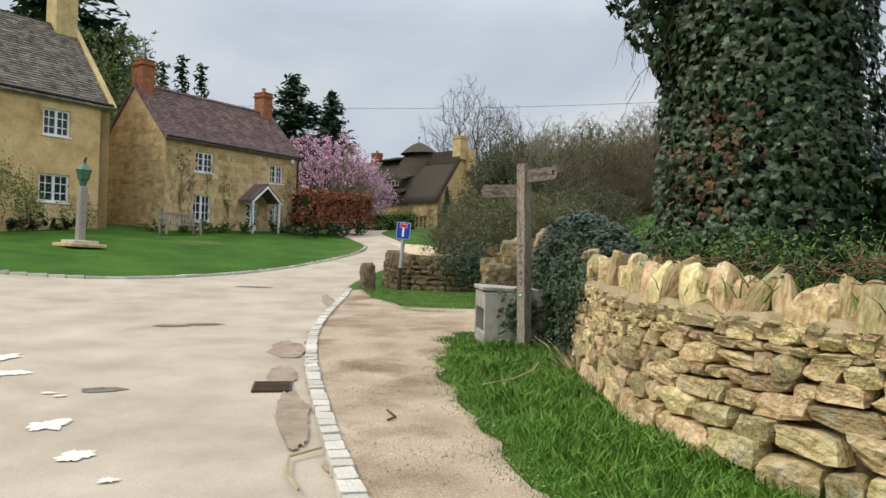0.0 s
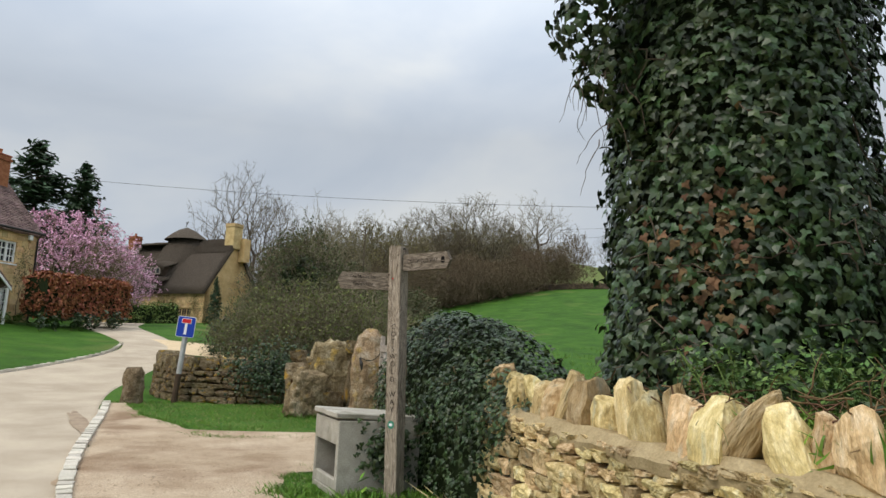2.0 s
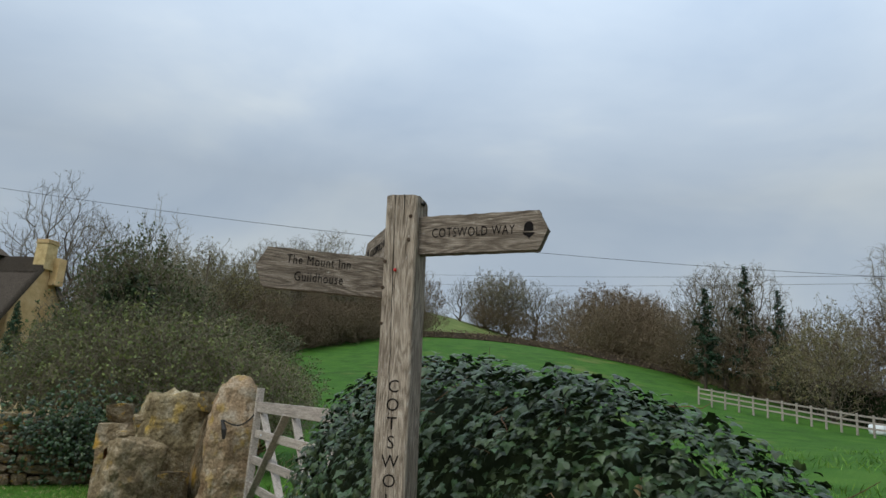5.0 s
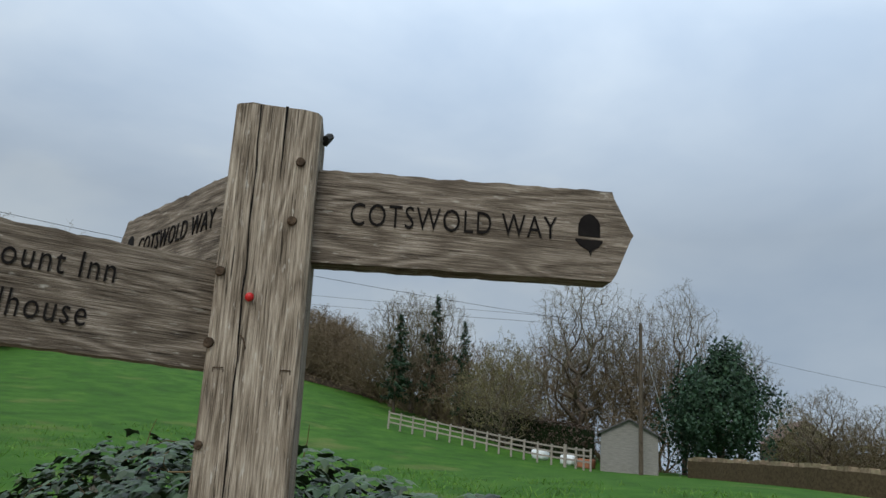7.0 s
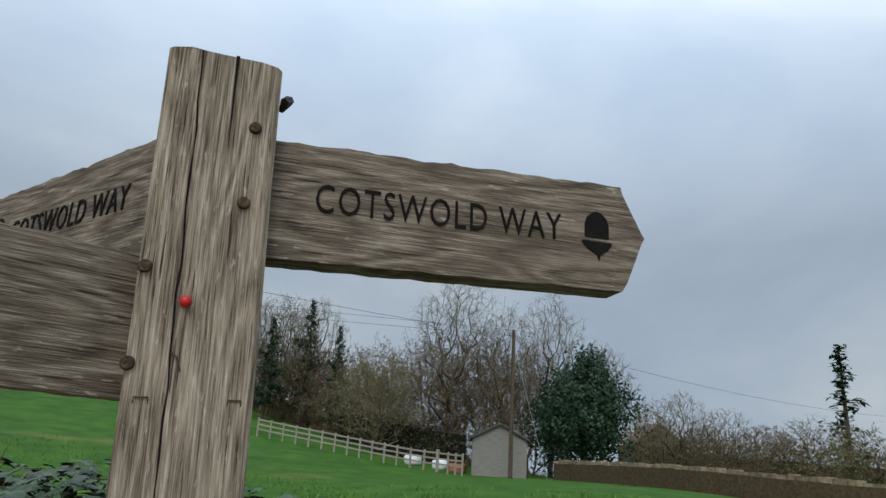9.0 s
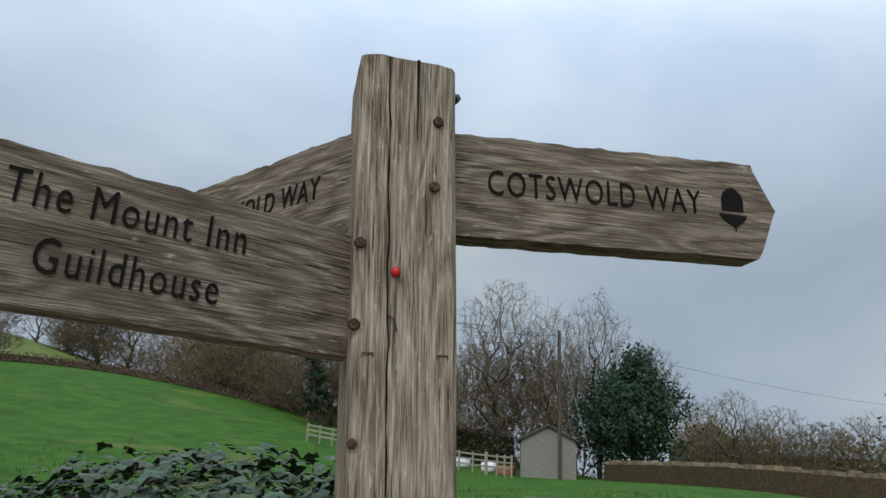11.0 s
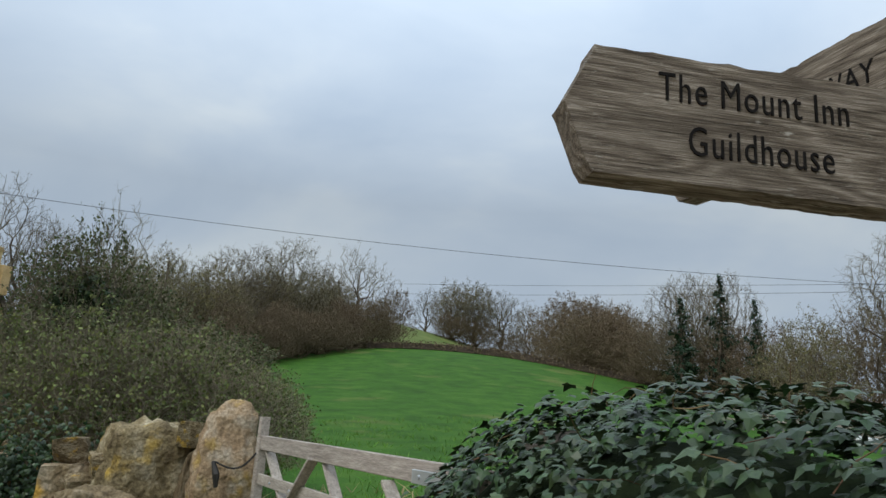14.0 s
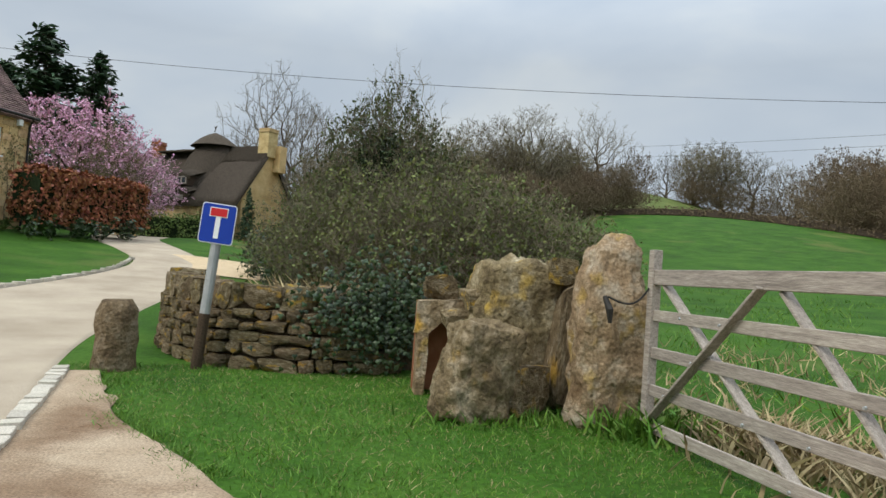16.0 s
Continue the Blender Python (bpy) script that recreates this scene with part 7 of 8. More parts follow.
def build_fence():
    at, total = curve_at([(36.2, 36.6), (36.9, 31.5), (36.6, 27.2), (36.3, 24.4), (34.9, 22.6)])
    root = thing("paddock_fence", Matrix(), "pale grey post and rail paddock fence with a gate", "fence")
    n = int(total / 0.85)
    pts = [at(total * i / n)[0] for i in range(n + 1)]
    for i, p in enumerate(pts):
        z = ground(p.x, p.y)
        bm = bmesh.new()
        big = 0.05 if i == n - 3 else 0.0
        add_box(bm, (0.09 + big, 0.09 + big, 1.15 + big * 3), pose(p.x, p.y, z + 0.52), 0.008)
        part("post", bm, M_GREYWOOD, root)
        if i < n:
            q = pts[i + 1]
            for h in (0.42, 0.70, 0.98):
                bm = bmesh.new()
                board_box(bm, (p.x, p.y, z + h), (q.x, q.y, ground(q.x, q.y) + h), 0.09, 0.04)
                part("rail", bm, M_GREYWOOD, root)
    # builder's bags and boards in the paddock
    rng = random.Random(3)
    for x, y, s, m, lab, nm in ((39.2, 27.5, (0.9, 0.8, 0.6), M_SIGNWHITE, "white builder's sack lying in the paddock", "builders_sack"), (39.4, 25.8, (0.8, 0.8, 0.55), M_SIGNWHITE, "white builder's sack lying in the paddock", "builders_sack"), (38.6, 24.4, (0.9, 0.7, 0.5), M_POTBRICK, "stack of orange bricks in the paddock", "brick_stack")):
        bm = bmesh.new()
        bmesh.ops.create_cube(bm, size=1.0)
        bmesh.ops.subdivide_edges(bm, edges=bm.edges[:], cuts=4, use_grid_fill=True)
        for v in bm.verts:
            c = v.co.lerp(v.co.normalized() * 0.6, 0.45 if m is M_SIGNWHITE else 0.05)
            v.co = Vector((c.x * s[0], c.y * s[1], (c.z + 0.45) * s[2])) + 0.05 * noise.noise_vector(c * 4 + Vector((x, y, 0)))
        ob = link_mesh(nm, bm, m, True)
        ob.matrix_basis = pose(x, y, ground(x, y))
        tagged(ob, lab, nm.replace("_", " "))


build_fence()


def build_pole_and_wires():
    x, y = 36.2, 20.5
    root = thing("utility_pole", pose(x, y, ground(x, y)), "slim dark wooden utility pole beside the shed", "utility pole")
    bm = bmesh.new()
    add_tube(bm, [(0, 0, -0.5), (0, 0, 7.6)], [0.12, 0.085], 10)
    part("pole", bm, M_BARK, root)
    bm = bmesh.new()
    add_tube(bm, [(-0.12, 0, 7.2), (0.12, 0, 7.2)], [0.04, 0.04], 6)
    part("insulator", bm, M_IRON, root)
    bm = bmesh.new()
    add_tube(bm, [(0.1, 0, 6.8), (1.9, -1.4, 0.0)], [0.012, 0.012], 5)
    part("stay_wire", bm, M_METAL, root)
    z = ground(x, y) + 7.3
    for i, (a, b, sag) in enumerate((((x, y, z), (-28.0, 52.0, 12.0), 1.75), ((x, y, z), (30.0, 150.0, 27), 1.5), ((x, y, z + 0.3), (24.0, 155.0, 29), 1.5), ((x, y, z), (80.0, -6.0, 9.0), 1.0))):
        bm = bmesh.new()
        pts = [Vector(a).lerp(Vector(b), k / 24) - Vector((0, 0, sag * 4 * (k / 24) * (1 - k / 24))) for k in range(25)]
        add_tube(bm, pts, [0.009] * 25, 4)
        ob = link_mesh("overhead_wire", bm, M_IRON)
        tagged(ob, "thin dark overhead wire against the sky", "wire", "overhead wires")
    # a bare telegraph pole in the far wood
    bm = bmesh.new()
    add_tube(bm, [(0, 0, 0), (0, 0, 7.5)], [0.07, 0.055], 8)
    ob = link_mesh("utility_pole", bm, M_BARK)
    ob.matrix_basis = pose(9.2, 52, ground(9.2, 52))
    tagged(ob, "plain grey wooden pole before the wood", "utility pole")


build_pole_and_wires()


def build_lantern_and_bench():
    x, y = -11.65, 22.4
    root = thing("lantern_post", pose(x, y, ground(x, y), 0, 1.5, 57), "old grey wooden lamp post with a green lantern", "lamp post")
    for i, (s, z) in enumerate(((1.15, 0.06), (0.8, 0.16))):
        bm = bmesh.new()
        add_box(bm, (s, s, 0.12), pose(0, 0, z), 0.02)
        part("stone_step", bm, M_KERB if i else M_BLOCK, root)
    bm = bmesh.new()
    add_box(bm, (0.24, 0.24, 1.75), pose(0, 0, 1.05), 0.03)
    part("post", bm, M_GREYWOOD, root)
    bm = bmesh.new()
    add_tube(bm, [(0, 0, 1.92), (0, 0, 2.12), (0, 0, 2.14), (0, 0, 2.40), (0, 0, 2.44), (0, 0, 2.62), (0, 0, 2.72)], [0.09, 0.13, 0.17, 0.22, 0.25, 0.08, 0.02], 6)
    part("lantern", bm, M_LANTERN, root, "green metal lantern head")
    bm = bmesh.new()
    add_tube(bm, [(0, 0, 2.66), (0.05, 0, 2.85)], [0.05, 0.03], 6)
    part("finial", bm, M_IRON, root)
    m = pose(-11.35, 29.75, ground(-11.35, 29.75) + 0.0, 0, 0, 57.3)
    root = thing("garden_bench", m, "weathered grey wooden garden bench before the cottage", "bench")
    for k in range(4):
        bm = bmesh.new()
        add_box(bm, (1.7, 0.09, 0.03), pose(0, -0.1 + k * 0.11 - 0.1, 0.42))
        part("seat_slat", bm, M_GREYWOOD, root)
    for s in (-1, 1):
        bm = bmesh.new()
        add_box(bm, (0.07, 0.07, 0.62), pose(s * 0.82, -0.24, 0.31))
        part("front_leg", bm, M_GREYWOOD, root)
        bm = bmesh.new()
        add_box(bm, (0.07, 0.07, 0.92), pose(s * 0.82, 0.24, 0.46, -5))
        part("back_leg", bm, M_GREYWOOD, root)
        bm = bmesh.new()
        add_box(bm, (0.07, 0.58, 0.05), pose(s * 0.82, 0, 0.64))
        part("armrest", bm, M_GREYWOOD, root)
    for k in range(14):
        bm = bmesh.new()
        add_box(bm, (0.05, 0.02, 0.42), pose(-0.75 + k * 0.115, 0.24, 0.66, -5))
        part("back_slat", bm, M_GREYWOOD, root)
    bm = bmesh.new()
    add_box(bm, (1.7, 0.05, 0.07), pose(0, 0.22, 0.90))
    part("top_rail", bm, M_GREYWOOD, root)


build_lantern_and_bench()

# ---- banks, verge plants and lane details ----
def build_banks():
    ob = swept("earth_bank", [(6.5, 1.2), (5.0, 2.1), (3.8, 2.75), (2.9, 3.45), (2.25, 4.15), (1.84, 4.85), (1.60, 5.7), (1.52, 6.5), (1.50, 7.3), (1.53, 8.3)],
               [(0.42, 0.0), (0.42, 1.02), (0.7, 1.12), (1.6, 1.15), (2.6, 0.9), (3.6, -0.2)], 60, M_SOIL, None, 0.05)
    tagged(ob, "raised earth bank behind the stone wall", "bank", kind="structure")
    ob = swept("earth_bank", [(1.6, 17.03), *FAR_WALL],
               [(0.3, 0.0), (0.3, 0.66), (0.8, 0.62), (1.8, 0.5), (2.6, -0.1)], 40, M_SOIL, None, 0.06)
    tagged(ob, "earth bank behind the low stone wall", "bank", kind="structure")


build_banks()

BLADE_V = np.array([(-0.06, 0, 0), (0.06, 0, 0), (0.045, 0.5, 0.06), (-0.045, 0.5, 0.06), (0, 1.0, 0.28)])
BLADE_F = [(0, 1, 2, 3), (3, 2, 4)]


def side_of(pts):
    """For a line of points given from south to north: x of the line at y."""
    P = spline(pts, 300)
    ys, xs = np.array([p.y for p in P]), np.array([p.x for p in P])
    o = np.argsort(ys)
    return lambda y: np.interp(y, ys[o], xs[o])


def blades(name, pos, height, rng, material, label, lean=0.45):
    n = len(pos)
    a = rng.uniform(0, math.tau, n)
    nor = np.stack([np.cos(a), np.sin(a), np.zeros(n)], 1)
    V, F = scatter_np(BLADE_V, BLADE_F, pos, nor, height, rng, 0.25, (0, 0, 1.0))
    V = V.reshape(n, 5, 3)
    sway = rng.normal(0, lean, (n, 1, 2)) * height[:, None, None]
    V[:, 2:4, :2] += sway * 0.35
    V[:, 4:5, :2] += sway
    return tagged(stuff(name, V.reshape(-1, 3), F, material), label, "grass", kind="stuff")


def build_grass():
    rng = np.random.default_rng(14)
    edge = side_of([(2.1, 0.8), (1.15, 2.9), (0.69, 4.16), (0.36, 5.8), (0.06, 7.5), (0.12, 8.7), (0.45, 10.5)])
    wall = side_of(NEAR_WALL)
    n = 34000
    y = rng.uniform(2.2, 10.3, n)
    x0, x1 = edge(y), np.minimum(wall(y) - 0.02, 3.2)
    u = rng.uniform(0, 1, n)
    x = x0 - 0.05 + (x1 - x0 + 0.06) * u
    clump = np.array([noise.noise(Vector((a * 2.2, b * 2.2, 0))) for a, b in zip(x, y)])
    keep = (rng.uniform(-0.5, 0.9, n) < clump + 0.35 + 0.3 * np.clip(u * 4, 0, 1)) & ~((x > 0.5) & (x < 1.35) & (y > 9.2) & (y < 10.1))
    x, y, clump, u = x[keep], y[keep], clump[keep], u[keep]
    z = np.array([ground(a, b) for a, b in zip(x, y)])
    h = rng.uniform(0.035, 0.095, len(x)) * (1 + 0.9 * np.clip(clump, 0, 1)) * (0.55 + 0.75 * np.clip(u * 2.2, 0, 1))
    blades("verge_grass", np.stack([x, y, z], 1), h, rng, M_BLADE, "lush green verge grass beside the path")
    n = 26000
    x, y = rng.uniform(-2.3, 2.6, n), rng.uniform(13.0, 17.6, n)
    lim = np.interp(x, [-2.2, -1.9, -1.55, -0.95, -0.3, 0.8, 2.6], [17.0, 16.8, 15.2, 14.2, 13.25, 13.3, 13.6])
    keep = (y > lim + rng.normal(0, 0.12, n)) & (y < np.interp(x, [-2.3, -1.2, -0.4, 1, 2.6], [18.5, 18.0, 17.6, 17.2, 15.4]))
    x, y = x[keep], y[keep]
    z = np.array([ground(a, b) for a, b in zip(x, y)])
    h = rng.uniform(0.018, 0.05, len(x)) * (1 + 0.6 * np.array([noise.noise(Vector((a * 1.5, b * 1.5, 4))) for a, b in zip(x, y)]))
    blades("patch_grass", np.stack([x, y, z], 1), h, rng, M_BLADE, "short green grass before the low wall")
    k = rng.integers(0, len(x), 5000)
    blades("dry_patch_grass", np.stack([x[k] + rng.normal(0, 0.05, 5000), y[k], z[k]], 1), rng.uniform(0.015, 0.04, 5000), rng, M_STRAW, "dry pale blades in the short grass", 0.7)
    # tufts: by the gate, on the banks, along the walls
    P, H = [], []
    for cx, cy, rx, ry, z0, k, h in ((2.35, 14.75, 0.35, 0.25, None, 700, 0.22), (1.2, 15.2, 0.5, 0.2, None, 500, 0.12), (0.2, 9.45, 0.22, 0.2, None, 500, 0.10), (2.3, 5.5, 0.28, 0.5, 1.05, 1900, 0.15), (2.55, 5.0, 0.4, 0.3, 1.05, 1500, 0.14), (3.2, 4.3, 0.5, 0.3, 1.05, 1300, 0.13), (2.2, 6.2, 0.2, 0.3, 1.05, 500, 0.10)):
        p = rng.normal(0, 1, (k, 2)) * np.array([rx, ry]) * 0.6 + np.array([cx, cy])
        P.append(np.stack([p[:, 0], p[:, 1], np.array([ground(a, b) for a, b in p]) + (z0 or 0)], 1))
        H.append(rng.uniform(0.5, 1.2, k) * h)
    blades("tall_grass", np.concatenate(P), np.concatenate(H), rng, M_BLADE, "taller bright green grass tufts along the walls")
    P, H = [], []
    for cx, cy, rx, ry, z0, k, h in ((3.4, 13.0, 0.7, 1.4, None, 1500, 0.22), (2.9, 14.2, 0.3, 0.5, None, 600, 0.28), (0.4, 19.6, 0.5, 0.4, 0.5, 260, 0.4), (2.4, 5.7, 0.3, 0.6, 1.05, 400, 0.16), (1.5, 8.0, 0.08, 0.5, None, 250, 0.2)):
        p = rng.normal(0, 1, (k, 2)) * np.array([rx, ry]) * 0.7 + np.array([cx, cy])
        P.append(np.stack([p[:, 0], p[:, 1], np.array([ground(a, b) for a, b in p]) + (z0 or 0)], 1))
        H.append(rng.uniform(0.5, 1.2, k) * h)
    blades("dry_grass", np.concatenate(P), np.concatenate(H), rng, M_STRAW, "pale dry grass among the green", 0.6)
    # ragged grass along the edges of the path
    E = spline(PATH_RIGHT[2:], 2600)
    k = rng.integers(40, 2590, 15000)
    x = np.array([E[i].x for i in k]) + rng.normal(0, 0.09, len(k))
    y = np.array([E[i].y for i in k]) + rng.normal(0, 0.09, len(k))
    keep = np.array([noise.noise(Vector((a * 3, b * 3, 2))) for a, b in zip(x, y)]) > -0.12
    x, y = x[keep], y[keep]
    z = np.array([ground(a, b) for a, b in zip(x, y)])
    blades("edge_grass", np.stack([x, y, z + 0.01], 1), rng.uniform(0.02, 0.065, len(x)), rng, M_BLADE, "ragged short grass along the path edges", 0.6)
    # coarse tussocks in the meadow behind the gate
    k = 2600
    x, y = rng.uniform(2.5, 9, k), 11.2 + rng.uniform(0, 1, k) ** 1.4 * 9
    keep = np.array([noise.noise(Vector((a * 0.7, b * 0.7, 9))) for a, b in zip(x, y)]) > -0.05
    z = np.array([ground(a, b) for a, b in zip(x, y)])
    blades("dry_meadow_grass", np.stack([x, y, z], 1)[keep], rng.uniform(0.08, 0.22, k)[keep], rng, M_STRAW, "rough dry grass just beyond the gate", 0.7)
    n = 16000
    x, y = rng.uniform(2.6, 22, n), 10.5 + rng.uniform(0, 1, n) ** 1.5 * 26
    z = np.array([ground(a, b) for a, b in zip(x, y)])
    keep = np.array([noise.noise(Vector((a * 0.5, b * 0.5, 0))) for a, b in zip(x, y)]) > -0.1
    blades("meadow_grass", np.stack([x, y, z], 1)[keep], (rng.uniform(0.08, 0.2, n))[keep], rng, M_BLADE, "coarse green meadow grass beyond the gate")


build_grass()


def herb(name, spots, seed, material, size, label, n=50, spread=0.14, high=0.35, lying=0.0):
    """Leafy weeds: leaves up and round short stems at (x, y, z above the land)."""
    rng = np.random.default_rng(seed)
    P, segs = [], []
    for x, y, z0 in spots:
        g = ground(x, y) + z0
        for k in range(5):
            top = Vector((x + rng.normal(0, spread), y + rng.normal(0, spread), g + high * rng.uniform(0.5, 1.1)))
            base = Vector((x + rng.normal(0, 0.05), y + rng.normal(0, 0.05), g - 0.02))
            segs.append((base, top, 0.006, 0.003))
            t = rng.uniform(0.25, 1.05, (n // 5, 1))
            P.append(np.array(base) * (1 - t) + np.array(top) * t + rng.normal(0, 0.045, (n // 5, 3)))
    P = np.concatenate(P)
    root = thing(name, Matrix(), label, "weeds", kind="")
    V, F = scatter_np(CARD_V * np.array([1, 0.8, 1]), CARD_F, P, np.tile([0, 0, 1.0], (len(P), 1)), rng.uniform(0.6, 1.3, len(P)) * size, rng, 0.55)
    stuff("leaves", V, F, material, root)
    V, F = cones_np(segs, 4)
    ob = new("stem", mesh_np("stem", V, F, M_BUD))
    ob.parent = root
    ob["kind"] = "stuff"


herb("nettle_clump", [(2.05, 5.75, 1.05), (2.2, 5.9, 1.05), (2.45, 5.45, 1.05), (2.7, 5.25, 1.05), (2.75, 4.7, 1.05), (3.1, 4.6, 1.0), (2.35, 6.05, 1.05), (2.25, 5.6, 1.05), (2.55, 5.1, 1.05), (2.6, 5.6, 1.1), (2.9, 4.9, 1.05), (3.3, 4.2, 1.0)], 71, M_FERN, 0.042, "feathery green weeds growing behind the wall top", 420, 0.19, 0.42)
herb("dock_plant", [(0.98, 9.02, 0.0)], 72, M_BLADE, 0.13, "broad-leaved dock plant beside the concrete bin", 30, 0.12, 0.2)
herb("dock_plant", [(2.45, 14.72, 0.0), (2.25, 14.7, 0)], 73, M_BLADE, 0.09, "low green weeds at the foot of the gate pillar", 60, 0.14, 0.18)
herb("flower_bed_plants", [(-12.2 + 0.54 * u + random.Random(int(u * 9)).uniform(-0.5, 0.5), 29.9 + 0.84 * u, 0) for u in (0.2, 1.0, 1.6, 2.2, 2.9, 3.6, 4.2, 6.6, 7.2, 7.8)], 74, M_BUD, 0.16, "low green border plants along the cottage wall", 220, 0.4, 0.5)
herb("flower_bed_plants", [(-15.4 - 0.54 * u, 28.4 - 0.84 * u, 0) for u in (0.0, 0.7, 1.4, 2.2, 3.0, 3.8)], 75, M_IVY, 0.17, "dark green border plants along the house wall", 220, 0.4, 0.6)
herb("border_shrubs", [(-7.0, 34.0, 0), (-6.2, 35.3, 0), (-5.5, 36.5, 0), (-4.8, 37.6, 0), (-6.6, 34.6, 0), (-5.0, 38.2, 0), (-5.9, 35.8, 0)], 76, M_IVY, 0.18, "dark evergreen border shrubs under the beech hedge", 140, 0.4, 0.75)
herb("wall_top_bramble", [(1.95, 6.3, 1.05), (1.9, 6.8, 1.05), (2.0, 7.2, 1.05), (2.3, 5.2, 1.05), (3.0, 4.0, 1.05), (3.6, 3.6, 1.05), (2.5, 4.8, 1.1)], 77, M_IVY, 0.07, "dark trailing weeds along the wall top", 70, 0.2, 0.16)


def build_litter():
    rng = np.random.default_rng(31)
    bm = bmesh.new()
    for k in range(150):
        s = rng.uniform(0, 1)
        p = Vector((1.95 + rng.normal(0, 0.12) + 1.2 * max(0, s - 0.45), 7.2 - 3.4 * s, 1.16 + ground(1.9, 6) + rng.uniform(-0.02, 0.12)))
        d = Vector(rng.normal(0, 1, 3)) * Vector((1, 1, 0.35))
        pts = [p.copy()]
        for j in range(4):
            d = (d + Vector(rng.normal(0, 0.4, 3))).normalized()
            p = p + d * rng.uniform(0.04, 0.09)
            pts.append(p.copy())
        add_tube(bm, pts, [0.005, 0.0045, 0.004, 0.003, 0.002], 4)
    ob = link_mesh("dead_stems", bm, M_DEAD)
    tagged(ob, "tangle of dry brown stems along the wall top", "dead stems", kind="stuff")
    for pts, r, lab in (([(-0.30, 5.75), (-0.22, 5.55), (-0.27, 5.45)], 0.008, "short dark twig lying on the path"), ([(-0.62, 4.75), (-0.78, 4.55), (-0.72, 4.25), (-0.60, 4.0)], 0.010, "pale broken stick lying at the kerb"), ([(0.45, 6.2), (0.75, 6.5), (0.95, 6.9), (1.05, 7.3)], 0.007, "long pale stem bent over the verge grass")):
        bm = bmesh.new()
        add_tube(bm, [(x, y, ground(x, y) + 0.05 + (0.12 if "verge" in lab else 0)) for x, y in pts], [r] * len(pts), 5)
        ob = link_mesh("twig", bm, M_STRAW if "pale" in lab else M_BARK)
        tagged(ob, lab, "twig")


build_litter()


def patch(name, x, y, rx, ry, material, lift, seed, label, category, rz=0.0, ragged=0.6, n=90):
    """A flat ragged patch lying on the lane."""
    bm = bmesh.new()
    vs = []
    for k in range(n):
        a = k * math.tau / n
        r = 1 + ragged * noise.noise(Vector((math.cos(a) * 1.6 + seed, math.sin(a) * 1.6, 0))) + ragged * 0.5 * noise.noise(Vector((math.cos(a) * 5 + seed, math.sin(a) * 5, 3))) + ragged * 0.3 * noise.noise(Vector((math.cos(a) * 14 + seed, math.sin(a) * 14, 3)))
        u, v = rx * r * math.cos(a), ry * r * math.sin(a)
        px, py = x + u * math.cos(rz) - v * math.sin(rz), y + u * math.sin(rz) + v * math.cos(rz)
        vs.append(bm.verts.new((px, py, ground(px, py) + lift)))
    c = bm.verts.new((x, y, ground(x, y) + lift))
    for k in range(n):
        bm.faces.new((vs[k], vs[(k + 1) % n], c))
    ob = link_mesh(name, bm, material)
    return tagged(ob, label, category, kind="structure")


for i, (x, y, rx, ry) in enumerate(((-2.58, 5.16, 0.14, 0.12), (-2.07, 4.51, 0.13, 0.11), (-3.95, 6.84, 0.20, 0.16), (-1.67, 4.11, 0.05, 0.04), (-3.15, 6.1, 0.06, 0.04), (-3.0, 6.0, 0.05, 0.03), (-4.5, 7.6, 0.12, 0.2))):
    patch("road_marking", x, y, rx, ry, M_PAINT, 0.0335, i * 3.1, "worn cream road paint fragment on the lane", "road marking", ragged=0.7)
M_PATCHDARK = mat("dark_tar_patch", [(0.3, (0.10, 0.085, 0.065)), (0.7, (0.21, 0.18, 0.14))], scale=9, rough=0.85, grain=(0.2, 120), bump=0.5, bump_scale=60)
M_PATCHMUD = mat("muddy_edge", [(0.3, (0.22, 0.16, 0.11)), (0.7, (0.36, 0.28, 0.20))], scale=5, rough=0.9, grain=(0.2, 120), bump=0.5, bump_scale=60)
M_PATCHPALE = mat("pale_repair", [(0.3, (0.44, 0.40, 0.34)), (0.7, (0.55, 0.50, 0.43))], scale=3, rough=0.85, grain=(0.1, 120), bump=0.25, bump_scale=90)
for i, (x, y, rx, ry, m, lab) in enumerate(((-2.79, 6.28, 0.18, 0.10, M_PATCHDARK, "dark sunken pothole patch in the lane"), (-4.56, 17.06, 0.45, 0.18, M_PATCHDARK, "dark iron-brown patch in the lane"), (-3.86, 10.35, 0.25, 0.10, M_PATCHDARK, "dark scar in the lane surface"), (-3.45, 10.6, 0.28, 0.10, M_PATCHDARK, "dark scar in the lane surface"),
                                            (-1.75, 8.6, 0.22, 0.55, M_PATCHMUD, "muddy edge of the lane by the kerb"), (-1.0, 5.6, 0.12, 0.8, M_PATCHMUD, "muddy edge of the lane by the kerb"), (-1.45, 7.1, 0.14, 0.5, M_PATCHMUD, "muddy edge of the lane by the kerb"), (-2.25, 14.2, 0.12, 1.6, M_PATCHMUD, "muddy edge of the lane by the kerb"))):
    patch("lane_patch", x, y, rx, ry, m, 0.0290 + 0.0004 * i, 20 + i * 2.3, lab, "road patch", rz=0.25, ragged=0.28)


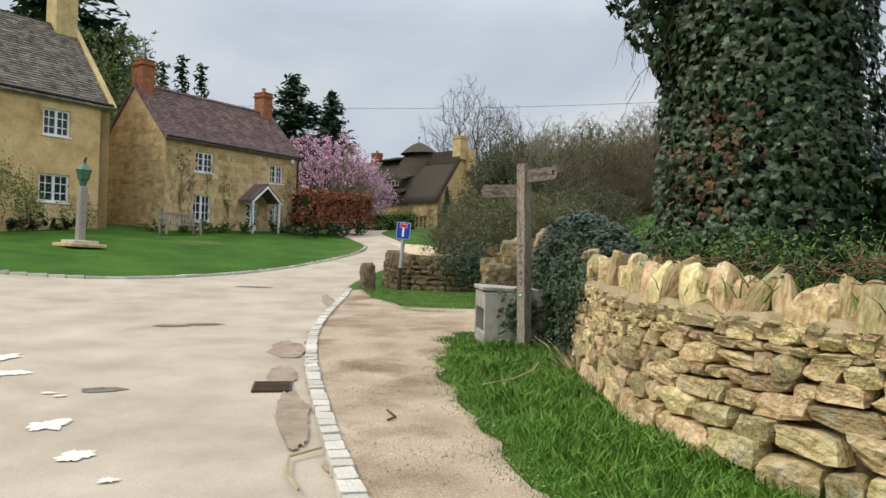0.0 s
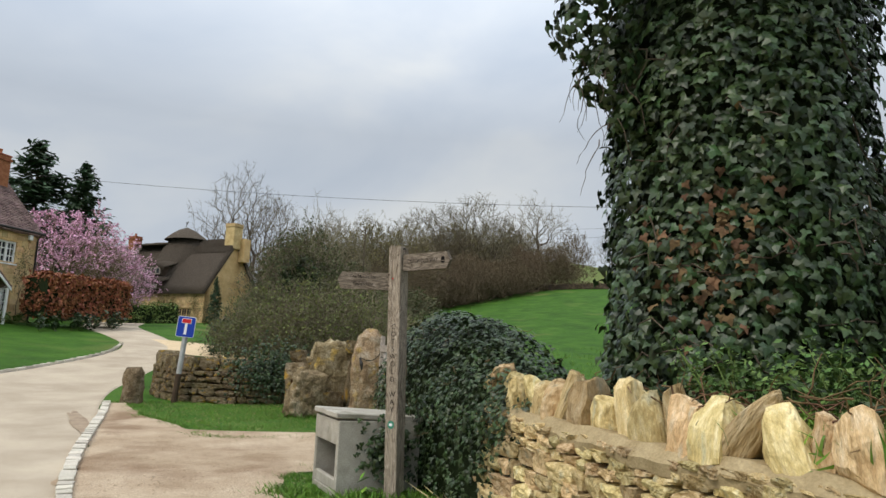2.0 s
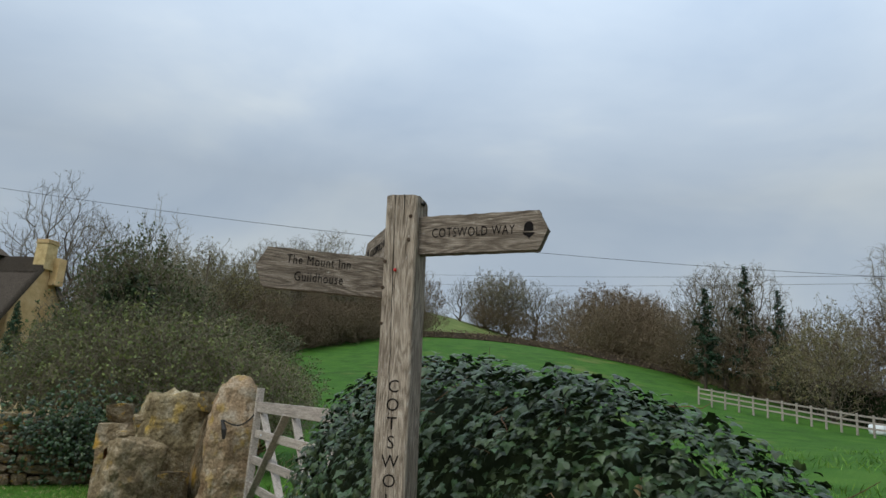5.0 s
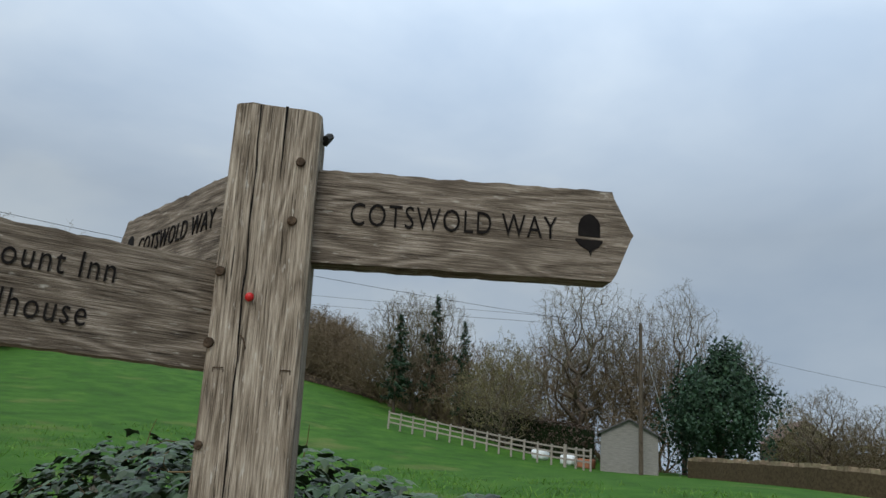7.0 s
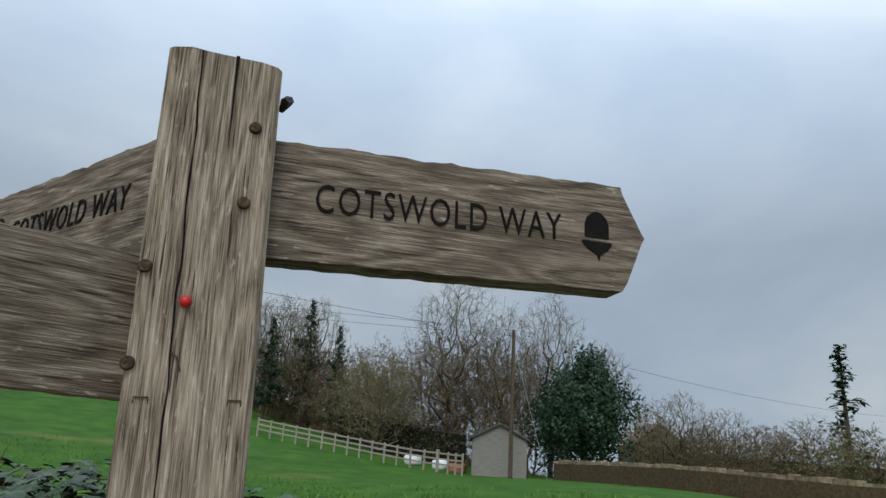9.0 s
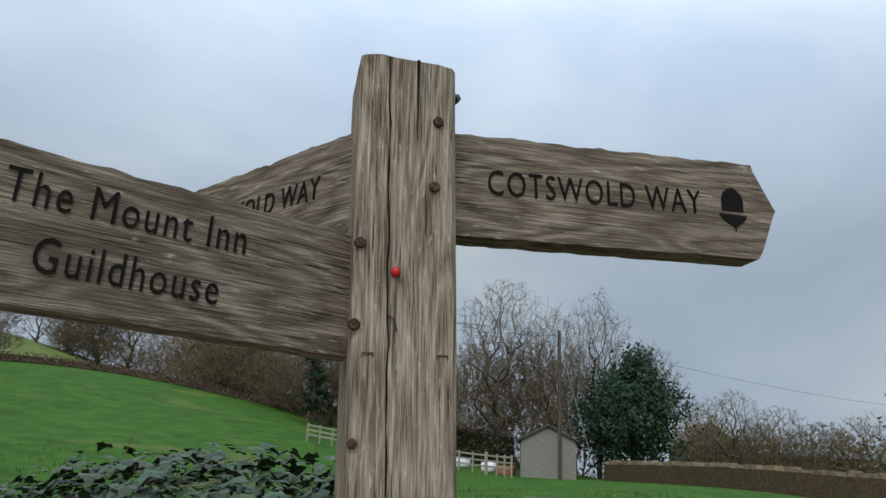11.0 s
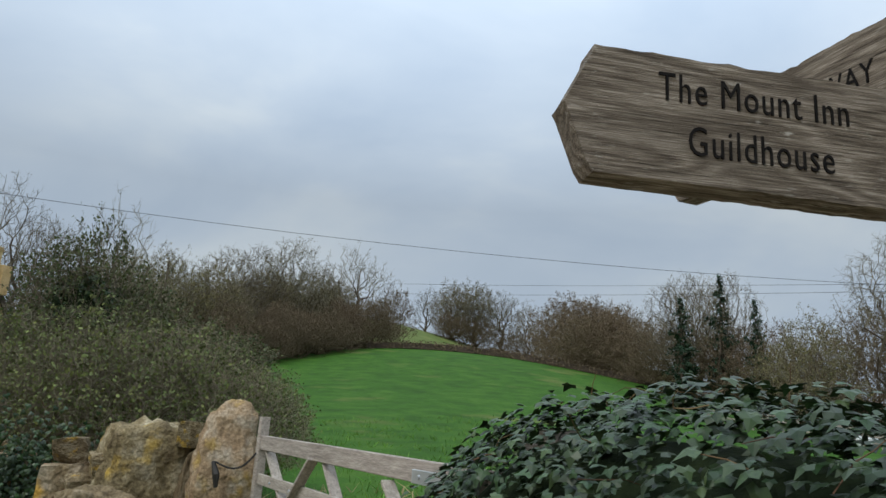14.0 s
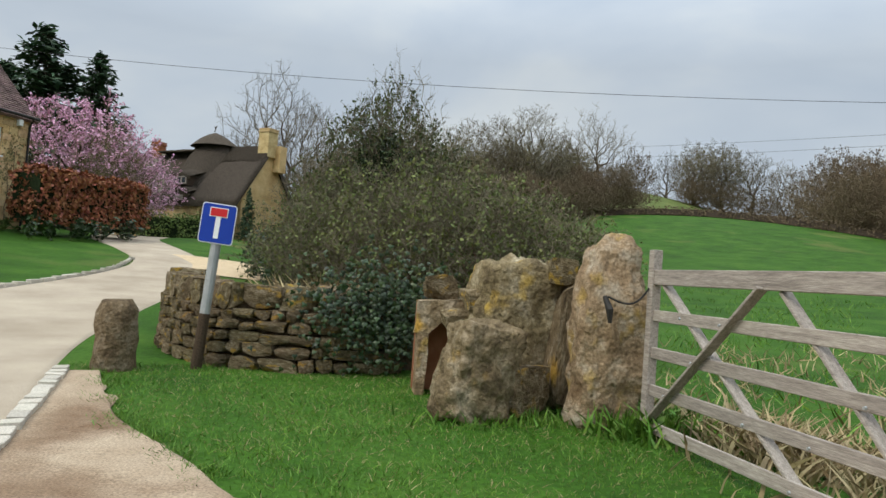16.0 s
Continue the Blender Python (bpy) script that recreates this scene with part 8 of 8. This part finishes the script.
def build_drain():
    x, y = -1.40, 6.55
    root = thing("drain_grating", pose(x, y, ground(x, y) + 0.024, 0, 0, 12), "rusty iron drain grating at the lane edge", "drain")
    bm = bmesh.new()
    for s in (-1, 1):
        add_box(bm, (0.34, 0.02, 0.03), pose(0, s * 0.19, 0.004))
        add_box(bm, (0.02, 0.36, 0.03), pose(s * 0.16, 0, 0.004))
    part("frame", bm, M_NAIL, root)
    for k in range(8):
        bm = bmesh.new()
        add_box(bm, (0.30, 0.022, 0.024), pose(0, -0.155 + k * 0.0443, 0.003))
        part("bar", bm, M_NAIL, root)
    # flat black sheet under the bars: the darkness of the hole, painted
    bm = bmesh.new()
    add_box(bm, (0.31, 0.37, 0.006), pose(0, 0, 0.0))
    part("pit_shade_sheet", bm, M_ENGRAVE, root)


build_drain()

# the paler field above the meadow hedge
upper = loft("upper_field", [(30, 88), (44, 112), (60, 126)], [(62, 66), (80, 92), (104, 110)], 30, 30, 0.25, mat("pale_pasture", [(0.3, (0.07, 0.105, 0.022)), (0.7, (0.15, 0.17, 0.055))], scale=0.3, detail=8, grain=(0.2, 8), bump=0.4, bump_scale=5))
tagged(upper, "pale yellow-green pasture above the meadow hedge", "field", kind="structure")


def build_pebbles():
    rng = np.random.default_rng(9)
    n = 5200
    y = rng.uniform(3.2, 13.3, n)
    lo = side_of(PATH_LEFT)(y)
    hi = np.interp(y, [3.2, 4.16, 5.8, 7.5, 8.7, 10.5, 11.2, 13.4, 14.5, 15.3], [1.0, 0.69, 0.36, 0.06, 0.12, 0.45, 2.3, 2.3, -0.95, -1.5])
    x = lo + 0.08 + (hi - lo) * rng.uniform(0, 1, n)
    z = np.array([ground(a, b) for a, b in zip(x, y)]) + 0.036
    oct_v = np.array([(1, 0, 0), (0, 1, 0), (-1, 0, 0), (0, -1, 0), (0, 0, 0.6)])
    oct_f = [(0, 1, 4), (1, 2, 4), (2, 3, 4), (3, 0, 4)]
    V, F = scatter_np(oct_v, oct_f, np.stack([x, y, z], 1), np.tile([0, 0, 1.0], (n, 1)), rng.uniform(0.003, 0.011, n) * rng.choice([0.7, 1, 1.6], n, p=[0.5, 0.4, 0.1]), rng, 0.1)
    tagged(stuff("path_pebbles", V, F, M_PATH), "small loose pebbles on the earth path", "pebbles", kind="stuff")


build_pebbles()

# far wooded ridge behind the village
bm = bmesh.new()
rows_ = []
for j in range(14):
    rows_.append([])
    for i in range(70):
        x, y = -260 + i * 6.5, 200 + j * 14
        rows_[-1].append(bm.verts.new((x, y, ground(x, y) + 1.5 + 4.5 * noise.noise(Vector((x * 0.09, y * 0.09, 0))) + 2.5 * noise.noise(Vector((x * 0.3, y * 0.3, 5))))))
for a, b in zip(rows_, rows_[1:]):
    for i in range(69):
        bm.faces.new((a[i], a[i + 1], b[i + 1], b[i]))
ridge = link_mesh("backdrop", bm, M_HILL)
tagged(ridge, "distant wooded hillside, grey-brown", "backdrop", kind="structure")
for i in range(20):
    plant("bare_tree", TALL[i % 3][0], -30 + i * 2.4 + rng_w.gauss(0, 1), 105 + rng_w.gauss(0, 5), rng_w.uniform(0.5, 0.75), i * 1.7, "small distant bare tree behind the village", "tree", "distant trees behind the village")

# ---- walls stone by stone ----
def build_near_wall():
    rng = random.Random(4)
    root = thing("wall_near", Matrix(), "dry stone wall of honey-coloured limestone with upright coping stones", "stone wall", kind="structure")
    at, total = curve_at(NEAR_WALL)
    # filling behind the stones, coloured dark to give shaded gaps
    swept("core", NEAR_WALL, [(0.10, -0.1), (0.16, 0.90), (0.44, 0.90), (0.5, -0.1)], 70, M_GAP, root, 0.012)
    swept("mortar_bed", NEAR_WALL, [(0.045, 0.85), (0.03, 0.91), (0.08, 0.985), (0.44, 0.985), (0.5, 0.82)], 120, M_MORTAR, root, 0.03)
    big = [stone_mesh("stone", s, M_STONE, 0.13, 0.13, 3) for s in range(100, 122)]
    # from the bend by the bank to where the ivy takes over
    s0, s1 = 3.2, total - 2.0
    lay_stones(root, NEAR_WALL, s0, s1, [0.215, 0.175, 0.135, 0.10, 0.125, 0.065, 0.075, 0.05], (0.10, 0.40), big, rng, 0.085, 0.26)
    # a few low stones that lean out at the foot
    cope = [cope_mesh(s, M_STONE) for s in range(130, 150)]
    s = s0 - 0.1
    while s < s1 + 0.7:
        w = rng.choice((rng.uniform(0.10, 0.15), rng.uniform(0.13, 0.19), rng.uniform(0.16, 0.26)))
        h = rng.uniform(0.24, 0.39)
        p, d = at(s + w / 2)
        r = Vector((d.y, -d.x, 0))
        q = p + r * rng.uniform(0.17, 0.25)
        ob = bpy.data.objects.new("cope_stone", rng.choice(cope))
        scene.collection.objects.link(ob)
        ob.parent = root
        ob.matrix_basis = Matrix.LocRotScale((q.x, q.y, ground(p.x, p.y) + 0.95 + h * 0.40), Euler((rng.gauss(0, 0.12), rng.gauss(0.15, 0.26), math.atan2(d.y, d.x) + rng.gauss(0, 0.2) + rng.choice((0, math.pi)))), (w * 1.08, rng.uniform(0.17, 0.28), h * 1.08))
        s += w * rng.uniform(0.98, 1.25)


def build_low_wall():
    rng = random.Random(6)
    root = thing("wall_low", Matrix(), "old weathered low stone wall with a rounded end", "stone wall", kind="structure")
    at, total = curve_at(FAR_WALL)
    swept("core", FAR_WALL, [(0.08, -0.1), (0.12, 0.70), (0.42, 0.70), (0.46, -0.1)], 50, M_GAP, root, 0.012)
    ms = [stone_mesh("stone", s, M_OLDSTONE, 0.15, 0.09) for s in range(200, 214)]
    lay_stones(root, FAR_WALL, -0.05, total - 0.3, [0.14, 0.13, 0.12, 0.11, 0.11], (0.16, 0.40), ms, rng, 0.05, 0.24)
    cope = [stone_mesh("cope_stone", s, M_OLDSTONE, 0.18, 0.12) for s in range(220, 230)]
    s = -0.05
    while s < total - 0.3:
        flat = s < 1.35
        w = rng.uniform(0.30, 0.42) if flat else rng.uniform(0.14, 0.24)
        h = rng.uniform(0.24, 0.30)
        p, d = at(s + w / 2)
        r = Vector((d.y, -d.x, 0))
        q = p + r * 0.22
        ob = bpy.data.objects.new("cope_stone", rng.choice(cope))
        scene.collection.objects.link(ob)
        ob.parent = root
        ob.matrix_basis = Matrix.LocRotScale((q.x, q.y, ground(p.x, p.y) + 0.61 + h * 0.45), Euler((rng.gauss(0, 0.05), rng.gauss(0, 0.03 if flat else 0.12), math.atan2(d.y, d.x) + rng.gauss(0, 0.08))), (w, 0.38, h))
        s += w
    # stones between the wall end and the gate
    for x, y, z, sx, sy, sz in ((1.31, 16.06, 1.02, 0.34, 0.4, 0.2), (1.18, 16.16, 0.82, 0.4, 0.4, 0.18), (1.93, 15.66, 0.7, 0.3, 0.4, 1.1), (1.90, 15.7, 1.3, 0.25, 0.35, 0.25), (1.02, 16.42, 1.08, 0.3, 0.35, 0.22), (1.47, 15.42, 0.32, 0.52, 0.3, 0.42)):
        ob = bpy.data.objects.new("stone", rng.choice(ms))
        scene.collection.objects.link(ob)
        ob.parent = root
        ob.matrix_basis = Matrix.LocRotScale((x, y, ground(x, y) + z - 0.1), Euler((0, rng.gauss(0, 0.08), rng.gauss(0, 0.2))), (sx, sy, sz))


def build_field_wall():
    """The long rubble wall beyond the shed."""
    rng = random.Random(9)
    line = [(38.2, 18.6), (34.0, 14.2), (30.0, 9.8), (27.5, 5.0), (26.5, -2.0)]
    root = thing("wall_field", Matrix(), "low rubble field wall of brown stone", "stone wall", kind="structure")
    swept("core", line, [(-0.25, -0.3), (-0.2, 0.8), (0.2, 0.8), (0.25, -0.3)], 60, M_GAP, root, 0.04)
    at, total = curve_at(line)
    verts, faces = [], []
    z = 0.0
    for c in range(6):
        h = 0.15
        s = rng.uniform(-0.2, 0)
        while s < total - 0.3:
            w = rng.uniform(0.2, 0.5)
            p, d = at(max(s + w / 2, 0))
            r = Vector((d.y, -d.x, 0))
            k = len(verts)
            o = -0.30 - rng.uniform(0, 0.06)
            top = z + h * rng.uniform(0.85, 1.0) + (rng.uniform(0, 0.12) if c == 5 else 0)
            for dx, oo, zz in ((-0.46, o, z), (0.46, o, z), (0.46, o, top), (-0.46, o, top), (-0.46, o + 0.45, z), (0.46, o + 0.45, z), (0.46, o + 0.45, top), (-0.46, o + 0.45, top)):
                q = p + d * (dx * w) + r * (oo + 0.02 * noise.noise(Vector((s, zz * 3, dx))))
                verts.append((q.x, q.y, ground(p.x, p.y) + zz))
            faces += [(k, k + 1, k + 2, k + 3), (k + 3, k + 2, k + 6, k + 7), (k + 4, k, k + 3, k + 7), (k + 1, k + 5, k + 6, k + 2), (k + 5, k + 4, k + 7, k + 6)]
            s += w
        z += h
    stuff("stones", verts, faces, M_FIELDSTONE, root)


M_FIELDSTONE = mat("field_wall_stone", [(0.3, (0.16, 0.12, 0.075)), (0.7, (0.34, 0.27, 0.18))], scale=4, grain=(0.25, 20), bump=0.5, per_island=0.3)
build_near_wall()
build_low_wall()
build_field_wall()


def build_kerbs():
    """Setts along the path, and a low stone edge round the green."""
    rng = random.Random(12)
    meshes = []
    for k in range(8):
        bm = bmesh.new()
        add_box(bm, (0.94, 0.94, 1.0), Matrix(), 0.05)
        for v in bm.verts:
            v.co += 0.05 * Vector((noise.noise(v.co * 2 + Vector((k * 9, 0, 0))), noise.noise(v.co * 2 + Vector((0, k * 9, 0))), 0.6 * noise.noise(v.co * 2 + Vector((0, 0, k * 9)))))
        me = bpy.data.meshes.new("sett")
        bm.to_mesh(me)
        bm.free()
        me.materials.append(M_KERB)
        meshes.append(me)
    for name, line, s_from, s_to, ln, wd, label, off in (("kerb", KERB, 8.6, 26.0, 0.185, 0.135, "row of pale stone setts edging the path", -0.02), ("lawn_edging", LAWN_EDGE[3:11], 6.0, 42.0, 0.42, 0.11, "low pale stone edging round the green", 0.05)):
        root = thing(name, Matrix(), label, "kerb", kind="structure")
        at, total = curve_at(line)
        s, count = s_from, 0
        while s < min(s_to, total) and count < 300:
            l = ln * rng.uniform(0.8, 1.2)
            p, d = at(s + l / 2)
            r = Vector((d.y, -d.x, 0))
            q = p - r * off
            ob = bpy.data.objects.new("sett", rng.choice(meshes))
            scene.collection.objects.link(ob)
            ob.parent = root
            ob.matrix_basis = Matrix.LocRotScale((q.x, q.y, ground(q.x, q.y) + 0.028 + rng.uniform(-0.006, 0.006)), Euler((rng.gauss(0, 0.03), rng.gauss(0, 0.03), math.atan2(d.y, d.x) + rng.gauss(0, 0.04))), (l, wd * rng.uniform(0.9, 1.1), 0.085))
            s += l + 0.006
            count += 1


build_kerbs()
